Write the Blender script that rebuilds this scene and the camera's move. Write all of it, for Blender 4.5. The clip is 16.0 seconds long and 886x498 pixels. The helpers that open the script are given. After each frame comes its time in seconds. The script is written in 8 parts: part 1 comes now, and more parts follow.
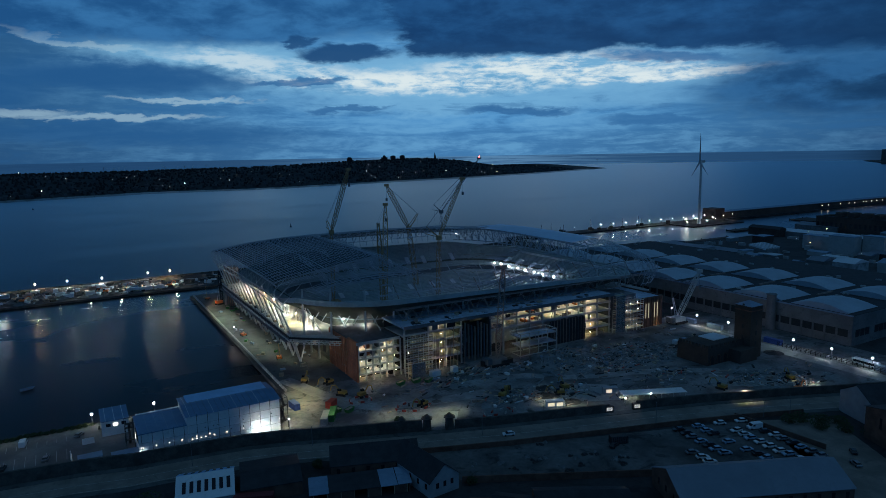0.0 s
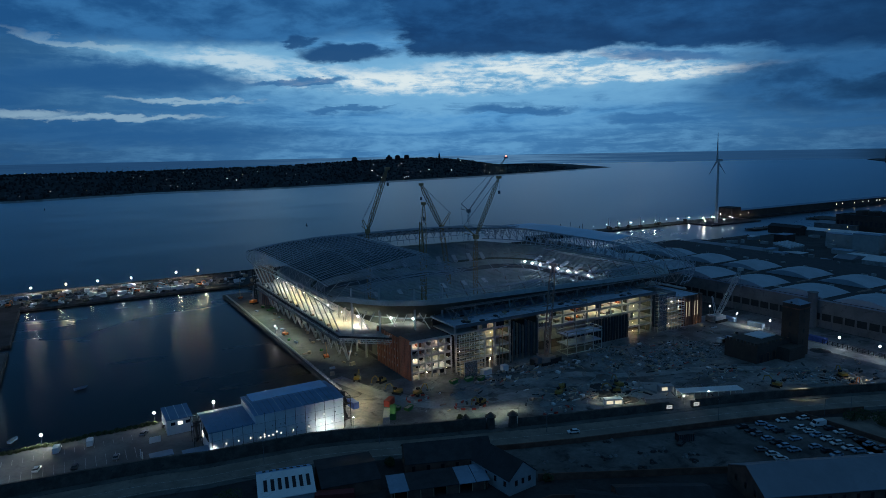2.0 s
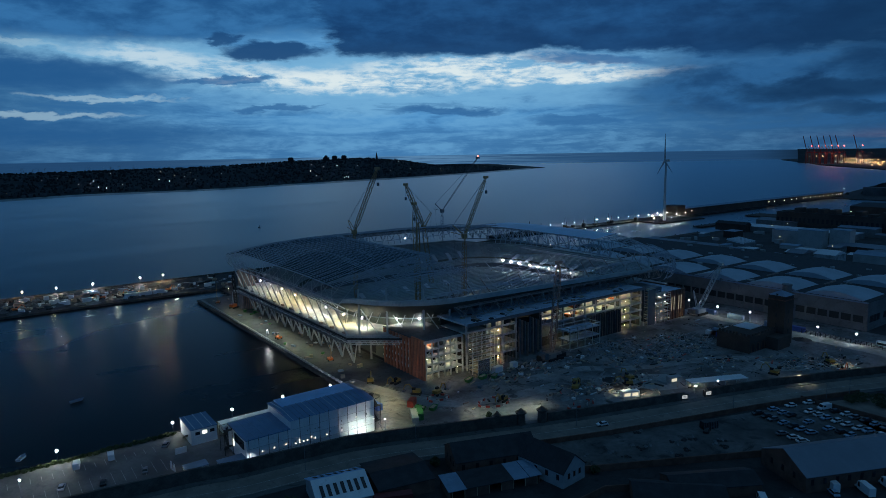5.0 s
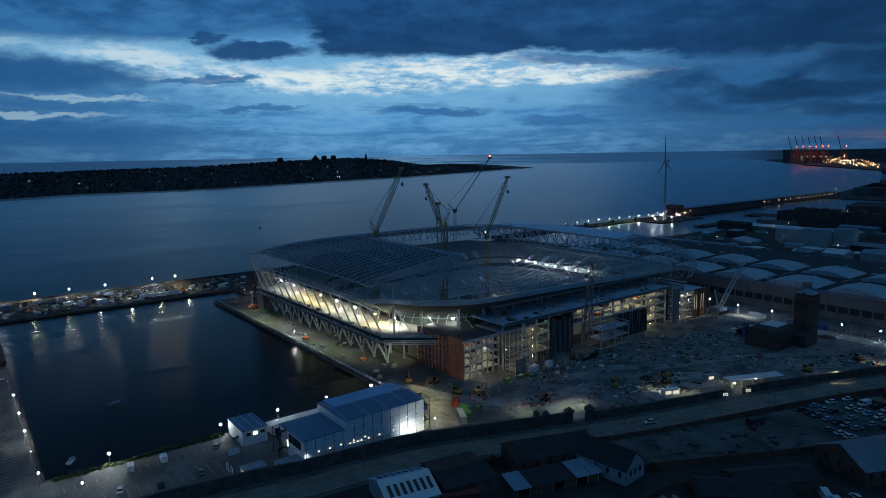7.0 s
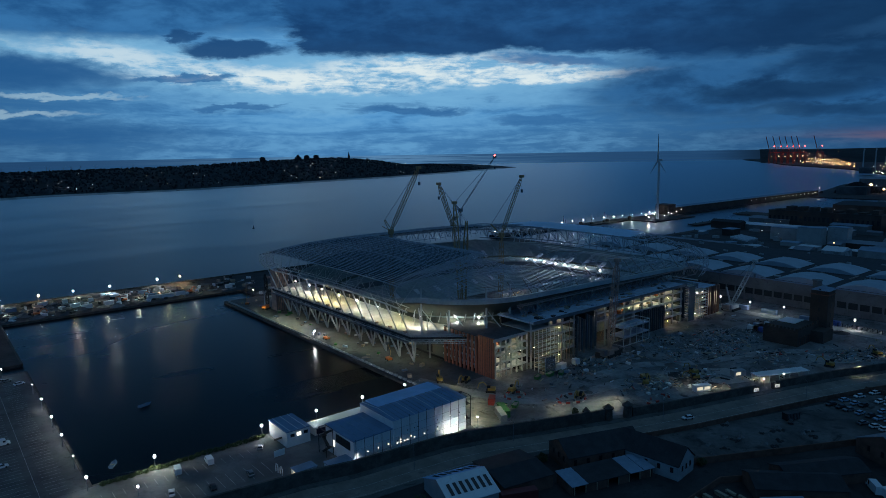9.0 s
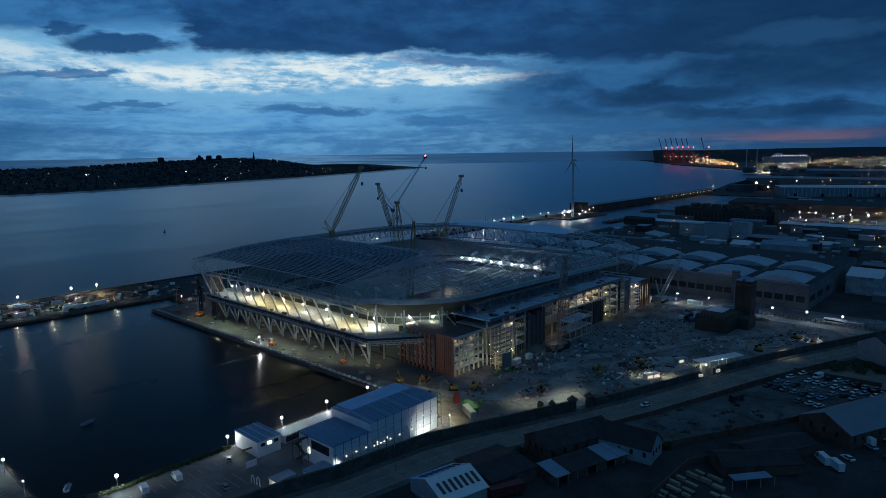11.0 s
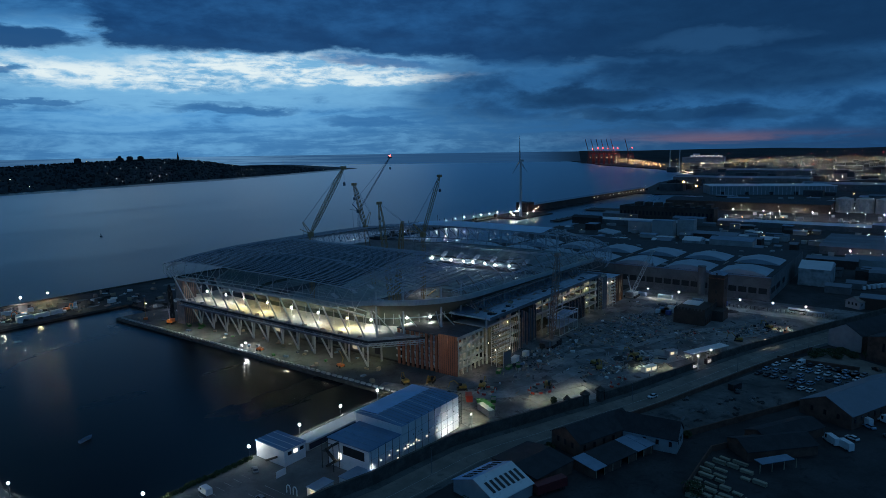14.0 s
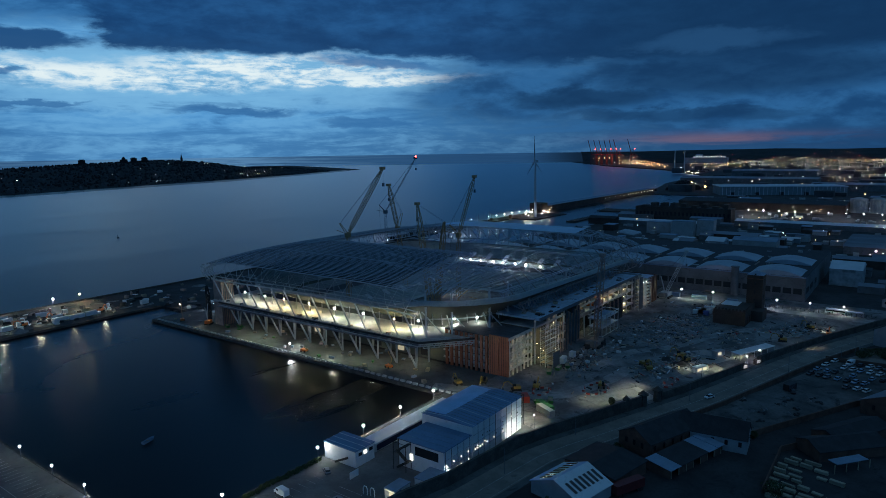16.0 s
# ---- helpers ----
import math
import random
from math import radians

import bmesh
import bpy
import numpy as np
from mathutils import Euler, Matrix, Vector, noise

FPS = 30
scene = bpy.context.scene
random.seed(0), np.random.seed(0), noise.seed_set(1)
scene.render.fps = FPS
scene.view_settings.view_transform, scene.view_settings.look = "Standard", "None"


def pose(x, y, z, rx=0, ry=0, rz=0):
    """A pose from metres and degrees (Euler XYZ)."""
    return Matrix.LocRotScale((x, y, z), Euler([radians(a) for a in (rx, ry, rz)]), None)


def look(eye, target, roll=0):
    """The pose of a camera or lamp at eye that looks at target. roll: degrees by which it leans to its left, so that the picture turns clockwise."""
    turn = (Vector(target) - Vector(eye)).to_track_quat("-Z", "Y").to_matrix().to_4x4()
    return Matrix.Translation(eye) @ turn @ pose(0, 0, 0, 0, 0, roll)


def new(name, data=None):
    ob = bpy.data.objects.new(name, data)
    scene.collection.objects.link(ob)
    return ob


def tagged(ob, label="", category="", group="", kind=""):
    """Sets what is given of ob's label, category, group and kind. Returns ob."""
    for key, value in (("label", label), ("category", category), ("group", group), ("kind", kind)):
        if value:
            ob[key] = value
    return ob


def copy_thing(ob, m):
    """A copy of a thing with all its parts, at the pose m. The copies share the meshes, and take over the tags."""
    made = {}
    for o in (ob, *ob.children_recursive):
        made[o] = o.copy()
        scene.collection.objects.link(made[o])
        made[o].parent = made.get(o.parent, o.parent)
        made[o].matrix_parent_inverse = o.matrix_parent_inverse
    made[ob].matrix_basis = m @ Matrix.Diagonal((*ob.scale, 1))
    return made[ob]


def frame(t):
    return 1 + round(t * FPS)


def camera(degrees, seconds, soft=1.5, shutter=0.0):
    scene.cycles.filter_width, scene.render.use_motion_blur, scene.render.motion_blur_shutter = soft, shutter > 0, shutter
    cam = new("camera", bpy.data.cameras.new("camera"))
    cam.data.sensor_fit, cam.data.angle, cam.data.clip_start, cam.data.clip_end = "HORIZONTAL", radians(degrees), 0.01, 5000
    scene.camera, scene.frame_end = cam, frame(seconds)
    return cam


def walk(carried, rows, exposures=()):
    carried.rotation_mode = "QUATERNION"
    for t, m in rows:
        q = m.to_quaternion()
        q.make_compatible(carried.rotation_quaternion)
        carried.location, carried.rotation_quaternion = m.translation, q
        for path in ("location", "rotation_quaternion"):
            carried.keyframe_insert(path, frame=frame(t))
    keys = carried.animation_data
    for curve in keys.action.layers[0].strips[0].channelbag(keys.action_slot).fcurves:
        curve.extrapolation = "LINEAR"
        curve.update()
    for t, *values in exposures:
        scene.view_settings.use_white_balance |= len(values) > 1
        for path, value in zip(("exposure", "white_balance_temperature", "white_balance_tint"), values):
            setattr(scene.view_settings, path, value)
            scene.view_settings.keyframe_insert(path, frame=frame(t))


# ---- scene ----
cam = camera(68.1, 16.0, soft=0.65)
METRES, EYE, TILT, LEAN, TURN = 180.0, 98.4, -8.35, 0.95, -30.0
ROWS = [
    (0.0, 0.0, 0.0, 0.0, 0.0, 0.0, -0.0),
    (0.5, -0.0311, -0.0007, -0.0006, -0.16, 0.01, 0.06),
    (1.0, -0.0622, -0.0018, -0.0011, -0.09, -0.0, 0.1),
    (1.5, -0.0938, -0.0027, -0.0015, -0.0, -0.01, 0.1),
    (2.0, -0.1255, -0.0041, -0.0018, 0.03, -0.04, 0.12),
    (2.5, -0.157, -0.004, -0.0022, -0.49, -0.02, 0.18),
    (3.0, -0.1888, -0.0037, -0.002, -1.73, -0.02, 0.35),
    (3.5, -0.2217, -0.0036, -0.0022, -3.04, -0.06, 0.52),
    (4.0, -0.2544, -0.0027, -0.0026, -4.16, -0.06, 0.68),
    (6.5, -0.414, 0.0091, -0.0016, -7.08, -0.05, 1.05),
    (7.0, -0.4453, 0.0126, -0.0016, -7.13, -0.05, 1.05),
    (7.5, -0.4763, 0.0161, -0.0012, -7.08, -0.04, 1.04),
    (8.0, -0.5068, 0.0196, -0.0009, -7.1, -0.06, 1.05),
    (10.5, -0.6577, 0.0459, 0.0007, -15.05, -0.25, 2.1),
    (11.0, -0.6873, 0.0541, 0.0013, -17.07, -0.34, 2.39),
    (11.5, -0.7166, 0.0635, 0.0024, -18.82, -0.42, 2.63),
    (12.0, -0.7437, 0.073, 0.0036, -20.2, -0.47, 2.82),
    (12.5, -0.7722, 0.0842, 0.0044, -21.41, -0.52, 3.0),
    (13.0, -0.8002, 0.096, 0.0054, -22.34, -0.55, 3.13),
    (13.5, -0.828, 0.1084, 0.0067, -23.0, -0.59, 3.21),
    (14.0, -0.8558, 0.1208, 0.0078, -23.37, -0.59, 3.27),
    (14.5, -0.884, 0.1341, 0.009, -23.45, -0.56, 3.3),
    (15.0, -0.9124, 0.1468, 0.0108, -23.41, -0.54, 3.31),
    (15.5, -0.9413, 0.1596, 0.0122, -23.37, -0.5, 3.32),
    (16.0, -0.971, 0.1729, 0.014, -23.44, -0.51, 3.33),
]
walk(cam, [(t, pose(0, 0, EYE, TILT, LEAN, TURN) @ pose(METRES * x, METRES * y, METRES * z, 90 + pitch, roll, yaw)) for t, x, y, z, yaw, pitch, roll in ROWS],
     exposures=((0.0, -0.04), (8.0, -0.02), (10.5, 0.0), (12.5, 0.05), (14.5, 0.09), (16.0, 0.09)))

# ---- world: dusk sky under broken cloud ----
world = bpy.data.worlds.new("dusk_sky")
scene.world = world
world.use_nodes = True
wt = world.node_tree
wt.nodes.clear()


class Graph:
    """Short forms for node trees."""

    def __init__(self, tree):
        self.t = tree

    def put(self, socket, value):
        if isinstance(value, bpy.types.NodeSocket):
            self.t.links.new(value, socket)
        else:
            socket.default_value = value

    def math(self, op, a, b=0.0, c=0.0, clamp=False):
        n = self.t.nodes.new("ShaderNodeMath")
        n.operation, n.use_clamp = op, clamp
        for k, v in enumerate((a, b, c)):
            self.put(n.inputs[k], v)
        return n.outputs[0]

    def step(self, v, lo, hi, a=0.0, b=1.0):
        n = self.t.nodes.new("ShaderNodeMapRange")
        n.interpolation_type = "SMOOTHSTEP"
        for k, x in enumerate((v, lo, hi, a, b)):
            self.put(n.inputs[k], x)
        return n.outputs[0]

    def vec(self, x, y, z=0.0):
        n = self.t.nodes.new("ShaderNodeCombineXYZ")
        for k, v in enumerate((x, y, z)):
            self.put(n.inputs[k], v)
        return n.outputs[0]

    def noise(self, vector, scale=1.0, detail=5.0, rough=0.55, distort=0.0):
        n = self.t.nodes.new("ShaderNodeTexNoise")
        self.put(n.inputs["Vector"], vector)
        for k, v in (("Scale", scale), ("Detail", detail), ("Roughness", rough), ("Distortion", distort)):
            n.inputs[k].default_value = v
        return n.outputs["Fac"]

    def mix(self, f, a, b, blend="MIX"):
        n = self.t.nodes.new("ShaderNodeMix")
        n.data_type, n.blend_type = "RGBA", blend
        for s, v in ((n.inputs[0], f), (n.inputs[6], a), (n.inputs[7], b)):
            self.put(s, v)
        return n.outputs[2]

    def bell(self, v, mid, wide):
        d = self.math("DIVIDE", self.math("SUBTRACT", v, mid), wide)
        return self.math("POWER", 2.718, self.math("MULTIPLY", self.math("MULTIPLY", d, d), -1.0))


def rgb(r, g, b):
    return (r, g, b, 1.0)


g = Graph(wt)
way = wt.nodes.new("ShaderNodeTexCoord").outputs["Generated"]
sep = wt.nodes.new("ShaderNodeSeparateXYZ")
wt.links.new(way, sep.inputs[0])
DEG = 57.29578
az = g.math("MULTIPLY", g.math("ARCTAN2", sep.outputs[0], sep.outputs[1]), DEG)
el = g.math("MULTIPLY", g.math("ARCSINE", sep.outputs[2]), DEG)
soft_noise = g.noise(g.vec(g.math("MULTIPLY", az, 0.06), g.math("MULTIPLY", el, 0.26)), 1.0, 8.0, 0.58, 0.7)
streaks = g.noise(g.vec(g.math("MULTIPLY", az, 0.13), g.math("MULTIPLY", el, 0.95), 3.0), 1.0, 9.0, 0.62, 0.6)
fine = g.noise(g.vec(g.math("MULTIPLY", az, 0.55), g.math("MULTIPLY", el, 1.5), 7.0), 1.0, 9.0, 0.64, 0.3)
billow = g.noise(g.vec(g.math("MULTIPLY", az, 0.22), g.math("MULTIPLY", el, 0.55), 11.0), 1.0, 9.0, 0.60, 0.2)
wob, wob2, wob3, wob4 = [g.math("SUBTRACT", x, 0.5) for x in (soft_noise, fine, streaks, billow)]
# cloud shapes are read from a bent direction, so that their edges fray
bent_az = g.math("ADD", az, g.math("ADD", g.math("MULTIPLY", wob, 9.0), g.math("MULTIPLY", wob2, 3.6)))
bent_el = g.math("ADD", el, g.math("ADD", g.math("MULTIPLY", wob4, 2.0), g.math("MULTIPLY", wob2, 0.75)))


def cloud(a, e, w, h, soft=0.5, tilt=0.0, opacity=1.0):
    """A ragged lens of cloud at azimuth a and elevation e, w and h degrees from its middle to its edge."""
    dx = g.math("SUBTRACT", bent_az, a)
    dy = g.math("SUBTRACT", bent_el, e)
    if tilt:
        dy = g.math("SUBTRACT", dy, g.math("MULTIPLY", dx, tilt))
    dx, dy = g.math("DIVIDE", dx, w), g.math("DIVIDE", dy, h)
    d = g.math("ADD", g.math("MULTIPLY", dx, dx), g.math("MULTIPLY", dy, dy))
    return g.step(d, 1.0 + soft, 1.0 - soft, 0.0, opacity)


def any_of(*shapes):
    mask = shapes[0]
    for shape in shapes[1:]:
        mask = g.math("MAXIMUM", mask, shape)
    return mask


def lay_cloud(base, color, *shapes):
    return g.mix(any_of(*shapes), base, color)


# clear blue haze low down, brightest towards the afterglow
glow = g.bell(az, 33.0, 27.0)
haze = g.mix(glow, rgb(0.010, 0.062, 0.175), rgb(0.088, 0.30, 0.60))
low_haze = g.mix(g.bell(az, 30.0, 32.0), rgb(0.010, 0.038, 0.105), rgb(0.038, 0.140, 0.32))
sky = g.mix(g.step(el, 0.2, 3.4), g.mix(0.6, haze, low_haze), haze)
sky = g.mix(g.math("MULTIPLY", g.step(g.math("ADD", streaks, g.math("MULTIPLY", wob2, 0.5)), 0.42, 0.68), g.math("MULTIPLY", glow, 0.6)), sky, rgb(0.15, 0.40, 0.68))
# pale veil round the gap in the cloud
sky = lay_cloud(sky, rgb(0.20, 0.46, 0.70), cloud(14.0, 7.5, 11.0, 1.5, 0.9, -0.07, 0.9), cloud(33.0, 6.3, 20.0, 2.0, 0.9, 0.0, 0.9), cloud(33.0, 4.4, 15.0, 1.2, 0.95, 0.0, 0.6))
# dark strands drawn across the lower sky
strand = g.math("MULTIPLY", g.step(g.math("ADD", streaks, g.math("MULTIPLY", wob2, 0.35)), 0.49, 0.33), g.bell(el, 3.0, 3.2))
sky = g.mix(g.math("MULTIPLY", strand, 0.5), sky, rgb(0.026, 0.128, 0.325))
# the bright gap itself, torn into streaks
core = any_of(cloud(15.5, 7.3, 7.5, 0.75, 0.95, -0.10, 0.62), cloud(28.0, 6.0, 12.5, 0.85, 0.95, -0.03), cloud(39.0, 6.9, 10.0, 1.05, 0.9), cloud(45.5, 6.0, 9.0, 0.5, 0.95, 0.02))
core = g.math("MULTIPLY", core, g.step(g.math("ADD", streaks, g.math("MULTIPLY", wob2, 0.9)), 0.34, 0.64))
sky = g.mix(g.math("MULTIPLY", core, 0.95), sky, rgb(0.74, 0.84, 0.86))
lit = any_of(cloud(9.0, 4.5, 4.5, 0.20, 0.8, -0.01), cloud(4.0, 3.1, 6.5, 0.22, 0.8), cloud(-4.0, 3.4, 5.0, 0.3, 0.8), cloud(0.0, 8.7, 6.0, 0.26, 0.8, -0.12))
sky = g.mix(g.math("MULTIPLY", lit, 0.6), sky, rgb(0.36, 0.54, 0.66))
# banks to the south and small flat clouds in the gap
sky = lay_cloud(sky, rgb(0.017, 0.096, 0.262), cloud(5.0, 6.2, 8.5, 1.15, 0.8, -0.02, 0.9), cloud(6.0, 1.9, 12.0, 0.85, 0.95, -0.01, 0.7), cloud(-6.0, 5.2, 6.0, 1.6, 0.9, 0.0, 0.8))
sky = lay_cloud(sky, rgb(0.030, 0.135, 0.335), cloud(21.5, 3.85, 3.4, 0.26, 0.6, 0.0, 0.8), cloud(36.0, 3.35, 4.6, 0.45, 0.6, 0.0, 0.85), cloud(48.0, 7.3, 5.0, 0.45, 0.8, -0.05, 0.85), cloud(47.0, 2.4, 4.6, 0.35, 0.7, 0.0, 0.7), cloud(17.5, 6.05, 4.0, 0.26, 0.5, 0.03, 0.8))
# heaped cloud to the north below the deck
sky = lay_cloud(sky, g.mix(g.step(billow, 0.36, 0.62), rgb(0.010, 0.056, 0.160), rgb(0.024, 0.115, 0.285)), cloud(60.0, 4.7, 9.0, 2.6, 0.9, -0.02, 0.9), cloud(80.0, 4.6, 17.0, 3.4, 0.5, 0.0, 0.95))
sky = lay_cloud(sky, rgb(0.0065, 0.033, 0.094), cloud(66.0, 4.2, 6.0, 0.9, 0.7, 0.03, 0.8), cloud(78.0, 5.8, 12.0, 1.7, 0.7, 0.0, 0.75), cloud(74.0, 2.6, 9.0, 0.55, 0.7, 0.0, 0.6))
# the heavy deck above: pale blue to the south, dark to the north
south_edge = g.math("ADD", 8.5, g.math("MULTIPLY", g.bell(bent_az, 24.0, 7.0), 1.1))
south_deck = g.step(bent_el, g.math("SUBTRACT", south_edge, 0.5), g.math("ADD", south_edge, 0.9))
south_col = g.mix(g.step(billow, 0.34, 0.66), rgb(0.013, 0.082, 0.235), rgb(0.036, 0.165, 0.39))
sky = g.mix(g.math("MULTIPLY", south_deck, g.step(az, 40.0, 30.0, 0.0, 0.95)), sky, south_col)
north_col = g.mix(g.step(g.math("ADD", billow, g.math("MULTIPLY", wob2, 0.2)), 0.30, 0.72), rgb(0.0075, 0.044, 0.140), rgb(0.016, 0.088, 0.245))
north_col = g.mix(g.math("MULTIPLY", g.bell(bent_el, 8.3, 1.4), 0.6), north_col, rgb(0.008, 0.041, 0.128))
north_col = g.mix(g.math("MULTIPLY", g.step(az, 50.0, 74.0), 0.8), north_col, rgb(0.0055, 0.029, 0.082))
north_edge = g.math("SUBTRACT", 8.05, g.math("MULTIPLY", g.step(bent_az, 48.0, 62.0), 1.0))
north_deck = g.math("MULTIPLY", g.step(bent_el, g.math("SUBTRACT", north_edge, 0.35), g.math("ADD", north_edge, 0.4)), g.step(g.math("ADD", bent_az, g.math("MULTIPLY", bent_el, 0.25)), 28.6, 30.4))
sky = g.mix(g.math("MULTIPLY", north_deck, 0.97), sky, north_col)
sky = g.mix(g.math("MULTIPLY", cloud(75.0, 8.2, 6.0, 0.8, 0.8), 0.4), sky, rgb(0.026, 0.105, 0.25))
# dark puffs that hang in the gap
sky = lay_cloud(sky, rgb(0.0125, 0.066, 0.190), cloud(22.4, 8.3, 4.2, 0.78, 0.5, 0.03, 0.94), cloud(18.0, 9.25, 1.5, 0.5, 0.5, 0.0, 0.85))
# overhead, out of view: its blue is set to light the roofs
sky = g.mix(g.step(el, 13.0, 23.0), sky, g.mix(g.step(soft_noise, 0.35, 0.65), rgb(0.012, 0.063, 0.170), rgb(0.031, 0.128, 0.30)))
sky = g.mix(g.step(el, 28.0, 45.0), sky, g.mix(g.step(soft_noise, 0.35, 0.65), rgb(0.030, 0.084, 0.158), rgb(0.054, 0.142, 0.250)))
# unseen dark patch of sky, added so that the dock water reflects less
high = g.math("MULTIPLY", g.step(el, 12.6, 16.0), g.math("MULTIPLY", g.step(az, 46.0, 16.0), g.step(az, -75.0, -35.0)))
sky = g.mix(g.math("MULTIPLY", high, 0.92), sky, rgb(0.005, 0.020, 0.045))
# last red of the sunset far to the north
red = g.math("MULTIPLY", g.bell(az, 76.0, 7.0), g.bell(g.math("ADD", el, g.math("MULTIPLY", wob3, 1.8)), 0.75, 0.36))
red = g.math("MULTIPLY", red, g.step(streaks, 0.36, 0.58, 0.25, 1.0))
sky = g.mix(g.math("MULTIPLY", red, 0.6), sky, rgb(0.19, 0.11, 0.145))
# the far sea below the horizon, the afterglow's sheen painted into its colour
far_sea = g.mix(g.bell(az, 32.0, 13.0), rgb(0.014, 0.056, 0.142), rgb(0.095, 0.23, 0.41))
sea_streak = g.noise(g.vec(g.math("MULTIPLY", az, 0.16), g.math("MULTIPLY", el, 8.0), 5.0), 1.0, 6.0, 0.6, 0.5)
far_sea = g.mix(g.step(sea_streak, 0.42, 0.60, 0.0, 0.75), far_sea, rgb(0.018, 0.068, 0.165))
far_sea = g.mix(g.step(az, 60.0, 66.0), far_sea, rgb(0.005, 0.016, 0.036))
sky = g.mix(g.step(el, -0.27, -0.36), sky, far_sea)
bg = wt.nodes.new("ShaderNodeBackground")
wt.links.new(sky, bg.inputs["Color"])
bg.inputs["Strength"].default_value = 1.0
wout = wt.nodes.new("ShaderNodeOutputWorld")
wt.links.new(bg.outputs[0], wout.inputs[0])

# ---- materials ----
def material(name, color, rough=0.8, metal=0.0, vary=0.25, scale=0.4, fine=6.0, bump=0.15, stain=None, emit=None, strength=0.0, per_object=0.0):
    """A surface with mottling at two scales, optional stain colour and fine relief. scale and fine: features per metre."""
    m = bpy.data.materials.new(name)
    m.use_nodes = True
    t = m.node_tree
    q = Graph(t)
    b = t.nodes["Principled BSDF"]
    where = t.nodes.new("ShaderNodeTexCoord").outputs["Object"]
    big = q.noise(where, scale, 4.0, 0.6)
    small = q.noise(where, fine, 3.0, 0.6)
    dark = rgb(*[c * (1 - vary) for c in color])
    lite = rgb(*[min(1, c * (1 + vary)) for c in color])
    col = q.mix(q.step(big, 0.3, 0.7), dark, lite)
    col = q.mix(q.math("MULTIPLY", q.step(small, 0.35, 0.75), 0.35), col, rgb(*[c * (1 - 1.2 * vary) for c in color]))
    if stain:
        col = q.mix(q.step(q.noise(where, scale * 2.3, 6.0, 0.7, 1.0), 0.52, 0.68), col, rgb(*stain))
    if per_object:
        r = t.nodes.new("ShaderNodeObjectInfo").outputs["Random"]
        col = q.mix(per_object, col, q.mix(r, dark, lite))
    t.links.new(col, b.inputs["Base Color"])
    b.inputs["Metallic"].default_value = metal
    t.links.new(q.math("ADD", rough - 0.08, q.math("MULTIPLY", small, 0.16), clamp=True), b.inputs["Roughness"])
    if bump:
        n = t.nodes.new("ShaderNodeBump")
        n.inputs["Strength"].default_value = bump
        n.inputs["Distance"].default_value = 0.05
        t.links.new(small, n.inputs["Height"])
        t.links.new(n.outputs[0], b.inputs["Normal"])
    if emit:
        b.inputs["Emission Color"].default_value = rgb(*emit)
        b.inputs["Emission Strength"].default_value = strength
    return m


def lamp_material(name, color, strength):
    m = bpy.data.materials.new(name)
    m.use_nodes = True
    t = m.node_tree
    t.nodes.clear()
    e = t.nodes.new("ShaderNodeEmission")
    e.inputs[0].default_value, e.inputs[1].default_value = rgb(*color), strength
    o = t.nodes.new("ShaderNodeOutputMaterial")
    t.links.new(e.outputs[0], o.inputs[0])
    return m


def water_material(name, scale, height, rough, depth=(0.009, 0.030, 0.050)):
    """Dark water: a Fresnel-weighted gloss with a Gaussian spread of wave slopes over the water's own colour."""
    m = bpy.data.materials.new(name)
    m.use_nodes = True
    t = m.node_tree
    t.nodes.clear()
    q = Graph(t)
    where = t.nodes.new("ShaderNodeTexCoord").outputs["Object"]
    s = t.nodes.new("ShaderNodeSeparateXYZ")
    t.links.new(where, s.inputs[0])
    slick = q.noise(q.vec(q.math("MULTIPLY", s.outputs[0], 0.0035), q.math("MULTIPLY", s.outputs[1], 0.011)), 1.0, 5.0, 0.6, 1.2)
    chop = q.noise(where, scale, 4.0, 0.6, 0.4)
    n = t.nodes.new("ShaderNodeBump")
    n.inputs["Strength"].default_value = height
    n.inputs["Distance"].default_value = 0.25
    t.links.new(chop, n.inputs["Height"])
    body = t.nodes.new("ShaderNodeBsdfDiffuse")
    body.inputs["Color"].default_value = rgb(*depth)
    gloss = t.nodes.new("ShaderNodeBsdfGlossy")
    gloss.distribution = "BECKMANN"
    gloss.inputs["Color"].default_value = rgb(1.0, 1.0, 1.0)
    t.links.new(q.step(slick, 0.35, 0.68, rough * 0.94, rough * 1.1), gloss.inputs["Roughness"])
    t.links.new(n.outputs[0], gloss.inputs["Normal"])
    fres = t.nodes.new("ShaderNodeFresnel")
    fres.inputs["IOR"].default_value = 1.33
    mix = t.nodes.new("ShaderNodeMixShader")
    t.links.new(fres.outputs[0], mix.inputs[0])
    t.links.new(body.outputs[0], mix.inputs[1])
    t.links.new(gloss.outputs[0], mix.inputs[2])
    o = t.nodes.new("ShaderNodeOutputMaterial")
    t.links.new(mix.outputs[0], o.inputs[0])
    return m


def clear_material(name, tint, opacity, rough=0.15):
    """A see-through sheet: part of the light goes straight through."""
    m = bpy.data.materials.new(name)
    m.use_nodes = True
    t = m.node_tree
    b = t.nodes["Principled BSDF"]
    b.inputs["Base Color"].default_value = rgb(*tint)
    b.inputs["Roughness"].default_value = rough
    tr = t.nodes.new("ShaderNodeBsdfTransparent")
    mx = t.nodes.new("ShaderNodeMixShader")
    mx.inputs[0].default_value = opacity
    t.links.new(tr.outputs[0], mx.inputs[1])
    t.links.new(b.outputs[0], mx.inputs[2])
    t.links.new(mx.outputs[0], t.nodes["Material Output"].inputs[0])
    return m


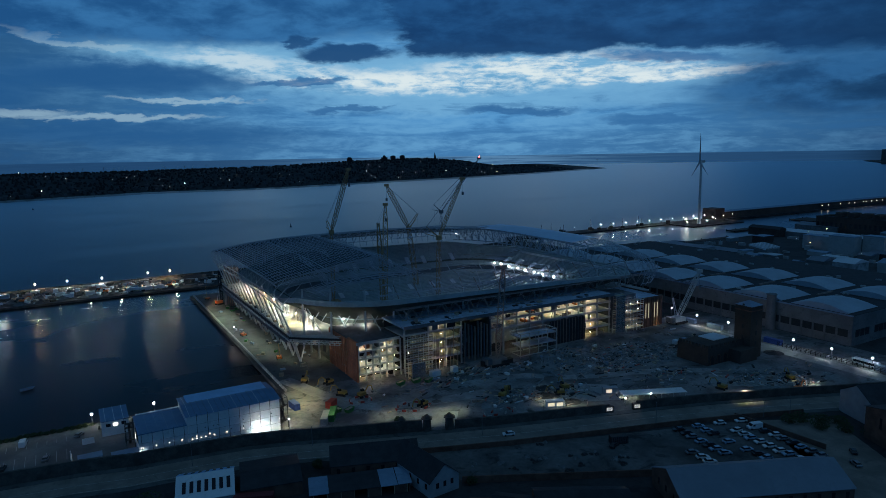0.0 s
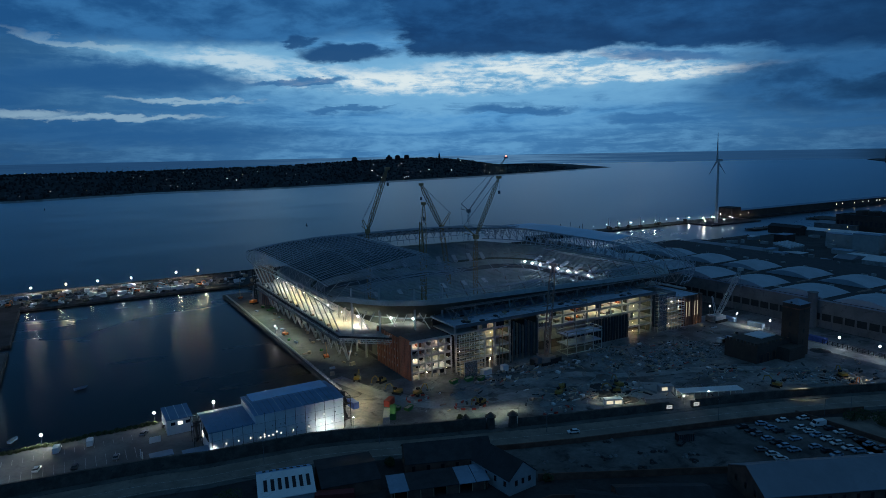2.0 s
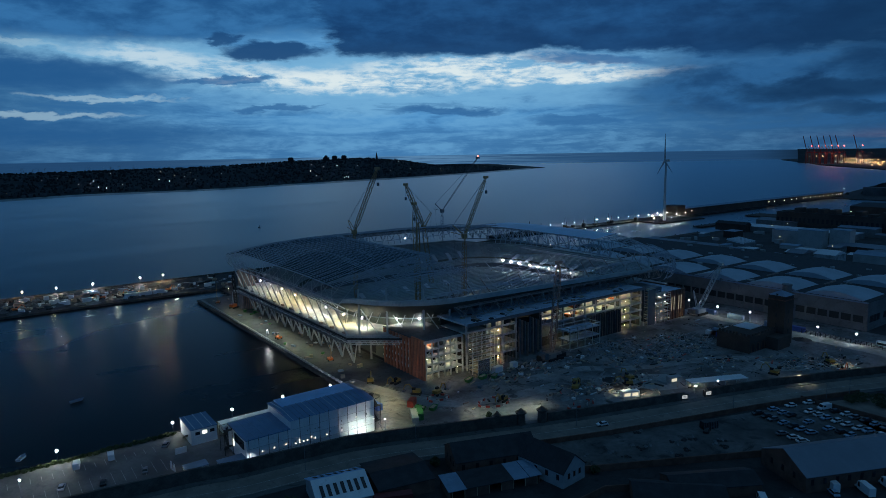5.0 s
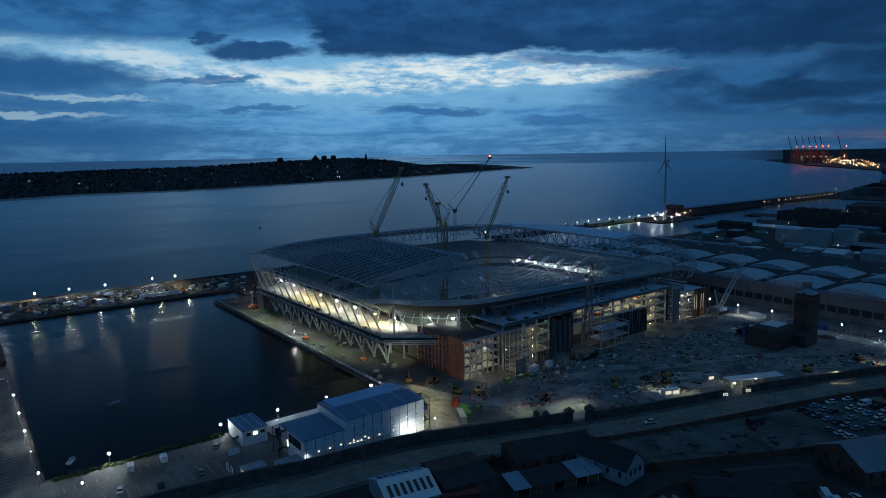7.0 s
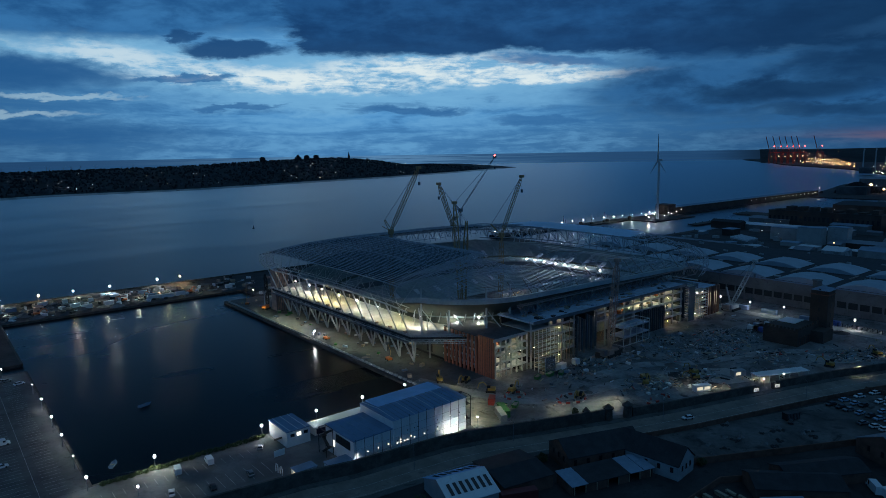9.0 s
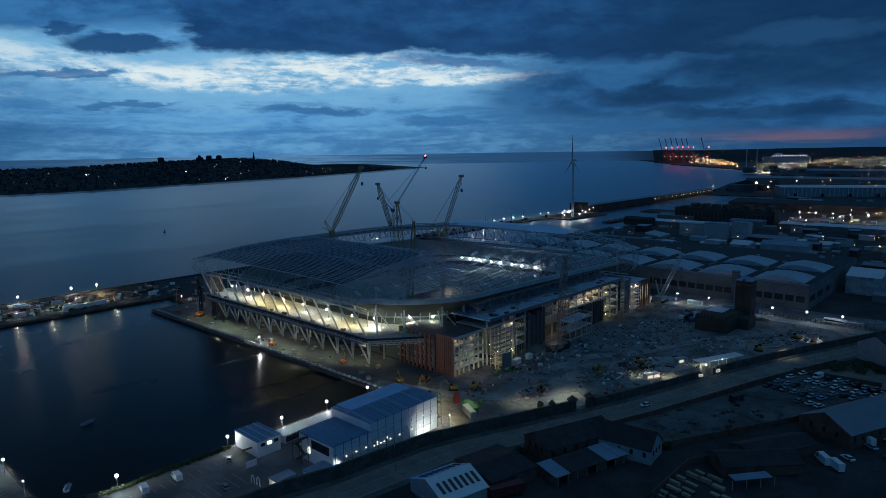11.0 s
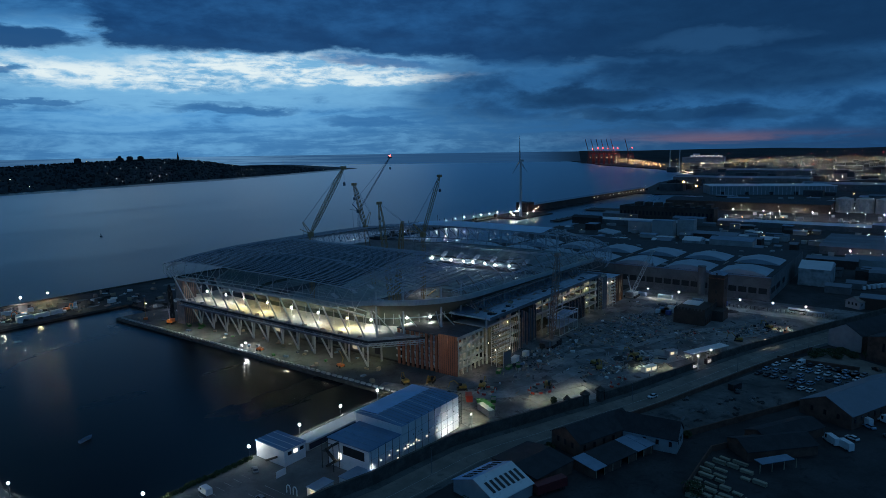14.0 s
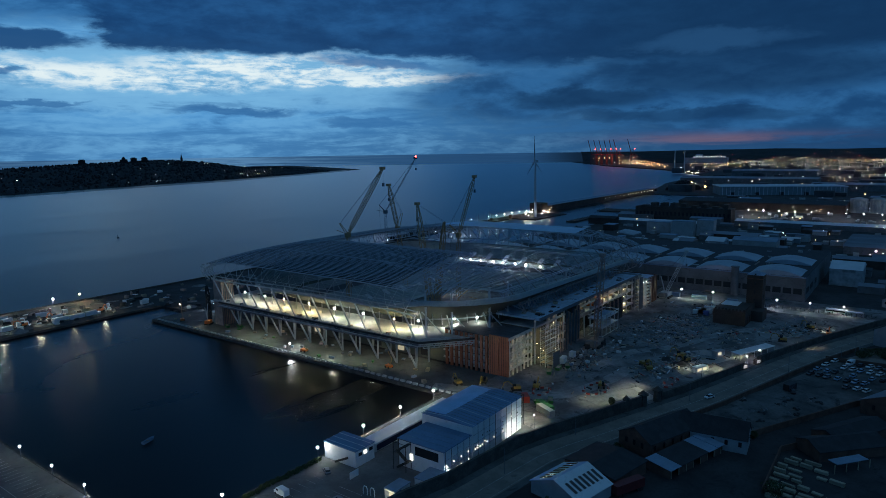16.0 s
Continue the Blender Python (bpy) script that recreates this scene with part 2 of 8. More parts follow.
M = {
    "river": water_material("river_water", 0.13, 1.0, 0.33),
    "dock": water_material("dock_water", 0.9, 0.12, 0.285, (0.003, 0.007, 0.010)),
    "soil": material("trampled_site_ground", (0.175, 0.178, 0.178), 0.85, 0, 0.55, 0.06, 0.8, 0.6, stain=(0.045, 0.043, 0.04)),
    "quay": material("worn_quay_concrete", (0.105, 0.108, 0.104), 0.85, 0, 0.3, 0.09, 1.5, 0.3, stain=(0.05, 0.05, 0.048)),
    # paler and browner than bare asphalt: warm street light put into the colour
    "asphalt": material("asphalt", (0.225, 0.19, 0.16), 0.85, 0, 0.25, 0.12, 3.0, 0.2, stain=(0.16, 0.138, 0.118)),
    "yard": material("dark_yard", (0.040, 0.040, 0.042), 0.9, 0, 0.45, 0.06, 0.9, 0.4, stain=(0.016, 0.016, 0.018)),
    "granite": material("granite_wall", (0.085, 0.078, 0.068), 0.9, 0, 0.4, 0.3, 2.5, 0.6, stain=(0.06, 0.056, 0.05)),
    "brick": material("dark_brick", (0.14, 0.075, 0.055), 0.9, 0, 0.35, 0.3, 5.0, 0.5),
    "redbrick": material("new_red_brick", (0.35, 0.13, 0.07), 0.85, 0, 0.18, 0.2, 6.0, 0.3, per_object=0.5),
    "concrete": material("precast_concrete", (0.42, 0.42, 0.40), 0.8, 0, 0.18, 0.15, 2.0, 0.2, stain=(0.3, 0.3, 0.285)),
    "terrace": material("stand_concrete", (0.36, 0.42, 0.425), 0.85, 0, 0.15, 0.1, 1.5, 0.2, stain=(0.27, 0.32, 0.325)),
    "deckroof": material("grey_roof_membrane", (0.42, 0.52, 0.64), 0.5, 0, 0.2, 0.12, 1.2, 0.1, stain=(0.2, 0.21, 0.22)),
    "rearsteel": material("brown_grey_primed_steel", (0.30, 0.25, 0.23), 0.6, 0, 0.2, 0.4, 4.0, 0.05),
    "steel": material("painted_steel", (0.52, 0.54, 0.53), 0.5, 0.0, 0.1, 0.4, 4.0, 0.05),
    "darksteel": material("dark_primed_steel", (0.13, 0.15, 0.17), 0.5, 0.0, 0.2, 0.4, 4.0, 0.05),
    "rooftube": material("roof_steel_tube", (0.40, 0.45, 0.50), 0.5, 0.0, 0.15, 0.4, 4.0, 0.05),
    "clad": material("pale_roof_sheet", (0.62, 0.65, 0.68), 0.45, 0.0, 0.08, 0.1, 1.0, 0.05),
    "white": material("white_panel", (0.72, 0.74, 0.75), 0.55, 0.0, 0.06, 0.2, 2.0, 0.05, stain=(0.6, 0.62, 0.62)),
    "bluegrey": material("blue_grey_roof", (0.20, 0.29, 0.39), 0.5, 0.0, 0.15, 0.15, 1.5, 0.05, stain=(0.16, 0.24, 0.33)),
    "cabinroof": material("dark_blue_cabin_roof", (0.13, 0.23, 0.37), 0.45, 0.0, 0.12, 0.15, 1.5, 0.05, stain=(0.10, 0.19, 0.31)),
    "brightroof": material("bright_blue_sheet", (0.30, 0.52, 0.78), 0.45, 0.0, 0.10, 0.15, 1.5, 0.05, stain=(0.25, 0.45, 0.70)),
    "roofsheet": material("blue_white_roof_sheet", (0.46, 0.63, 0.80), 0.4, 0.0, 0.08, 0.1, 1.0, 0.05),
    "palehall": material("pale_teal_cladding", (0.20, 0.25, 0.27), 0.6, 0.0, 0.12, 0.05, 0.6, 0.05, stain=(0.16, 0.20, 0.22)),
    "track": material("packed_haul_road", (0.27, 0.272, 0.268), 0.9, 0, 0.3, 0.12, 1.0, 0.3, stain=(0.17, 0.17, 0.168)),
    "shed": material("concrete_shed_wall", (0.165, 0.17, 0.17), 0.85, 0, 0.2, 0.1, 1.5, 0.2, stain=(0.105, 0.108, 0.108)),
    "slate": material("slate_roof", (0.030, 0.031, 0.035), 0.8, 0, 0.3, 0.3, 3.0, 0.4),
    "render": material("painted_render", (0.34, 0.35, 0.36), 0.8, 0, 0.12, 0.3, 3.0, 0.1),
    "dark": material("dark_void", (0.018, 0.02, 0.022), 0.6, 0, 0.3, 0.5, 3.0, 0.0),
    "yellow": material("yellow_plant_paint", (0.30, 0.19, 0.04), 0.5, 0, 0.15, 0.8, 5.0, 0.05),
    "cranepaint": material("weathered_crane_yellow", (0.40, 0.26, 0.125), 0.55, 0, 0.2, 0.8, 5.0, 0.05),
    "orange": material("orange_lift_paint", (0.70, 0.16, 0.03), 0.5, 0, 0.12, 0.8, 5.0, 0.05),
    "green": material("green_skip_paint", (0.04, 0.20, 0.05), 0.6, 0, 0.2, 0.8, 5.0, 0.05),
    "red": material("red_plastic", (0.40, 0.05, 0.035), 0.5, 0, 0.12, 0.8, 5.0, 0.05),
    "navy": material("navy_banner", (0.012, 0.018, 0.05), 0.6, 0, 0.2, 0.8, 5.0, 0.05),
    "blue": material("blue_paint", (0.04, 0.10, 0.34), 0.5, 0, 0.2, 0.8, 5.0, 0.05),
    "carwhite": material("white_car_paint", (0.75, 0.76, 0.77), 0.3, 0, 0.05, 0.8, 5.0, 0.0),
    "cargrey": material("grey_car_paint", (0.22, 0.23, 0.25), 0.3, 0.3, 0.05, 0.8, 5.0, 0.0),
    "cardark": material("dark_car_paint", (0.03, 0.032, 0.038), 0.3, 0, 0.05, 0.8, 5.0, 0.0),
    "glass": material("dark_window_glass", (0.02, 0.025, 0.03), 0.1, 0, 0.1, 0.8, 5.0, 0.0),
    "tyre": material("tyre_rubber", (0.02, 0.02, 0.02), 0.9, 0, 0.1, 0.8, 5.0, 0.0),
    "timber": material("stacked_timber", (0.38, 0.31, 0.22), 0.8, 0, 0.3, 0.5, 6.0, 0.2, per_object=0.6),
    "leaf": material("dark_foliage", (0.05, 0.075, 0.03), 0.9, 0, 0.4, 0.5, 4.0, 0.0),
    "grass": material("rough_grass", (0.06, 0.08, 0.03), 0.95, 0, 0.5, 0.4, 3.0, 0.3),
    "bark": material("bark", (0.08, 0.06, 0.045), 0.95, 0, 0.3, 2.0, 9.0, 0.4),
    "farland": material("far_land", (0.017, 0.021, 0.022), 0.95, 0, 0.5, 0.01, 0.08, 0.0),
    "sand": material("wet_sand", (0.15, 0.14, 0.12), 0.3, 0, 0.3, 0.01, 0.06, 0.0),
    "farhouse": material("far_house_wall", (0.085, 0.09, 0.095), 0.9, 0, 0.5, 0.02, 0.1, 0.0),
    "turbine": material("turbine_white", (0.45, 0.47, 0.48), 0.5, 0, 0.05, 0.2, 1.0, 0.0),
    "gantry": material("red_gantry_paint", (0.30, 0.05, 0.04), 0.6, 0, 0.15, 0.05, 0.4, 0.0),
    "rust": material("rust_primed_steel", (0.33, 0.24, 0.20), 0.6, 0, 0.2, 0.4, 4.0, 0.05),
    "roofdeck": clear_material("ribbed_deck", (0.020, 0.036, 0.060), 0.72, 0.85),
    "dimwindow": lamp_material("dim_lit_window", (1.0, 0.9, 0.62), 0.35),
    "darkred": material("dark_red_paint", (0.16, 0.02, 0.02), 0.6, 0, 0.2, 0.6, 4.0, 0.05),
    # weathered sheet, lightened so its colour also carries the haze over the docks
    "slateblue": material("weathered_sheet_roof", (0.17, 0.20, 0.24), 0.55, 0, 0.25, 0.08, 0.8, 0.1, stain=(0.15, 0.175, 0.21), per_object=0.5),
    "lot": material("dusty_lot", (0.115, 0.113, 0.11), 0.95, 0, 0.5, 0.05, 0.6, 0.4, stain=(0.03, 0.03, 0.032)),
    "yardlight": material("worn_tarmac", (0.15, 0.15, 0.145), 0.9, 0, 0.3, 0.08, 1.2, 0.3, stain=(0.11, 0.11, 0.105)),
    "roadpaint": material("worn_road_paint", (0.42, 0.42, 0.40), 0.8, 0, 0.3, 0.5, 3.0, 0.0, stain=(0.1, 0.1, 0.1)),
    "carblue": material("pale_blue_car_paint", (0.30, 0.42, 0.55), 0.3, 0, 0.05, 0.8, 5.0, 0.0),
    # sooty dock brick; also the dark stand-in for shade in the east building
    "darkbrick": material("sooty_shade_brick", (0.065, 0.05, 0.042), 0.9, 0, 0.35, 0.06, 1.5, 0.3),
    "shedlight": material("pale_concrete_wall", (0.40, 0.40, 0.39), 0.85, 0, 0.15, 0.1, 1.0, 0.1, stain=(0.3, 0.3, 0.29)),
    "striped": material("striped_cladding", (0.36, 0.37, 0.37), 0.7, 0, 0.45, 0.25, 1.0, 0.1),
    "domeroof": material("barrel_roof_sheet", (0.36, 0.42, 0.48), 0.5, 0, 0.12, 0.1, 1.0, 0.05),
    "looksteel": material("loose_steel", (0.22, 0.24, 0.25), 0.5, 0, 0.2, 0.5, 4.0, 0.05, per_object=0.7),
    # darker copy of the red brick, with the end wall's shade in its colour
    "shadebrick": material("shaded_brick", (0.17, 0.085, 0.06), 0.85, 0, 0.2, 0.2, 5.0, 0.3),
    "darkroof": material("dark_felt_roof", (0.07, 0.075, 0.085), 0.8, 0, 0.3, 0.12, 1.2, 0.1, stain=(0.04, 0.042, 0.048)),
    "slab": material("pale_new_concrete", (0.30, 0.30, 0.29), 0.85, 0, 0.25, 0.1, 1.2, 0.2, stain=(0.19, 0.187, 0.18)),
    # concrete darkened in its colour for the shade under and inside the stand
    "shadeconcrete": material("shade_dark_concrete", (0.13, 0.14, 0.115), 0.85, 0, 0.15, 0.1, 1.5, 0.2),
    "officewindow": lamp_material("lit_office_window", (1.0, 0.96, 0.84), 2.2),
    # notice board that glows by itself, in place of light falling on it
    "litboard": lamp_material("lit_notice_board", (0.9, 0.95, 1.0), 0.5),
    "farwindow": lamp_material("far_lit_window", (1.0, 0.92, 0.78), 2.6),
    "eave": clear_material("clear_eave_sheet", (0.16, 0.22, 0.26), 0.55),
    "netting": clear_material("scaffold_netting", (0.25, 0.26, 0.25), 0.55, 0.9),
    "cool": lamp_material("cool_floodlight", (0.86, 0.95, 1.0), 75.0),
    "warm": lamp_material("warm_floodlight", (1.0, 0.80, 0.45), 60.0),
    "orangelamp": lamp_material("sodium_lamp", (1.0, 0.48, 0.14), 25.0),
    "farcool": lamp_material("far_white_lamp", (0.95, 0.95, 0.84), 11.0),
    "farwarm": lamp_material("far_sodium_lamp", (1.0, 0.62, 0.28), 9.0),
    "redlamp": lamp_material("red_warning_lamp", (1.0, 0.06, 0.05), 14.0),
    "litwindow": lamp_material("lit_window", (1.0, 0.93, 0.72), 0.7),
}

# ---- building helpers ----
def link_mesh(name, bm, mat):
    me = bpy.data.meshes.new(name)
    bm.to_mesh(me)
    bm.free()
    me.materials.append(M[mat])
    return new(name, me)


def part(name, bm, mat, parent, label=""):
    """One mesh object under a thing or a part, in world coordinates of the bmesh."""
    ob = link_mesh(name, bm, mat)
    ob.parent = parent
    if not parent.parent:
        ob.matrix_parent_inverse = parent.matrix_basis.inverted()
    if label:
        ob["label"] = label
    return ob


def thing(name, label, category, group="", at=(0, 0, 0), turn=0.0):
    ob = new(name)
    ob.matrix_basis = pose(*at, 0, 0, turn)
    return tagged(ob, label, category, group)


def local(name, bm, mat, parent, label=""):
    """One mesh object under a thing, in the thing's own coordinates."""
    ob = link_mesh(name, bm, mat)
    ob.parent = parent
    if label:
        ob["label"] = label
    return ob


def structure(name, bm, mat, label, category):
    return tagged(link_mesh(name, bm, mat), label, category, kind="structure")


def quads(bm, verts, faces):
    vs = [bm.verts.new(v) for v in verts]
    for f in faces:
        bm.faces.new([vs[i] for i in f])


def box(bm, x0, x1, y0, y1, z0, z1):
    quads(bm, [(x0, y0, z0), (x1, y0, z0), (x1, y1, z0), (x0, y1, z0), (x0, y0, z1), (x1, y0, z1), (x1, y1, z1), (x0, y1, z1)],
          [(3, 2, 1, 0), (4, 5, 6, 7), (0, 1, 5, 4), (1, 2, 6, 5), (2, 3, 7, 6), (3, 0, 4, 7)])
    return bm


def boxes(*rows):
    bm = bmesh.new()
    for r in rows:
        box(bm, *r)
    return bm


def prism(bm, poly, z0, z1):
    """An upright block over a ground plan, given counter-clockwise."""
    n = len(poly)
    lo = [bm.verts.new((x, y, z0)) for x, y in poly]
    hi = [bm.verts.new((x, y, z1)) for x, y in poly]
    bm.faces.new(hi)
    bm.faces.new(lo[::-1])
    for i in range(n):
        j = (i + 1) % n
        bm.faces.new((lo[i], lo[j], hi[j], hi[i]))
    return bm


def tube(bm, p, q, r, n=4, r2=None):
    """A bar of n sides from p to q."""
    p, q = Vector(p), Vector(q)
    d = q - p
    if d.length < 1e-6:
        return bm
    m = d.to_track_quat("Z", "Y").to_matrix()
    a = [bm.verts.new(p + m @ Vector((r * math.cos(2 * math.pi * (k + 0.5) / n), r * math.sin(2 * math.pi * (k + 0.5) / n), 0))) for k in range(n)]
    r2 = r if r2 is None else r2
    b = [bm.verts.new(q + m @ Vector((r2 * math.cos(2 * math.pi * (k + 0.5) / n), r2 * math.sin(2 * math.pi * (k + 0.5) / n), 0))) for k in range(n)]
    for k in range(n):
        bm.faces.new((a[k], a[(k + 1) % n], b[(k + 1) % n], b[k]))
    bm.faces.new(a[::-1])
    bm.faces.new(b)
    return bm


def path(pts, r, n=4):
    """A bent bar through the points, in one piece."""
    bm = bmesh.new()
    pts = [Vector(p) for p in pts]
    rings = []
    for i, p in enumerate(pts):
        d = (pts[min(i + 1, len(pts) - 1)] - pts[max(i - 1, 0)]).normalized()
        up = Vector((0, 0, 1)) if abs(d.z) < 0.95 else Vector((1, 0, 0))
        a = d.cross(up).normalized()
        b = a.cross(d)
        rings.append([bm.verts.new(p + a * (r * math.cos(2 * math.pi * (k + 0.5) / n)) + b * (r * math.sin(2 * math.pi * (k + 0.5) / n))) for k in range(n)])
    for u, v in zip(rings, rings[1:]):
        for k in range(n):
            bm.faces.new((u[k], u[(k + 1) % n], v[(k + 1) % n], v[k]))
    bm.faces.new(rings[0][::-1])
    bm.faces.new(rings[-1])
    return bm


def ball(bm, c, r, n=6):
    """A small faceted ball."""
    rings = []
    for i in range(1, 4):
        a = math.pi * i / 4
        rings.append([bm.verts.new((c[0] + r * math.sin(a) * math.cos(2 * math.pi * k / n), c[1] + r * math.sin(a) * math.sin(2 * math.pi * k / n), c[2] + r * math.cos(a))) for k in range(n)])
    top, bot = bm.verts.new((c[0], c[1], c[2] + r)), bm.verts.new((c[0], c[1], c[2] - r))
    for k in range(n):
        j = (k + 1) % n
        bm.faces.new((top, rings[0][k], rings[0][j]))
        bm.faces.new((bot, rings[2][j], rings[2][k]))
        for u, v in zip(rings, rings[1:]):
            bm.faces.new((u[k], v[k], v[j], u[j]))
    return bm


def lattice(p, q, w, bays, r, w2=None):
    """A square lattice boom from p to q: four chords and zigzag lacing."""
    bm = bmesh.new()
    p, q = Vector(p), Vector(q)
    m = (q - p).to_track_quat("Z", "Y").to_matrix()
    w2 = w if w2 is None else w2
    rows = []
    for i in range(bays + 1):
        f = i / bays
        taper = min(1.0, 0.35 + 4.0 * min(f, 1 - f)) * (w + (w2 - w) * f) / 2
        c = p.lerp(q, f)
        rows.append([c + m @ Vector((sx * taper, sy * taper, 0)) for sx, sy in ((-1, -1), (1, -1), (1, 1), (-1, 1))])
    for i in range(bays):
        for k in range(4):
            tube(bm, rows[i][k], rows[i + 1][k], r)
            a, b = (k, (k + 1) % 4) if i % 2 else ((k + 1) % 4, k)
            tube(bm, rows[i][a], rows[i + 1][b], r * 0.6)
    return bm


def point_lamp(at, watts, color, size=0.35):
    d = bpy.data.lights.new("floodlight_glow", "POINT")
    d.energy, d.color, d.shadow_soft_size = watts, color, size
    ob = new("floodlight_glow", d)
    ob.location = at
    return ob


COOL, WARM = (0.86, 0.95, 1.0), (1.0, 0.82, 0.5)


def lamp_post(x, y, z, warm=False, watts=0.0, size=0.3, base=0.0, label="", group="quay lamps", hood=False):
    """A thin post with a floodlight head."""
    t = thing("lamp_post", label or ("slim steel lamp post with a warm lit head" if warm else "slim steel lamp post with a white lit head"), "lamp post", group, (x, y, base))
    local("pole", tube(bmesh.new(), (0, 0, 0), (0, 0, z - base), 0.12, 6, 0.07), "darksteel", t)
    local("lamp_head", ball(bmesh.new(), (0, 0, z - base), size), "warm" if warm else "cool", t, "glowing lamp head")
    if watts and hood:
        d = bpy.data.lights.new("street_beam", "SPOT")
        d.energy, d.color, d.shadow_soft_size, d.spot_size, d.spot_blend = watts, WARM if warm else COOL, 0.3, radians(140), 0.6
        new("street_beam", d).matrix_world = look((x, y, z - size - 0.1), (x, y + 0.01, base))
    elif watts:
        point_lamp((x, y, z - size - 0.3 if z - base > 3 else z + 0.8), watts, WARM if warm else COOL)
    return t

# ---- ground and water ----
RIVER_Z, DOCK_Z = -4.0, -1.4
bm = bmesh.new()
n = 96
ring = [bm.verts.new((5600 * math.cos(2 * math.pi * k / n), 5600 * math.sin(2 * math.pi * k / n), RIVER_Z)) for k in range(n)]
bm.faces.new(ring)
structure("water_river", bm, "river", "wide tidal river under a dusk sky, faintly rippled", "water")
bm = bmesh.new()
quads(bm, [(-53.5, 268.5, DOCK_Z), (72.5, 268.5, DOCK_Z), (72.5, 520.5, DOCK_Z), (-53.5, 520.5, DOCK_Z)], [(0, 1, 2, 3)])
quads(bm, [(439, 463, DOCK_Z), (1263, 463, DOCK_Z), (1263, 600, DOCK_Z), (439, 600, DOCK_Z)], [(0, 1, 2, 3)])
quads(bm, [(72.5, 489.5, DOCK_Z), (96.5, 489.5, DOCK_Z), (96.5, 520.5, DOCK_Z), (72.5, 520.5, DOCK_Z)], [(0, 1, 2, 3)])
quads(bm, [(-90, 409.5, DOCK_Z), (-53.5, 409.5, DOCK_Z), (-53.5, 424.5, DOCK_Z), (-90, 424.5, DOCK_Z)], [(0, 1, 2, 3)])
structure("water_dock", bm, "dock", "calm dark dock basin reflecting lamps", "water")

bm = bmesh.new()
for x0, x1, y0, y1 in ((-3000, 4900, -3000, 263), (-53, 72, 263, 269), (-3000, -53, 263, 410), (-3000, -53, 424, 520), (-3000, 440, 520, 580),
                       (72, 440, 263, 490), (96, 440, 490, 520), (440, 4900, 263, 464), (440, 1330, 599, 620), (690, 790, 560, 599)):
    box(bm, x0, x1, y0, y1, -9, 0)
prism(bm, [(1262, 464), (1700, 464), (1700, 700), (1560, 668), (1330, 620), (1330, 599), (1262, 599)], -9, 0)
prism(bm, [(1700, 464), (4900, 464), (4900, 2500), (4700, 2450), (3892, 1880), (3500, 1640), (2860, 1080), (2300, 760), (1700, 700)], -9, 0)
structure("ground", bm, "yard", "dark waterfront land with stone quay edges", "ground")

# ---- the stadium ----
CX, CY = 193.0, 350.0


def rounded(off, hx=56.0, hy=37.0, r=8.0, n=5, cx=CX, cy=CY):
    """A rounded rectangle, grown by off."""
    hx, hy, r = hx + off, hy + off, r + off * 0.75
    pts = []
    for sx, sy, a0 in ((1, 1, 0), (-1, 1, 90), (-1, -1, 180), (1, -1, 270)):
        for k in range(n + 1):
            a = radians(a0 + 90 * k / n)
            pts.append((cx + sx * (hx - r) + r * math.cos(a), cy + sy * (hy - r) + r * math.sin(a)))
    return pts


def bowl(section, mat, name, parent, label=""):
    """Sweeps a section of (offset, height) rows round the pitch."""
    bm = bmesh.new()
    rings = [[bm.verts.new((x, y, sag(x, y, z))) for x, y in rounded(o, n=9)] for o, z in section]
    for a, b in zip(rings, rings[1:]):
        for k in range(len(a)):
            j = (k + 1) % len(a)
            bm.faces.new((a[k], a[j], b[j], b[k]))
    return part(name, bm, mat, parent, label)


def sag(x, y, z):
    """The upper tier is lower over the north end and unfinished behind the south deck."""
    f = 0.36 * min(max((x - 235.0) / 50.0, 0.0), 1.0)
    f += 0.27 * min(max((128.0 - x) / 20.0, 0.0), 1.0) * min(max((y - 294.0) / 26.0, 0.0), 1.0)
    return z - max(z - 14.0, 0.0) * f


def steps(o0, z0, o1, z1, n):
    rows = []
    for k in range(n):
        o, z = o0 + (o1 - o0) * k / n, z0 + (z1 - z0) * k / n
        rows += [(o, z), (o, z + (z1 - z0) / n), (o + (o1 - o0) / n, z + (z1 - z0) / n)]
    return rows


# barrel roof: drop from the crest across each side
SIDE = ((0, 8.4), (3, 7.4), (8, 6.2), (22, 3.6), (38, 1.5), (53, 0), (200, 0))
EAST = ((0, 6.0), (12, 4.6), (30, 2.4), (55, 0), (400, 0))
WEST = ((0, 9.8), (5, 7.7), (15, 4.8), (30, 1.8), (47, 0), (400, 0))
NORTH = ((0, 14.0), (3, 10), (7, 6), (12, 3), (20, 0.8), (25, 0), (33, 0.5), (43, 1.8), (200, 1.8))


def roof_z(x, y):
    """Height of the barrel roof over the plan."""
    side, d = (SIDE, x - 80.5) if x < 192 else (NORTH, 304.5 - x)
    a = float(np.interp(d, [r[0] for r in side], [r[1] for r in side]))
    b = float(np.interp(447.0 - y, [r[0] for r in WEST], [r[1] for r in WEST]))
    if x < 192:
        b = max(b, float(np.interp(y - 290.0, [r[0] for r in EAST], [r[1] for r in EAST])) * (1 - min(max((x - 100) / 40, 0), 1)))
    dip = 0.0
    if x > 192:
        dip = float(np.interp(y, (270, 299, 350, 380, 417, 440, 447), (4.2, 4.0, 3.5, 3.6, 5.0, 2.5, 2.0)) * np.interp(x, (225, 262, 290, 304), (0, 1, 1, 0.4)))
    return 48.0 + (1.0 if x > 255 else 0.0) - dip - (a ** 2.5 + b ** 2.5) ** 0.4


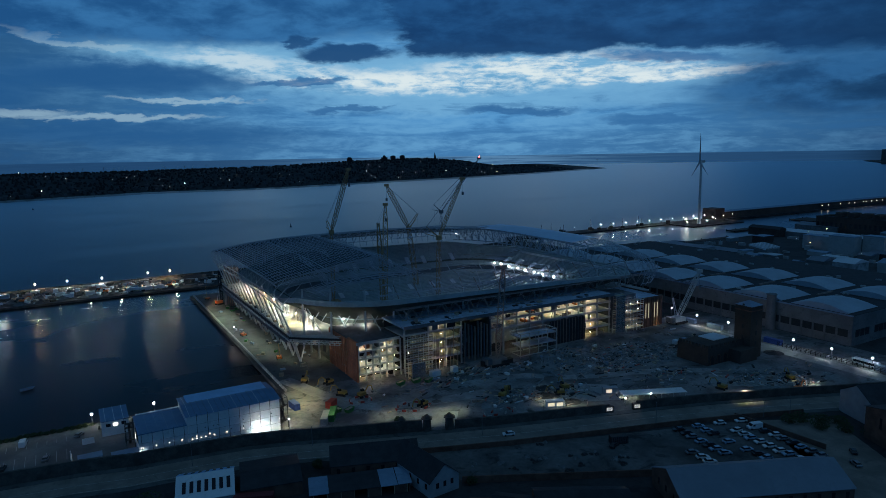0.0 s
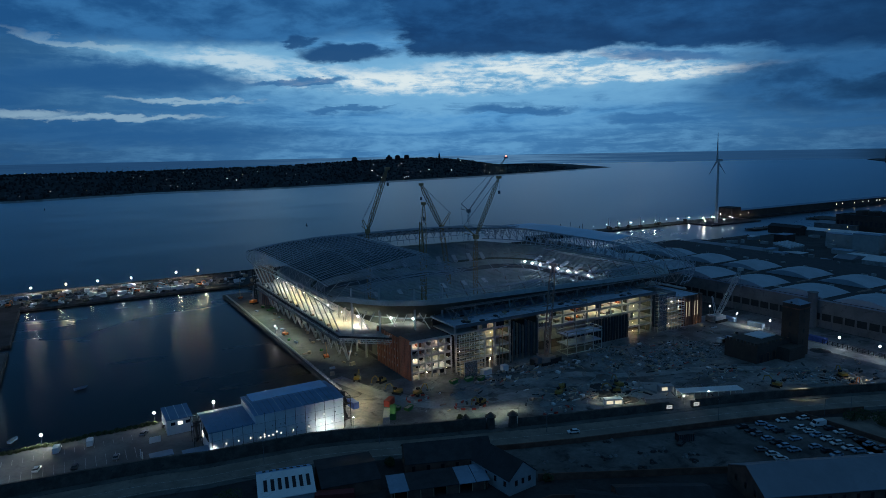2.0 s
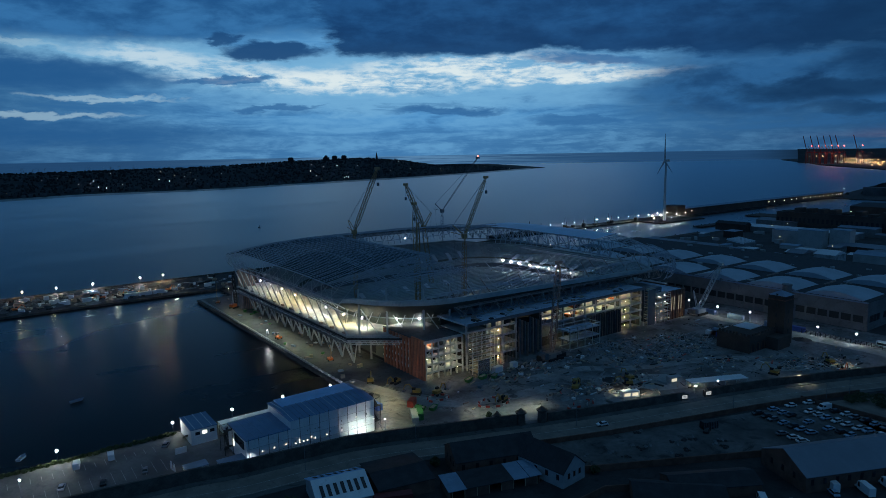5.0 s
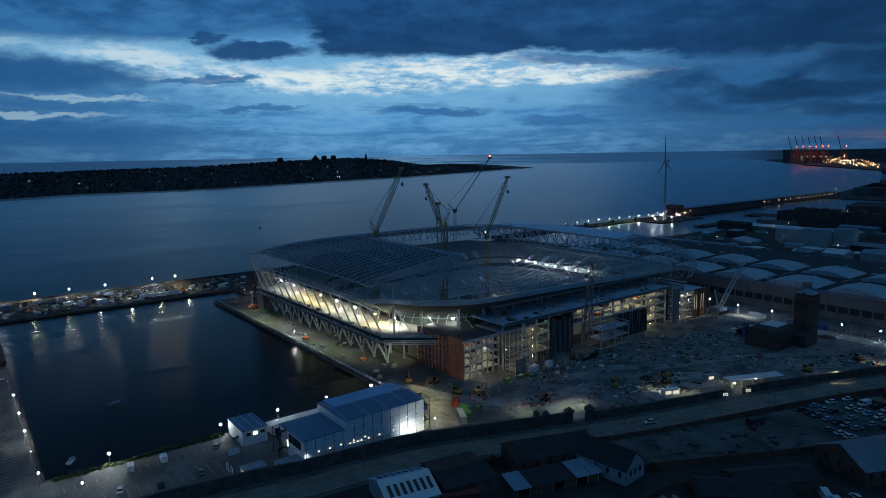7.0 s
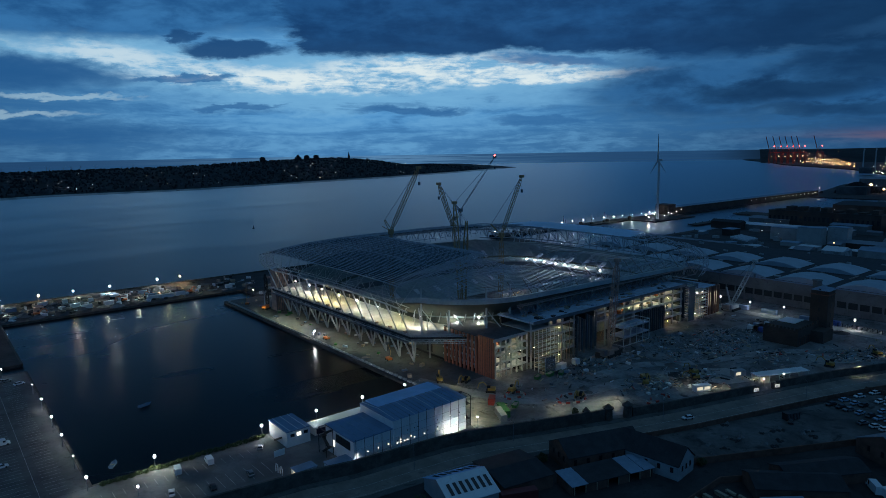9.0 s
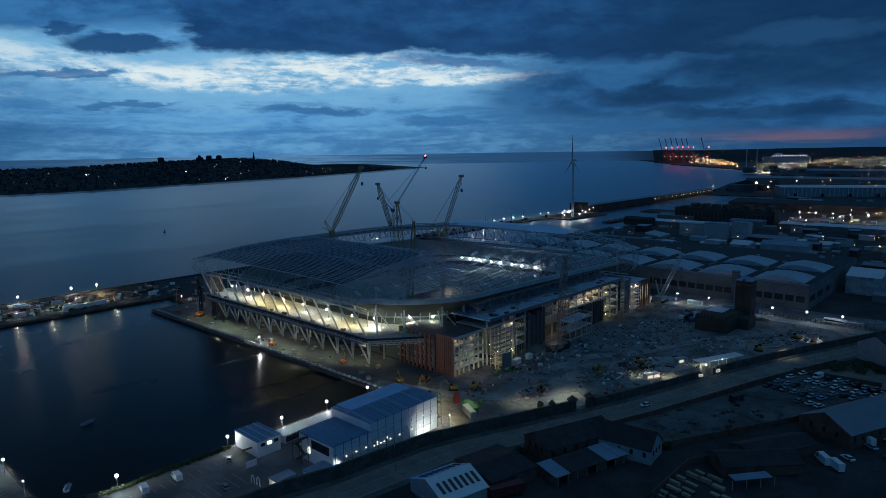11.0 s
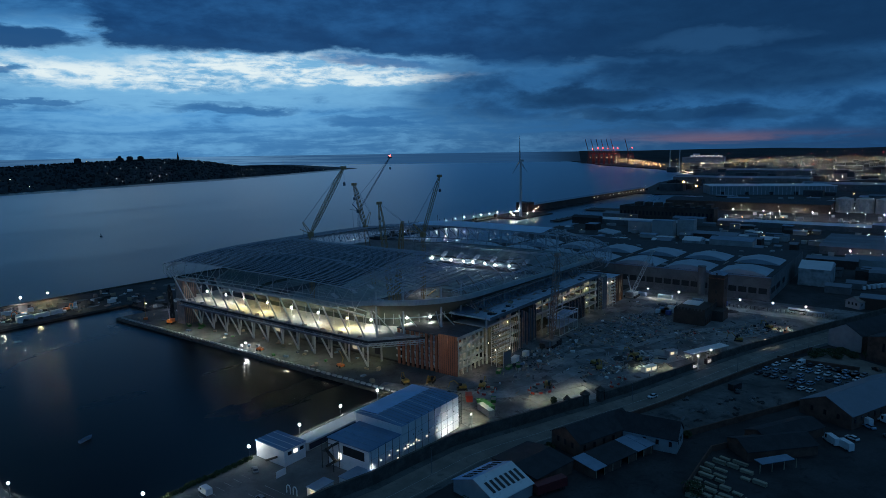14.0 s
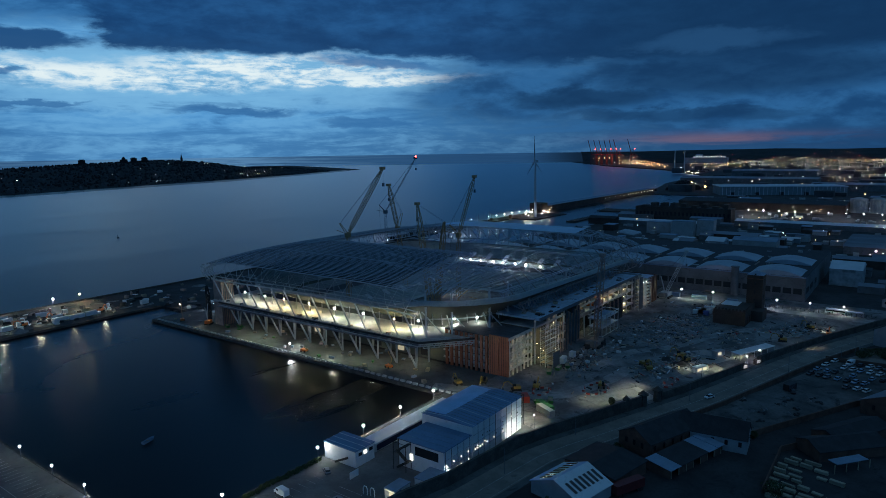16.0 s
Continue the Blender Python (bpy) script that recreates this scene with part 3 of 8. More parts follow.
stadium = thing("stadium", "half-built football stadium with a bare steel roof frame and lit decks", "stadium", at=(CX, CY, 0))
part("pitch", prism(bmesh.new(), rounded(1.0), 0.05, 0.4), "soil", stadium, "bare earth pitch area")
bowl([(0, 0.4)] + steps(2, 1.6, 26, 12.0, 16) + [(27, 12.0)], "terrace", "lower_tier", stadium, "pale concrete seating tier without seats")
bowl([(25.5, 12.5), (25.5, 15.4)] + steps(25.7, 15.4, 48.5, 31.0, 18) + [(49.2, 31.0), (49.2, 32.6), (50.0, 32.6), (50.2, 30.6)], "terrace", "upper_tier", stadium, "steep concrete upper tier with a raised rim")
bowl([(49.6, 30.4), (50.6, 30.4), (50.6, 32.7), (49.6, 32.7)], "terrace", "rim_beam", stadium, "pale precast rim beam of the stand")
# underside in the darkened concrete, which holds its shade
bowl([(50.2, 30.6), (34, 20.4), (30, 19.6), (30, 14.8)], "shadeconcrete", "tier_soffit", stadium, "conical concrete underside of the upper tier")
# thin dark ring that draws the shadow between the two tiers
bowl([(25.2, 12.0), (25.2, 15.2), (25.6, 15.2), (25.6, 12.0)], "darksteel", "vomitory_shadow_gap", stadium)
# stair openings through the upper tier
rng = random.Random(11)
def raked_panel(p, q, along, wide, label="pale boxed stair opening in the tier"):
    """A boxed opening lying on the tier's slope from p up to q; along: which way it is wide."""
    bm = bmesh.new()
    w = Vector((wide / 2, 0, 0)) if along == "x" else Vector((0, wide / 2, 0))
    lo = [Vector(p) - w, Vector(p) + w, Vector(q) + w, Vector(q) - w]
    quads(bm, lo + [v + Vector((0, 0, 1.1)) for v in lo], [(3, 2, 1, 0), (4, 5, 6, 7), (0, 1, 5, 4), (1, 2, 6, 5), (2, 3, 7, 6), (3, 0, 4, 7)])
    bmesh.ops.recalc_face_normals(bm, faces=bm.faces)
    part("vomitory", bm, "clad", stadium, label)


for x in (156, 170, 183, 197, 211, 224, 237, 248):
    raked_panel((x, 417.0, 18.6), (x + 0.6, 422.6, 22.4), "x", 3.0)
for y in (322, 335, 349, 364, 379, 394):
    raked_panel((278.5, y, 17.0), (284.0, y, 19.6), "y", 3.0)
for x in (152, 169, 186, 203, 220, 237):
    raked_panel((x, 397.0, 4.6), (x, 402.0, 6.9), "x", 3.0)
# steel stacked on the pitch
for k in range(26):
    x, y, a = rng.uniform(148, 240), rng.uniform(320, 385), rng.uniform(0, 3.14)
    l = rng.uniform(4, 11)
    part("steel_bundle", tube(bmesh.new(), (x, y, 0.9), (x + l * math.cos(a), y + l * math.sin(a), 0.9 + rng.uniform(0, 2)), rng.uniform(0.25, 0.6)), rng.choice(("steel", "rooftube", "cranepaint")), stadium)

# concourse deck and its edge
DZ = 15.0
bm = bmesh.new()
prism(bm, [(85.5, 292), (104.5, 276), (104.5, 292), (108.5, 292), (108.5, 438), (85.5, 438)], DZ - 0.9, DZ)
prism(bm, [(104.5, 274.3), (124, 274.3), (124, 300), (108.5, 312), (108.5, 292), (104.5, 292)], DZ - 0.9, DZ)
box(bm, 85.5, 294, 438, 446, DZ - 0.9, DZ)
box(bm, 276, 300, 274, 438, DZ - 0.9, DZ)
part("concourse_deck", bm, "concrete", stadium, "raised concourse deck of bare pale concrete")
lay0 = random.Random(17)
EDGE = [(104.6, 274.5), (84.6, 291.4), (84.6, 438.5), (95, 447.4)]
for dz, r, mat, nm in ((-0.45, 0.5, "dark", "edge_beam"), (-2.1, 0.24, "steel", "edge_beam"), (-1.3, 0.13, "darksteel", "edge_beam"), (1.15, 0.1, "steel", "guard_rail"), (0.6, 0.07, "steel", "guard_rail")):
    part(nm, path([(x, y, DZ + dz) for x, y in EDGE], r, 6), mat, stadium)
for k in range(24):
    y = 292 + 6.1 * k
    part("fascia_panel", boxes((84.75, 84.95, y, y + lay0.uniform(3.4, 6.0), DZ - 2.2, DZ - 0.3)), lay0.choice(("dark", "darksteel", "rust")), stadium)
    if k % 2:
        part("deck_crate", boxes((86, 87.4, y, y + lay0.uniform(1, 3), DZ, DZ + lay0.uniform(0.5, 1.3))), lay0.choice(("dark", "timber", "rust", "darksteel")), stadium)
for k in range(50):
    y = 291.6 + 147 * k / 49
    part("baluster", tube(bmesh.new(), (84.6, y, DZ), (84.6, y, DZ + 1.15), 0.07), "steel", stadium)
    part("hanger", tube(bmesh.new(), (84.6, y, DZ - 0.5), (84.6, y + (1.4 if k % 2 else -1.4), DZ - 2.0), 0.08), "steel", stadium)
for k in range(9):
    f = (k + 0.5) / 9
    x, y = 104.6 - 20 * f, 274.5 + 16.9 * f
    part("hanger", tube(bmesh.new(), (x, y, DZ - 0.5), (x - 1.1, y + 0.9, DZ - 2.0), 0.08), "steel", stadium)
part("scaffold_deck", boxes((82.6, 84.0, 292, 438, DZ - 2.4, DZ - 2.2)), "darksteel", stadium, "narrow boarded walkway under the deck edge")
part("lower_soffit", boxes((88, 106, 292.5, 438, DZ - 3.2, DZ - 3.0)), "concrete", stadium)
# raking V legs under the south deck
for k in range(12):
    y = 298.7 + 11.9 * k
    for s in (-1, 1):
        part("raking_leg", tube(bmesh.new(), (91.5, y, 0), (87.6, y + s * 3.9, DZ - 2.6), 0.45, 6), "steel", stadium)
    part("inner_column", tube(bmesh.new(), (101, y, 0), (101, y, DZ - 3), 0.5, 6), "concrete", stadium)
    part("inner_leg", tube(bmesh.new(), (91.5, y, 0), (97, y + 5, DZ - 3), 0.32, 6), "steel", stadium)
# shade behind the deck is put into this wall's dark concrete
part("inner_wall", boxes((106, 107, 292, 438, 0, DZ - 0.9)), "shadeconcrete", stadium)
for k in range(9):
    y = 303 + 15 * k
    part("wall_opening", boxes((105.9, 106.0, y, y + 4.5, 1.0, 4.8)), "dimwindow" if k in (1, 5) else "dark", stadium)
# leaning facade columns and eaves beam
EAVE = [(82.3, 291, 27.4), (82.3, 305, 28.3), (82.3, 330, 29.0), (82.3, 380, 29.2), (82.3, 432, 28.2), (84, 443, 28.0), (90, 448, 28.0)]
part("eaves_beam", path(EAVE, 0.42, 6), "steel", stadium)
part("eaves_beam", path([(x + 1.4, y, z + 1.7) for x, y, z in EAVE], 0.26, 6), "steel", stadium)
for k in range(15):
    y = 296.5 + 10.1 * k
    zt = float(np.interp(y, [p[1] for p in EAVE], [p[2] for p in EAVE]))
    part("facade_column", tube(bmesh.new(), (86.6, y - 1.6, DZ), (82.4, y + 1.5, zt), 0.4, 6), "steel", stadium)
    part("roof_prop", tube(bmesh.new(), (82.4, y + 1.5, zt), (94, y + 1.5, roof_z(94, y + 1.5) - 2.6), 0.16, 4), "steel", stadium)
    part("inner_post", tube(bmesh.new(), (98, y, DZ), (98, y, 22.5), 0.2, 6), "steel", stadium)

# roof steel: rafters, purlins and the part of the decking that is laid
def rafter(pts, r=0.22, name="rafter", mat="rooftube"):
    return part(name, path(pts, r), mat, stadium)


def over(x, y, dz=0.0):
    return (x, y, roof_z(x, y) + dz)


SI, NI, WI = 134.0, 262.0, 398.0
XS = [80.6, 82, 84.5, 88, 94, 102, 112, 122, SI]
for k in range(29):
    y = 296 + 5.36 * k
    rafter([over(x, y) for x in XS], 0.13)
    rafter([over(x, y, -2.6) for x in XS[2:]], 0.1, "rafter_chord")
    if k % 2 == 0:
        ez = roof_z(80.6, y)
        part("eaves_rib", path([(82.3, y, 28.6), (80.6, y, 30.8), (79.9, y, 33.4), (79.9, y, ez - 2.0), (80.6, y, ez)], 0.15), "steel", stadium)
        for a, b in zip(XS[3:], XS[4:]):
            part("rafter_web", tube(bmesh.new(), over(a, y, 0), over(b, y, -2.6), 0.09), "rooftube", stadium)
        if k < 28:
            part("shell_stay", tube(bmesh.new(), (82.3, y + 5, 28.8), over(80.6, y + 10.7, -0.2), 0.1), "steel", stadium)
YS = (293, 305, 320, 335, 350, 365, 380, 395, 408, 420, 430, 438, 443, 446.6)
for k in range(38):
    x = 80.7 + (SI - 80.7) * k / 37
    rafter([over(x, y, 0.15) for y in YS], 0.26 if k in (0, 18, 37) else 0.12, "purlin")
rafter([(79.9, y, 33.6) for y in YS[:-1]], 0.13, "shell_rail", "steel")
# the tip over the corner towards the river
part("tip_hoop", path([over(84, 446.6), (82.6, 450, 36.0), (83.4, 452.4, 34.4), (86, 452.6, 33.6), (92, 451, 33.0)], 0.2), "steel", stadium)
part("tip_hoop", path([(82.3, 443, 28.2), (81.2, 448, 31.0), (82.4, 451.5, 33.6), (83.4, 452.4, 34.4)], 0.2), "steel", stadium)
def deck_sheet(xs, ys, dz):
    bm = bmesh.new()
    grid = [[bm.verts.new(over(x, y, dz)) for y in ys] for x in xs]
    for a, b in zip(grid, grid[1:]):
        for i in range(len(ys) - 1):
            bm.faces.new((a[i], b[i], b[i + 1], a[i + 1]))
    part("roof_deck", bm, "roofdeck", stadium, "dark half-laid roof decking seen through the steel")


deck_sheet((82, 88, 94, 98, 104, 112, 122, SI), YS[1:], -0.5)
deck_sheet((SI, 160, 190, 220, 250, 270), (WI + 2, 408, 418, 428, 436, 442, 446), -0.5)
# loose roof steel not yet joined at the south-east
lay = random.Random(23)
for k in range(26):
    x, y = lay.uniform(94, 150), lay.uniform(284, 318)
    z = min(roof_z(x, max(y, 296)), 44) - lay.uniform(1, 5)
    dx, dy = lay.choice(((14, 0), (0, 13), (9, 9), (10, -6)))
    part("roof_tie", tube(bmesh.new(), (x, y, z), (x + dx, y + dy, z + lay.uniform(-1.5, 2.5)), lay.uniform(0.1, 0.2)), "rooftube", stadium)
def ragged_z(x):
    return float(np.interp(x, (92, 104, 118, 134, 156), (34.5, 38.2, 40.4, 41.0, 40.0)))


for k in range(8):
    y, end = 277 + 2.7 * k, lay.uniform(122, 156)
    rafter([(x, y, ragged_z(x)) for x in (94 + k % 3, 100, 108, 116, end)], 0.15, "edge_rafter")
for k in range(11):
    x = 97 + 5 * k
    rafter([(x, lay.uniform(274, 284), ragged_z(x) + 0.2), (x, 292, ragged_z(x) + 0.3), (x, 302, roof_z(x, 302) if x < SI else ragged_z(x) + 1)], 0.14, "edge_purlin")
for y in (286, 291):
    rafter([(96, y, 35), (104, y, 38), (116, y, 40), (130, y, 40.5), (146, y, 39)], 0.26, "edge_rafter")
truss_rows = ((104, 288, 40.0, 104, 330, 45.6), (118, 286, 41.5, 118, 340, 47.2), (130, 284, 41.5, 130, 340, 47.6), (146, 282, 40.0, 146, 400, 46.5))
for k in range(31):
    x = SI + 5.2 * k
    if x > 298:
        break
    rafter([over(x, y) for y in (WI, 408, 418, 428, 436, 442, 446.8)] + [(x, 448.2, 36), (x, 446.5, 31)], 0.2)
    rafter([over(x, y, -2.4) for y in (WI, 408, 418, 428, 436)], 0.15, "rafter_chord")
for k in range(15):
    y = WI + 3.45 * k
    rafter([over(x, min(y, 446.6), 0.15) for x in (SI, 160, 190, 220, 250, 270, 283, 292, 298, 302)], 0.14, "purlin")


def truss(p, q, low, bays, name="truss", w=2.4, mat="rooftube", r=0.26, upright=False):
    """Two top chords, one bottom chord and lacing bars from p to q; low: the bottom chord's drop."""
    p, q = Vector(p), Vector(q)
    side = (q - p).cross(Vector((0, 0, 1))).normalized() * w / 2
    drop = Vector((0, 0, low))
    half = (q - p) / bays / 2
    for s in (-1, 1):
        part(name + "_chord", tube(bmesh.new(), p + side * s, q + side * s, r), mat, stadium)
    part(name + "_chord", tube(bmesh.new(), p + (0 if upright else 1) * half - drop, q - (0 if upright else 1) * half - drop, r), mat, stadium)
    for i in range(bays):
        a, b = p.lerp(q, i / bays), p.lerp(q, (i + 1) / bays)
        mid = (a + b) / 2 - drop
        for s in (-1, 1):
            if upright:
                part("upright", tube(bmesh.new(), a + side * s, a - drop, r * 0.7), mat, stadium)
                part("lacing_bar", tube(bmesh.new(), a - drop, b + side * s, r * 0.6), mat, stadium)
            else:
                part("lacing_bar", path([a + side * s, mid, b + side * s], r * 0.6), mat, stadium)
        part("cross_bar", tube(bmesh.new(), a + side, a - side, r * 0.5), mat, stadium)


for x0, y0, z0, x1, y1, z1 in truss_rows:
    truss((x0, y0, z0), (x1, y1, z1), 3.0, max(5, int((y1 - y0) / 6)), "roof_truss", 1.8, "rooftube", 0.17)
truss((104.2, 274.7, DZ - 1.0), (84.9, 291.0, DZ - 1.0), 2.0, 10, "edge_truss", 1.2, "steel", 0.16)
truss((124, 273.9, DZ - 1.0), (104.9, 273.9, DZ - 1.0), 2.0, 8, "edge_truss", 1.2, "steel", 0.14)
# unjoined steel over the east stand
mess = random.Random(61)
for k in range(110):
    x, y = mess.uniform(104, 264), mess.uniform(274, 322)
    z = 31.5 + (y - 274) * 0.16 + mess.uniform(-2.0, 4.0)
    dx, dy = mess.choice(((12, 1), (16, -2), (5, 8), (8, -6), (3, 11)))
    f = mess.uniform(0.6, 1.3)
    part("roof_tie", tube(bmesh.new(), (x, y, z), (x + dx * f, y + dy * f, z + mess.uniform(-3.0, 3.0)), mess.uniform(0.09, 0.2)), mess.choice(("rooftube", "rooftube", "rearsteel")), stadium)
truss((118, WI, 48), (225, WI, 47.8), 6.5, 16)
truss((225, WI, 47.8), (262, WI, 44.2), 6.0, 6)
truss((262, WI, 44.2), (292, WI, 43.4), 5.5, 5)
truss((SI, 296, 48), (SI, WI, 48), 6.5, 16)
BOW = ((288, 42.6), (312, 43.4), (350, 43.8), (384, 43.3), (412, 41.6), (440, 39.0))
for (y0, z0), (y1, z1) in zip(BOW, BOW[1:]):
    truss((NI, y0, z0), (NI, y1, z1), 8.4, max(3, round((y1 - y0) / 8.5)), "main_truss", 3.0, "rooftube", 0.4, True)
truss((126, 263.5, 27.8), (282, 263.5, 27.8), 5.0, 20, "rear_truss", 2.2, "rearsteel", 0.26)
truss((120, 270.5, 33.6), (288, 270.5, 33.6), 4.2, 24, "rear_truss", 2.0, "rooftube", 0.2)
for k in range(14):
    x = 132 + 11.2 * k
    part("rear_strut", tube(bmesh.new(), (x, 263.5, 22.8), (x + lay.uniform(-4, 4), 276, 36.5 + lay.uniform(-1, 1)), 0.26), "rearsteel", stadium)
    part("rear_tie", tube(bmesh.new(), (x, 270.5, 33.6), (x + 6, 284, 38 + lay.uniform(-1.5, 1.5)), 0.18), "rooftube", stadium)
# north roof: pale sheeting along the crest
bm = bmesh.new()
rows = []
for k in range(21):
    y = 299 + 118 * k / 20
    rows.append([bm.verts.new((x, y, roof_z(x, y) + 0.5 + dz)) for x, dz in ((NI - 1.5, 0), (267, 0), (273, 0), (279, 0), (284, 0))])
for a, b in zip(rows, rows[1:]):
    for i in range(4):
        bm.faces.new((a[i], a[i + 1], b[i + 1], b[i]))
part("roof_sheet", bm, "roofsheet", stadium, "pale blue-grey roof sheeting along the crest")
NX = (NI, 270, 278, 286, 293, 298, 301.5, 304.2)
for k in range(29):
    y = 272 + 6 * k
    dz = -float(np.interp(y, (272, 300), (9, 0)))
    rafter([over(x, y, dz * (x - 250) / 54) for x in NX] + [(304.6, y, 31), (301, y, 26)], 0.2)
    if y > 290:
        part("rear_column", tube(bmesh.new(), (298, y, DZ), (302, y, 29), 0.3), "rooftube", stadium)
for x in (264, 268, 272, 276, 280, 284, 288, 292, 296, 300, 303):
    rafter([over(x, y, -float(np.interp(y, (272, 300), (9, 0))) * (x - 250) / 54) for y in (272, 280, 290, 300)], 0.14, "purlin")
part("rear_wall", boxes((293.5, 294.2, 300, 430, 22.6, 24.4)), "clad", stadium, "pale band along the back of the stand")
# bent corner frames at the north-east
for k in range(9):
    a = radians(-90 + 90 * k / 8)
    pts = []
    for d, z in ((3, 21), (1, 24), (0, 28), (0.8, 32), (5, 36), (13, 39.5)):
        r = 24 - d
        pts.append((281 + r * math.cos(a), 284 + r * math.sin(a), z))
    rafter(pts, 0.2, "corner_rib")
for z, d in ((22.5, 2), (26, 0.5), (30, 0.4), (34, 3), (37.5, 8)):
    rafter([(281 + (24 - d) * math.cos(radians(-90 + 90 * k / 8)), 284 + (24 - d) * math.sin(radians(-90 + 90 * k / 8)), z) for k in range(9)], 0.15, "corner_hoop")
# tall posts and raking braces round the south-east
for x, y in ((92, 293), (103.2, 286.5), (115.1, 273.5), (128.9, 272), (146, 270), (166, 270), (188, 270), (210, 270), (232, 270), (254, 270), (276, 270)):
    z0 = DZ if x < 120 else 21.9
    part("roof_post", tube(bmesh.new(), (x, y, z0), (x, y, 36.5 if x < 130 else 32.5), 0.48, 8), "steel", stadium)
    if x < 140:
        part("raking_brace", tube(bmesh.new(), (x, y, z0 + 0.5), (x + 3.5, y + 7, 27), 0.26, 6), "steel", stadium)
        part("raking_brace", tube(bmesh.new(), (x + 7, y - 4.5, z0 + 0.5), (x + 3.5, y + 7, 27), 0.26, 6), "steel", stadium)
for x, y in ((90, 305), (91, 299), (96, 292), (99, 289), (108, 281), (111, 278), (120, 275), (124, 274)):
    part("soffit_brace", tube(bmesh.new(), (x, y, DZ + 5.2), (x + 5, y + 4, DZ + 9), 0.2, 4), "steel", stadium)

# east building: open floors behind a terrace roof
FRONT, TZ = 255.0, 22.2
part("terrace_roof", boxes((124.5, 250, 252.5, 276, TZ - 0.8, TZ)), "deckroof", stadium, "flat grey terrace roof strewn with materials")
part("roof_upstand", boxes((124.3, 250.2, 252.2, 252.5, TZ - 1.0, TZ + 0.5)), "darksteel", stadium)
for z, x0, x1 in ((18.0, 172, 250), (13.6, 172, 250), (18.0, 124.5, 156), (13.6, 138, 156), (9.4, 138, 156), (5.2, 138, 156), (9.4, 232, 250), (5.2, 232, 250)):
    part("floor_slab", boxes((x0, x1, FRONT, 273.4, z - 0.4, z)), "concrete", stadium)
    part("slab_edge", boxes((x0, x1, FRONT - 0.25, FRONT, z - 0.7, z + 0.25)), "concrete", stadium)
# south stretch in dark brick, not concrete, to stand in for shade
part("back_wall", boxes((124.5, 172, 273.4, 274, 0, TZ - 0.8)), "darkbrick", stadium)
part("back_wall", boxes((172, 250, 273.4, 274, 0, TZ - 0.8)), "concrete", stadium)
for x in (126, 138.2, 147, 155.8, 172.3, 180, 188, 196, 204, 212, 220, 228, 232.2, 241, 249.8):
    part("column", boxes((x - 0.35, x + 0.35, FRONT + 0.2, FRONT + 0.9, 0, TZ - 0.8)), "concrete", stadium)
for x in (138, 156, 172, 232, 250):
    # cross walls use the darkened concrete for the shade between the floors
    part("cross_wall", boxes((x - 0.2, x + 0.2, FRONT + 1.2, 273.4, 0, TZ - 0.8)), "shadeconcrete", stadium)
for k in range(9):
    x = 157.5 + 1.75 * k
    part("facade_fin", boxes((x - 0.22, x + 0.22, FRONT - 0.8, FRONT + 0.2, 1.5 if k % 3 else 0, TZ - 3 - (k % 4) * 0.8)), "rust" if k % 2 else "darksteel", stadium)
# projecting steel box on the middle of the front
for z in (0.4, 5.0, 9.6, 11.2):
    part("box_beam", path([(184, 247, z), (206, 247, z), (206, 255, z), (184, 255, z), (184, 247, z)], 0.24), "steel", stadium)
for x in (184, 189.5, 195, 200.5, 206):
    part("box_post", tube(bmesh.new(), (x, 247, 0), (x, 247, 11.2), 0.22), "steel", stadium)
part("box_floor", boxes((184, 206, 247, 255, 9.2, 9.5), (184, 206, 247, 255, 4.6, 4.9)), "deckroof", stadium)
part("dark_screen", boxes((208, 231.5, 254.2, 254.6, 0, 12.5)), "dark", stadium, "dark boarded bay")
part("dark_screen", boxes((157, 171.5, 262, 262.4, 0, 17)), "dark", stadium)
for k in range(12):
    x = 208.5 + 2.0 * k
    part("screen_rib", boxes((x, x + 0.18, 254.0, 254.2, 0, 12.5)), "rust" if k % 3 else "darksteel", stadium)
# goods on the lit floors and the terrace roof
for k in range(30):
    x, z = rng.uniform(174, 230), rng.choice((18.0, 13.6))
    w, h = rng.uniform(0.6, 2.2), rng.uniform(0.4, 1.5)
    part("stored_material", boxes((x, x + w, 256.5 + rng.uniform(0, 3), 260.5, z, z + h)), rng.choice(("orange", "timber", "timber", "white", "rust")), stadium)
for k in range(46):
    x, y = rng.uniform(126, 247), rng.uniform(253.5, 266)
    w, d, h = rng.uniform(0.6, 3.2), rng.uniform(0.5, 2.2), rng.uniform(0.2, 0.9)
    part("stored_material", boxes((x, x + w, y, y + d, TZ, TZ + h)), rng.choice(("darksteel", "dark", "rust", "timber", "bluegrey")), stadium)
# south-east corner block
BX0, BX1, BY0, BZ = 103.2, 124.0, 256.0, 17.6
part("block_roof", boxes((BX0 + 0.4, BX1, BY0 + 0.3, 291, BZ - 0.8, BZ - 0.2)), "darkroof", stadium)
part("block_parapet", boxes((BX0, BX1, BY0 - 0.1, BY0 + 0.3, BZ - 1.0, BZ + 0.25)), "concrete", stadium)
for z in (3.4, 6.8, 10.2, 13.6):
    part("floor_slab", boxes((BX0 + 0.8, BX1, BY0 + 0.4, 290, z - 0.3, z)), "concrete", stadium)
    part("slab_edge", boxes((BX0 + 0.8, BX1, BY0 + 0.15, BY0 + 0.4, z - 0.5, z + 0.3)), "concrete", stadium)
for y0, y1 in ((0.4, 5.2), (5.5, 10.4)):
    part("brick_panel", boxes((BX0, BX0 + 0.8, BY0 + y0, BY0 + y1, 0, BZ + 0.4)), "redbrick", stadium, "tall plain panel of new red brick")
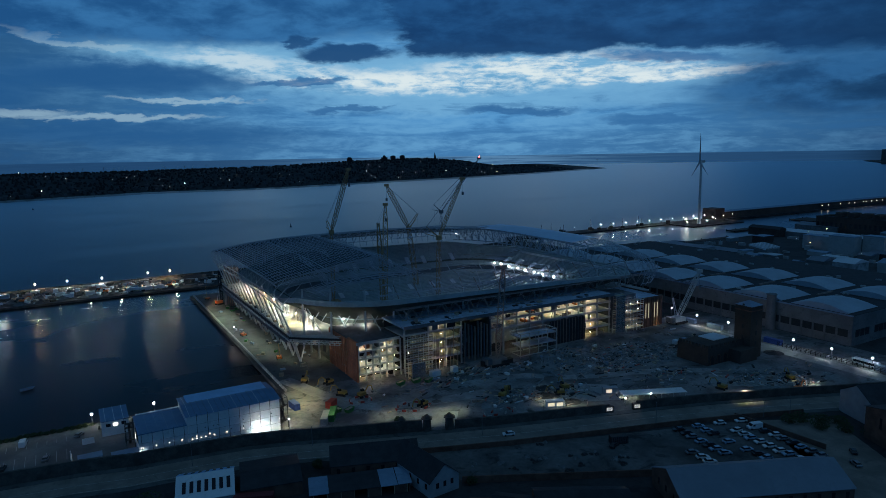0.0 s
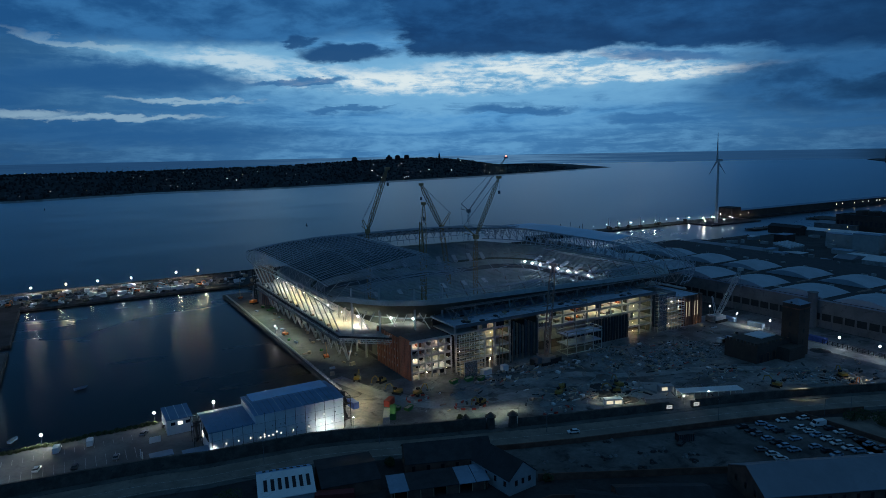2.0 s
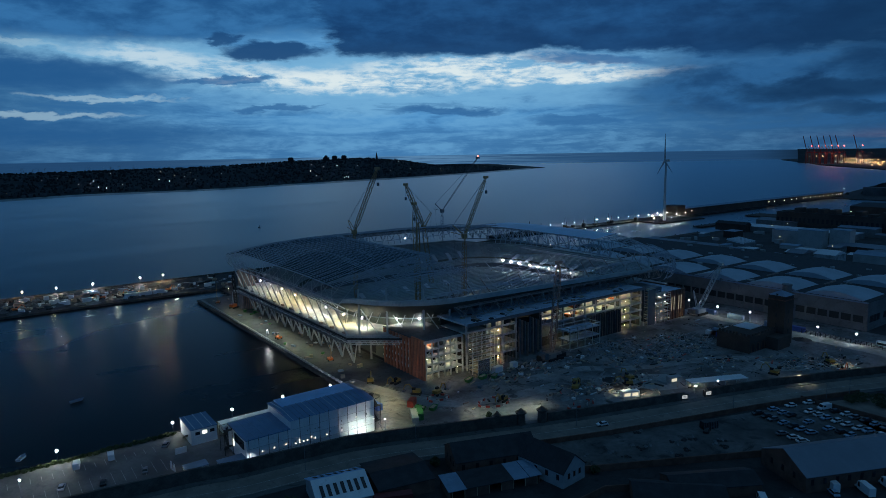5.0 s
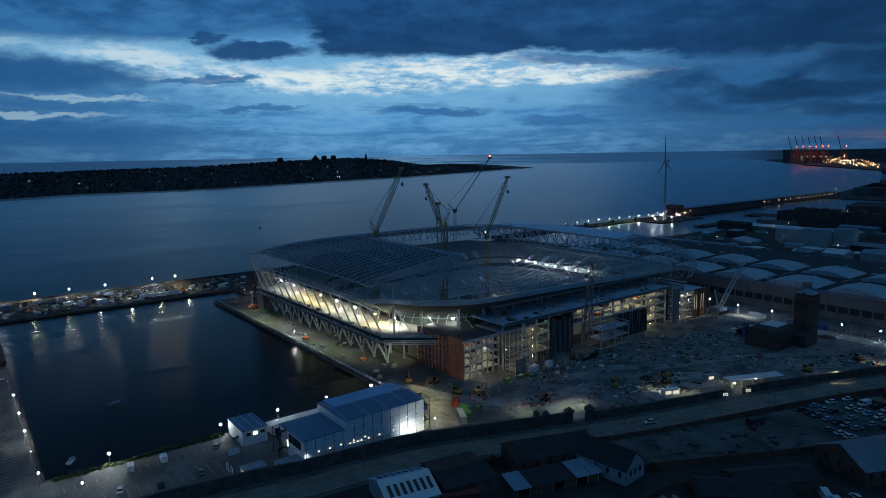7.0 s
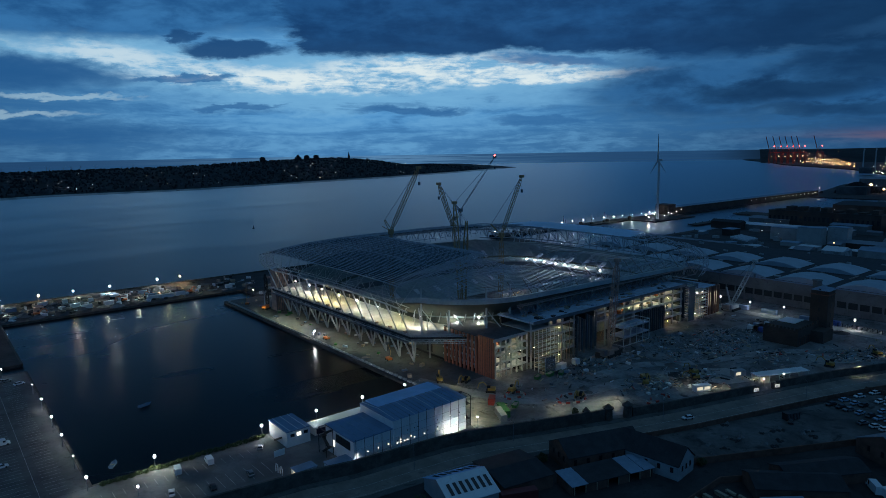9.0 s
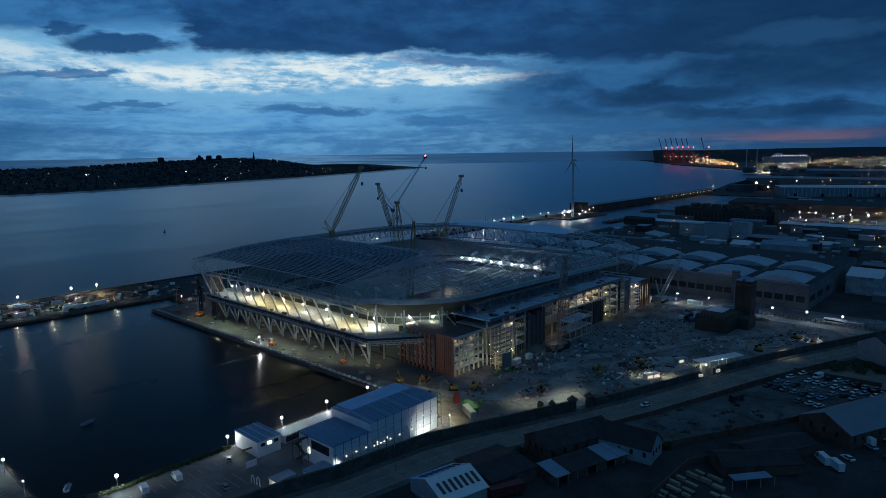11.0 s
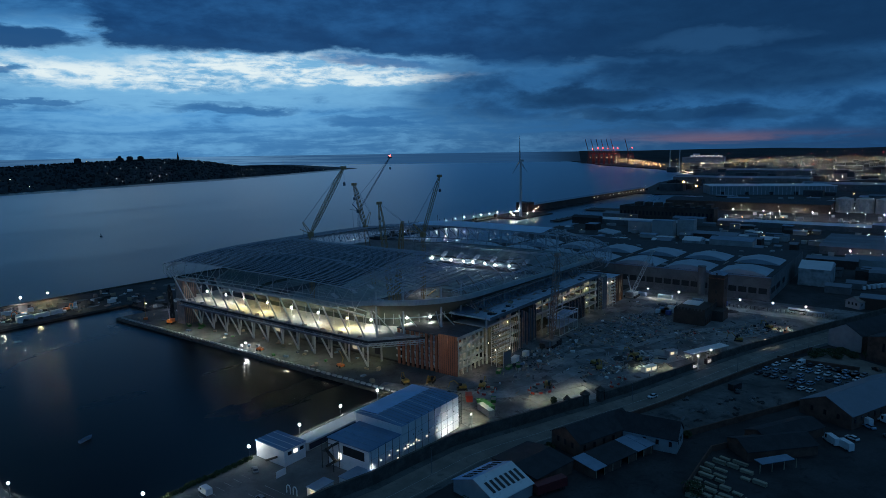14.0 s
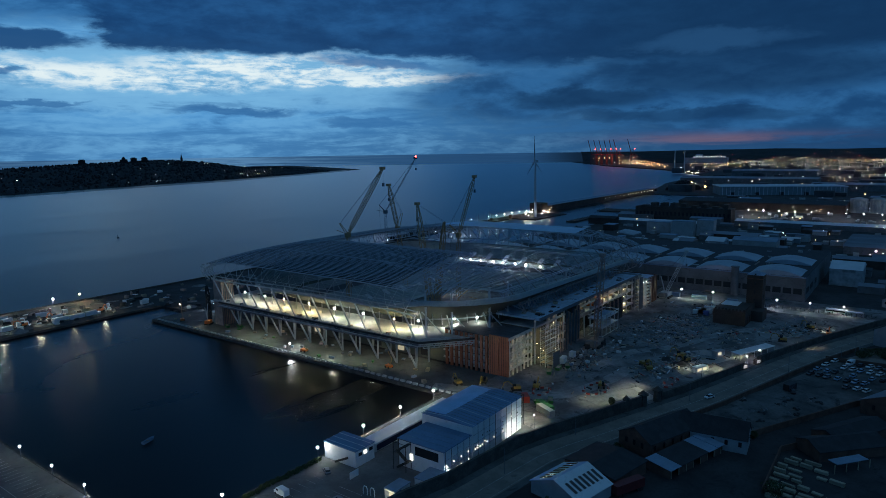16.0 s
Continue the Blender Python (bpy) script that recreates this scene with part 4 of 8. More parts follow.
for k in range(9):
    y = BY0 + 11.2 + 2.75 * k
    part("brick_pier", boxes((BX0, BX0 + 0.8, y, y + 1.25, 0, BZ - 0.6)), "redbrick", stadium)
    for z in (3.4, 6.8, 10.2, 13.6):
        part("spandrel", boxes((BX0 + 0.5, BX0 + 0.8, y + 1.25, y + 2.75, z - 0.4, z + 0.6)), "concrete", stadium)
for k in range(8):
    y = BY0 + 1.5 + 1.15 * k
    part("panel_groove", boxes((BX0 - 0.03, BX0, y, y + 0.14, 0, BZ + 0.3)), "dark", stadium)
part("inner_screen", boxes((107, 107.3, BY0 + 11, 291, 0, BZ - 0.8)), "concrete", stadium)
part("back_wall", boxes((BX0 + 0.8, BX1, 264.8, 265.2, 0, BZ - 0.8)), "concrete", stadium)
for k in range(7):
    x = BX0 + 1.0 + 3.35 * k
    part("column", boxes((x - 0.24, x + 0.24, BY0 + 0.1, BY0 + 0.8, 0, BZ - 0.8)), "concrete", stadium)
for k in range(9):
    x, z = BX0 + 2.2 + 3.35 * rng.randrange(6), rng.choice((0, 3.4, 6.8, 10.2, 13.6))
    part("stair_flight", tube(bmesh.new(), (x - 1, 259.5, z + 0.3), (x + 1.5, 259.5, z + 3.2), 0.3), "concrete", stadium)

# scaffold towers
def scaffold(x0, x1, y0, y1, h, net=True, name="scaffold"):
    t = thing(name, "grey tube scaffold with boarded lifts against the building", "scaffold", "scaffolds", (x0, y0, 0))
    nx = max(2, int((x1 - x0) / 2.2))
    for i in range(nx + 1):
        x = x0 + (x1 - x0) * i / nx
        for y in (y0, y1):
            part("standard", tube(bmesh.new(), (x, y, 0), (x, y, h), 0.1), "steel", t)
    z = 2.0
    while z < h:
        part("lift_board", boxes((x0, x1, y0 + 0.2, y1 - 0.2, z - 0.08, z)), "timber", t)
        for y in (y0, y1):
            part("ledger", tube(bmesh.new(), (x0, y, z), (x1, y, z), 0.09), "steel", t)
            part("guard_rail", tube(bmesh.new(), (x0, y, z + 1.0), (x1, y, z + 1.0), 0.07), "steel", t)
        z += 2.1
    if net:
        part("netting", boxes((x0, x1, y0 - 0.15, y0 - 0.1, 0.5, h - 0.5)), "netting", t, "grey debris netting")
    return t


scaffold(124.5, 137.6, 249.5, 252.0, 18.5, False)
scaffold(124.5, 131, 245.5, 249.2, 8.0)
scaffold(251, 257.5, 251.5, 254, 21, True)
scaffold(258.5, 271, 251.0, 255.5, 18.0, False)
part("stair_core", boxes((258, 271.5, 257.5, 274, 0, 19)), "darksteel", stadium)
# end wall in the shaded copy of the brick
part("brick_panel", boxes((272, 287.5, 252.6, 253.6, 0, 16.8), (287.5, 288.5, 253.6, 285, 0, 16.8)), "shadebrick", stadium, "brick end wall with tall lit slots")
part("end_roof", boxes((272, 287.5, 253.6, 285, 15.8, 16.2)), "deckroof", stadium)
for x in (274.2, 276.4, 281.0, 283.2):
    part("slot_window", boxes((x, x + 0.55, 252.45, 252.6, 5.2, 13.5)), "dimwindow", stadium)
for x in (273.1, 275.3, 278.6, 279.9, 282.1, 285.0):
    part("brick_fin", boxes((x, x + 0.7, 252.2, 252.6, 0, 16.8)), "shadebrick", stadium)


# lamps: deck, floors and pitch side
def down_light(at, watts, color, aim=(0, 0, -1), angle=150, size=0.4):
    d = bpy.data.lights.new("floodlight_beam", "SPOT")
    d.energy, d.color, d.shadow_soft_size, d.spot_size, d.spot_blend = watts, color, size, radians(angle), 0.7
    ob = new("floodlight_beam", d)
    ob.matrix_world = look(at, Vector(at) + Vector(aim))
    return ob


PALE, YELLOW = (0.98, 1.0, 0.74), (1.0, 0.87, 0.42)
for y, warm in ((410, False), (394, True), (374, True), (355, False), (335, False), (315, True), (428, False)):
    part("floodlight", ball(bmesh.new(), (95.2, y, 20.0), 0.46), "warm" if warm else "cool", stadium)
    part("lamp_pole", tube(bmesh.new(), (96.2, y, DZ), (95.6, y, 20.3), 0.07), "darksteel", stadium)
    down_light((95.0, y, 19.5), 6300 if y < 420 else 2200, YELLOW if warm else PALE, (0.05, 0, -1), 158)
for x, y, w in ((99, 303, 6500), (111, 290.8, 6500), (119, 283, 3600)):
    part("floodlight", ball(bmesh.new(), (x, y, 20.0), 0.42), "cool", stadium)
    part("lamp_pole", tube(bmesh.new(), (x + 0.8, y + 0.5, DZ), (x + 0.3, y + 0.2, 20.3), 0.07), "darksteel", stadium)
    down_light((x, y, 19.5), w, (0.96, 1.0, 0.80), (0.05, 0.1, -1), 158)
for y in (331.2, 342.9, 351.7, 362.1, 370.7, 382.0, 391.2, 399.8):
    part("floodlight", ball(bmesh.new(), (273.7, y, 16.7), 0.5), "cool", stadium)
    down_light((271.8, y, 16.8), 260, COOL, (-0.8, 0, -0.6), 150)
for x, y, z in ((184, 396, 42), (240, 399, 41)):
    part("floodlight", ball(bmesh.new(), (x, y, z), 0.22), "cool", stadium)
for x, z, w in ((107, 1.9, 260), (116, 1.9, 160), (121, 5.4, 300), (107, 8.6, 320), (113, 5.4, 200), (121, 12.0, 300), (110, 12.0, 160), (117, 8.8, 260), (106.5, 15.4, 300), (118, 15.4, 200)):
    point_lamp((x, 261.0, z + 0.7), w * 2.2, (1.0, 0.95, 0.70), 0.3)
for x, z, w in ((147, 20.2, 160), (142, 11.8, 120), (152, 7.6, 140), (149, 16, 160), (182, 20, 260), (200, 20, 520), (216, 20.2, 800), (227, 20.2, 800), (184, 16.2, 200), (200, 16.4, 480), (216, 16.4, 700), (227, 16.2, 600),
                (240, 20.4, 500), (240, 16.2, 450), (240, 11.9, 450), (240, 7.4, 450), (240, 3.0, 400), (164, 15.5, 250), (196, 7.4, 200), (190, 2.5, 120)):
    point_lamp((x, 262.5, z), w * 1.5, (1.0, 0.93, 0.62), 0.3)
for x, z in ((236.5, 2.6), (236.5, 7.0), (236.5, 11.4), (236.5, 15.8), (145, 7.6), (145, 11.8), (145, 15.8), (145, 3.4), (128, 9.5), (134, 4.5)):
    part("bulkhead_lamp", ball(bmesh.new(), (x, 255.6, z), 0.17), "warm", stadium)
for x, z in ((261, 3.0), (268, 3.2), (265, 7.6), (260.5, 11.6), (268.5, 15.2), (263, 15.2), (269, 11.5)):
    part("bulkhead_lamp", ball(bmesh.new(), (x, 253.2, z), 0.16), "cool", stadium)
    point_lamp((x, 252.6, z), 55, COOL, 0.3)
point_lamp((283, 250.5, 1.4), 60, YELLOW, 0.3)
for k in range(11):
    x, z = BX0 + 2.6 + 3.35 * rng.randrange(6), rng.choice((1.9, 5.3, 8.7, 12.1))
    part("bulkhead_lamp", ball(bmesh.new(), (x + rng.uniform(-0.8, 0.8), 258.4, z), 0.12), "warm", stadium)
down_light((101, 299, 8.0), 1100, YELLOW, (0.3, 0.1, -1), 140)
for k in range(5):
    point_lamp((100, 305 + 28 * k, 8.0), 330, (1.0, 0.92, 0.66), 0.3)
for k in range(4):
    point_lamp((109, 270 + 5 * k, 4.0 + 3.4 * (k % 2)), 100, (1.0, 0.9, 0.66), 0.3)

# work lamps under the deck edge and on the pitch side
for x, y, w, c in ((80.5, 418, 420, (0.95, 1.0, 0.86)), (83.5, 398, 520, (0.95, 1.0, 0.80)), (82, 371, 420, (1.0, 0.97, 0.78)), (82, 343, 520, (1.0, 0.97, 0.80)), (86, 320, 220, (0.96, 1.0, 0.82)), (94, 300, 130, (1.0, 0.95, 0.75))):
    down_light((x - 1.5, y, 7.5), w * 9, (0.92, 1.0, 0.80), (-0.1, 0.0, -1), 140, 0.2)
for x, y, z, w in ((262, 408, 7, 3600), (226, 372, 8, 2600), (201, 404, 6, 1500), (140, 420, 15.5, 900)):
    down_light((x, y, z), w, (1.0, 0.96, 0.84), (0.0, -0.2, -1), 150, 0.3)
# west end: brown panelled core below the roof tip, bent bracket ribs
part("end_core", boxes((87, 95.5, 439.5, 446.8, 0, 26)), "rust", stadium, "brown panelled core at the end of the stand")
for k in range(7):
    part("core_rib", boxes((87.2 + 1.2 * k, 87.5 + 1.2 * k, 439.2, 439.5, 0, 26)), "darksteel", stadium)
for k in range(5):
    x, y = 82.6 + 2.4 * k, 443 + 1.6 * k
    part("bracket_rib", path([(x, y, 28.2), (x - 1.6, y + 2.2, 31), (x - 1.2, y + 2.8, 33.6), (x + 2.0, y + 1.6, 36.2), (x + 6, y - 1, 38.4)], 0.24), "steel", stadium)
# props, boards and hanging sheets along the open front
lay = random.Random(37)
for k in range(44):
    x = lay.uniform(138, 250)
    z0 = lay.choice((0, 5.2, 9.4, 13.6, 18.0))
    part("prop", tube(bmesh.new(), (x, FRONT - 0.4 + lay.uniform(-0.3, 2.5), z0), (x + lay.uniform(-0.4, 0.4), FRONT + 0.2, z0 + lay.uniform(3.4, 4.2)), 0.11), lay.choice(("steel", "rust", "darksteel")), stadium)
for k in range(16):
    x, z0 = lay.uniform(140, 246), lay.choice((13.6, 18.0, 9.4, 5.2))
    part("hung_sheet", boxes((x, x + lay.uniform(1.5, 4.5), FRONT + 0.3, FRONT + 0.36, z0 + 0.2, z0 + lay.uniform(1.6, 3.3))), lay.choice(("dark", "darksteel", "netting")), stadium)
for k in range(10):
    x = 139 + 1.9 * k
    part("front_post", tube(bmesh.new(), (x, FRONT - 1.4, 0), (x, FRONT - 1.4, lay.uniform(12, 20)), 0.16), lay.choice(("steel", "rust")), stadium)

# partitions and stacked boards inside the corner block
lay = random.Random(51)
for k in range(22):
    x, z = BX0 + 1.4 + lay.uniform(0, 18), lay.choice((0.0, 3.4, 6.8, 10.2, 13.6))
    part("partition", boxes((x, x + lay.uniform(0.6, 2.6), 258.6 + lay.uniform(0, 3), 262.4, z, z + lay.uniform(0.8, 3.0))), lay.choice(("concrete", "dark", "darksteel", "timber", "redbrick")), stadium)
for k in range(12):
    x, z = BX0 + 1.2 + 3.35 * lay.randrange(6), lay.choice((3.4, 6.8, 10.2, 13.6))
    part("edge_rail", boxes((x, x + 2.8, BY0 + 0.2, BY0 + 0.26, z + 0.9, z + 1.0), (x, x + 2.8, BY0 + 0.2, BY0 + 0.26, z + 0.45, z + 0.52)), "steel", stadium)
for x, y, z, w in ((130, 254.4, 6.2, 70), (135.5, 254, 11, 60), (127.5, 254, 2.5, 80), (143, 253, 3.0, 60)):
    point_lamp((x, y, z), w, (1.0, 0.95, 0.72), 0.2)
    part("bulkhead_lamp", ball(bmesh.new(), (x, y + 0.4, z + 0.5), 0.15), "warm", stadium)

# ---- dockside, streets and neighbours ----
WALL = [(-90, 236.5), (-48, 233.5), (-27, 230.5), (-3, 227), (12, 223), (28, 221), (46, 218.5), (60, 214), (76, 207.5), (92, 201.5), (110, 194.5), (129, 187.5), (146, 182.3), (171.5, 174.5), (190, 168.8), (211.5, 161.5), (237.5, 151.3), (330, 112), (420, 72)]


def strip(rows, off0, off1, z0, z1):
    """A band that follows a line of plan points, between two offsets to its right."""
    bm = bmesh.new()
    cols = []
    for i, (x, y) in enumerate(rows):
        a, b = Vector(rows[max(i - 1, 0)]), Vector(rows[min(i + 1, len(rows) - 1)])
        d = (b - a).normalized()
        r = Vector((d.y, -d.x))
        p, q = Vector((x, y)) + r * off0, Vector((x, y)) + r * off1
        cols.append([bm.verts.new((v.x, v.y, z)) for v, z in ((p, z0), (q, z0), (q, z1), (p, z1))])
    for a, b in zip(cols, cols[1:]):
        for k in range(4):
            j = (k + 1) % 4
            bm.faces.new((a[k], a[j], b[j], b[k]))
    bm.faces.new(cols[0])
    bm.faces.new(cols[-1][::-1])
    bmesh.ops.recalc_face_normals(bm, faces=bm.faces)
    return bm


structure("road", strip(WALL, 3.0, 14.5, -0.5, 0.05), "asphalt", "worn two-lane asphalt road along the dock wall", "road")
structure("pavement_far", strip(WALL, 0.4, 3.0, -0.5, 0.17), "quay", "narrow pavement below the dock wall", "pavement")
structure("pavement_near", strip(WALL, 14.5, 17.0, -0.5, 0.17), "quay", "narrow pavement with a kerb", "pavement")
bm = bmesh.new()
quads(bm, [(73, 262, 0.03), (104, 262, 0.03), (104, 489, 0.03), (73, 489, 0.03)], [(0, 1, 2, 3)])
structure("pavement_quay", bm, "quay", "worn concrete apron beside the stadium", "pavement")
bm = bmesh.new()
quads(bm, [(60, 214, 0.04), (92, 201.5, 0.04), (129, 187.5, 0.04), (190, 168.8, 0.04), (237.5, 151.3, 0.04), (330, 112, 0.04), (330, 262, 0.04), (66, 262, 0.04), (66, 234, 0.04)], [(0, 1, 2, 3, 4, 5, 6, 7, 8)])
structure("ground_site", bm, "soil", "churned muddy building site with tracks", "ground")
HAUL = [(76.9, 277.8), (79.5, 269.3), (83.2, 255.6), (87.4, 244.9), (92, 234), (99, 226.5), (112, 222), (124, 219), (144.5, 217)]
structure("road_haul", strip(HAUL, -3.6, 3.4, 0.0, 0.052), "track", "packed pale haul road across the site", "road")
structure("road_haul_north", strip([(134, 230), (154, 229.5), (170, 225), (183, 214), (199, 206.5), (214, 202), (231, 195), (247, 183)], -3.0, 3.2, 0.0, 0.050), "track", "packed pale haul road across the site", "road")
dockwall = tagged(link_mesh("wall_dock", strip(WALL[:9] + [(92, 201.5), (103.4, 197.1)], -0.45, 0.4, 0, 4.4), "granite"), "tall dark granite dock boundary wall", "wall", kind="structure")
structure("wall_dock_north", strip([(182.5, 171.1)] + WALL[14:], -0.45, 0.4, 0, 3.4), "granite", "tall dark granite dock boundary wall", "wall")
structure("wall_dock_gate", strip([(114.5, 192.9), (129, 187.5), (146, 182.3), (171.5, 174.5)], -0.45, 0.4, 0, 3.4), "granite", "dark granite wall beside a gateway", "wall")

# quay copings
structure("trim_coping", boxes((71.4, 72.6, 268.4, 489, -1.2, 0.15), (-53.6, -52.6, 269.4, 410, -1.2, 0.15), (-53.6, -52.6, 424, 520, -1.2, 0.15), (-53.6, 71.4, 268.4, 269.4, -1.2, 0.15), (-53, 96, 519.6, 520.6, -1.2, 0.15)), "granite", "pale stone coping of the quay", "quay edge")
structure("wall_river", boxes((-900, 440, 579.4, 580.6, -8, 1.1)), "granite", "low stone river wall", "wall")

def beam(x, y, z, watts, color):
    """A beam added at a river wall lamp, to draw its streak on the dock water."""
    d = bpy.data.lights.new("wharf_beam", "SPOT")
    d.energy, d.color, d.shadow_soft_size, d.spot_size, d.spot_blend = watts, color, 0.35, radians(76), 0.8
    new("wharf_beam", d).matrix_world = look((x, y, z), (x - 5, y - 30, z - 2.6))


# white site offices
office = thing("site_office", "white stacked site cabins under blue-grey roofs, floodlit wall", "building", at=(40, 236, 0))
part("body", boxes((29, 60.5, 225.5, 246, 0, 11.8)), "white", office)
part("body", boxes((14, 29, 226, 244, 0, 8.8)), "white", office)
bm = bmesh.new()
quads(bm, [(28.6, 225.2, 11.8), (61, 225.2, 11.8), (61, 236, 12.6), (28.6, 236, 12.6), (28.6, 246.3, 11.8), (61, 246.3, 11.8)], [(0, 1, 2, 3), (3, 2, 5, 4), (0, 3, 4), (1, 5, 2)])
part("roof", bm, "cabinroof", office)
part("roof", boxes((13.8, 28.9, 225.8, 244.2, 8.8, 9.1)), "cabinroof", office)
cabin = thing("site_cabin", "white two-storey site cabin with a ribbed roof", "cabin", at=(8, 260, 0))
part("body", boxes((4.2, 13, 253.5, 267.5, 0, 5.4)), "white", cabin)
part("roof", boxes((4.0, 13.2, 253.3, 267.7, 5.4, 5.7)), "cabinroof", cabin)
welfare = thing("welfare_cabin", "long low white cabin with a navy banner along the quay edge", "cabin", at=(40, 259, 0))
part("body", boxes((16, 62, 255.9, 261.9, 0, 2.8)), "white", welfare)
part("roof", boxes((15.8, 62.2, 255.7, 262.1, 2.8, 3.0)), "clad", welfare)
for x, y, z, w in ((-34.6, 267.9, 4.2, 2200), (1.6, 267.9, 4.2, 350), (23.0, 267.7, 4.0, 1500), (43.4, 268.0, 4.0, 1500), (63.8, 267.8, 4.0, 1000)):
    lamp_post(x, y, z, size=0.46)
    point_lamp((x - 0.3, y - 0.9, z + 0.5), w, (0.95, 1.0, 0.92), 0.3)
for x, y, z in ((70, 577, 5.6), (53, 577, 5.6), (19.7, 577, 5), (-4, 577, 5), (-25.4, 577, 5), (-48, 576, 5), (-75, 576, 5)):
    lamp_post(x, y, z, watts=2600, warm=x in (-25.4, 70), size=0.52, group="river wall lamps")
    beam(x, y - 0.9, z, 8500, WARM if x in (-25.4, 70) else (0.95, 1.0, 0.95))
lamp_post(75.5, 367.7, 4, watts=1100, size=0.36)
for x, y in ((304.9, 261), (302.7, 241), (303.4, 221.3), (301.3, 183.5), (302.1, 165.4), (303, 148)):
    lamp_post(x, y, 5.5, watts=750, size=0.42, group="site road lamps", hood=True)

# long concrete sheds with barrel roofs
shed = thing("dock_shed", "long concrete dock shed with shallow barrel roofs", "warehouse", at=(380, 260, 0))
part("wall", boxes((331, 460, 172, 420, 0, 15.4)), "shed", shed)
for k in range(7):
    for x0 in (332.5, 379):
        y0 = 175 + 35.5 * k
        bm = bmesh.new()
        prev = None
        for i in range(13):
            f = i / 12
            z = 3.9 * math.sin(math.pi * f)
            cur = [bm.verts.new((x0 + u, y0 + 30 * f, zz)) for u, zz in ((0, 15.5), (0, 15.9 + z * 0.75), (7, 15.9 + z * 0.96), (14, 15.9 + z), (21, 15.9 + z * 0.9), (27, 15.9 + z * 0.6), (27, 15.5))]
            if prev:
                for a in range(6):
                    bm.faces.new((prev[a], prev[a + 1], cur[a + 1], cur[a]))
            prev = cur
        part("barrel_roof", bm, "domeroof", shed)

# hydraulic tower and engine house
tower = thing("hydraulic_tower", "dark brick castle-like engine house with a square tower", "tower", at=(275, 190, 0))
part("body", boxes((247, 272, 190, 207, 0, 8.2)), "darkbrick", tower)
part("flat_roof", boxes((260, 271, 197, 206, 8.25, 8.6)), "clad", tower, "pale flat roof")
part("low_wing", boxes((262, 274, 184, 190, 0, 6.0)), "darkbrick", tower)
part("shaft", boxes((272, 280.4, 186.5, 195, 0, 25)), "darkbrick", tower)
for k in range(9):
    part("merlon", boxes((247 + 2.9 * k, 248.6 + 2.9 * k, 190, 190.6, 8.2, 9.4)), "darkbrick", tower)
    part("merlon", boxes((247, 247.6, 190.4 + 1.85 * k, 191.4 + 1.85 * k, 8.2, 9.4)), "darkbrick", tower)
for k in range(5):
    x = 249 + 4.6 * k
    part("arched_opening", path([(x, 189.9, 0.2), (x, 189.9, 3.2), (x + 0.4, 189.9, 4.1), (x + 1.2, 189.9, 4.5), (x + 2.0, 189.9, 4.1), (x + 2.4, 189.9, 3.2), (x + 2.4, 189.9, 0.2)], 0.2), "brick", tower)
    part("opening", boxes((x + 0.15, x + 2.25, 189.92, 190.02, 0.2, 4.0)), "dark", tower)
for z in (6, 11, 16, 21):
    part("slit_window", boxes((275.7, 276.6, 186.36, 186.5, z, z + 2.2)), "dark", tower)
    part("slit_window", boxes((271.86, 272, 190.2, 191.1, z + 3, z + 5)), "dark", tower)
part("string_course", boxes((271.8, 280.6, 186.3, 195.2, 22.6, 23.1)), "brick", tower)
bm = bmesh.new()
quads(bm, [(271.7, 186.2, 25), (280.7, 186.2, 25), (280.7, 195.3, 25), (271.7, 195.3, 25), (276.2, 190.7, 27.2)], [(0, 1, 4), (1, 2, 4), (2, 3, 4), (3, 0, 4)])
part("roof", bm, "bluegrey", tower)

# turbine
turbine = thing("wind_turbine", "tall pale wind turbine on the far pier", "wind turbine", at=(722, 578, 0))
part("tower", tube(bmesh.new(), (722, 578, 0), (722, 578, 82), 2.0, 12, 1.2), "turbine", turbine)
part("nacelle", boxes((720, 728, 576.5, 579.5, 80, 83)), "turbine", turbine)
for a in (92, 212, 332):
    c, s = math.cos(radians(a)), math.sin(radians(a))
    part("blade", tube(bmesh.new(), (719.5, 578, 81.5), (719.5, 578 - 36 * c * 0.4, 81.5 + 36 * s), 1.3, 4, 0.2), "turbine", turbine)

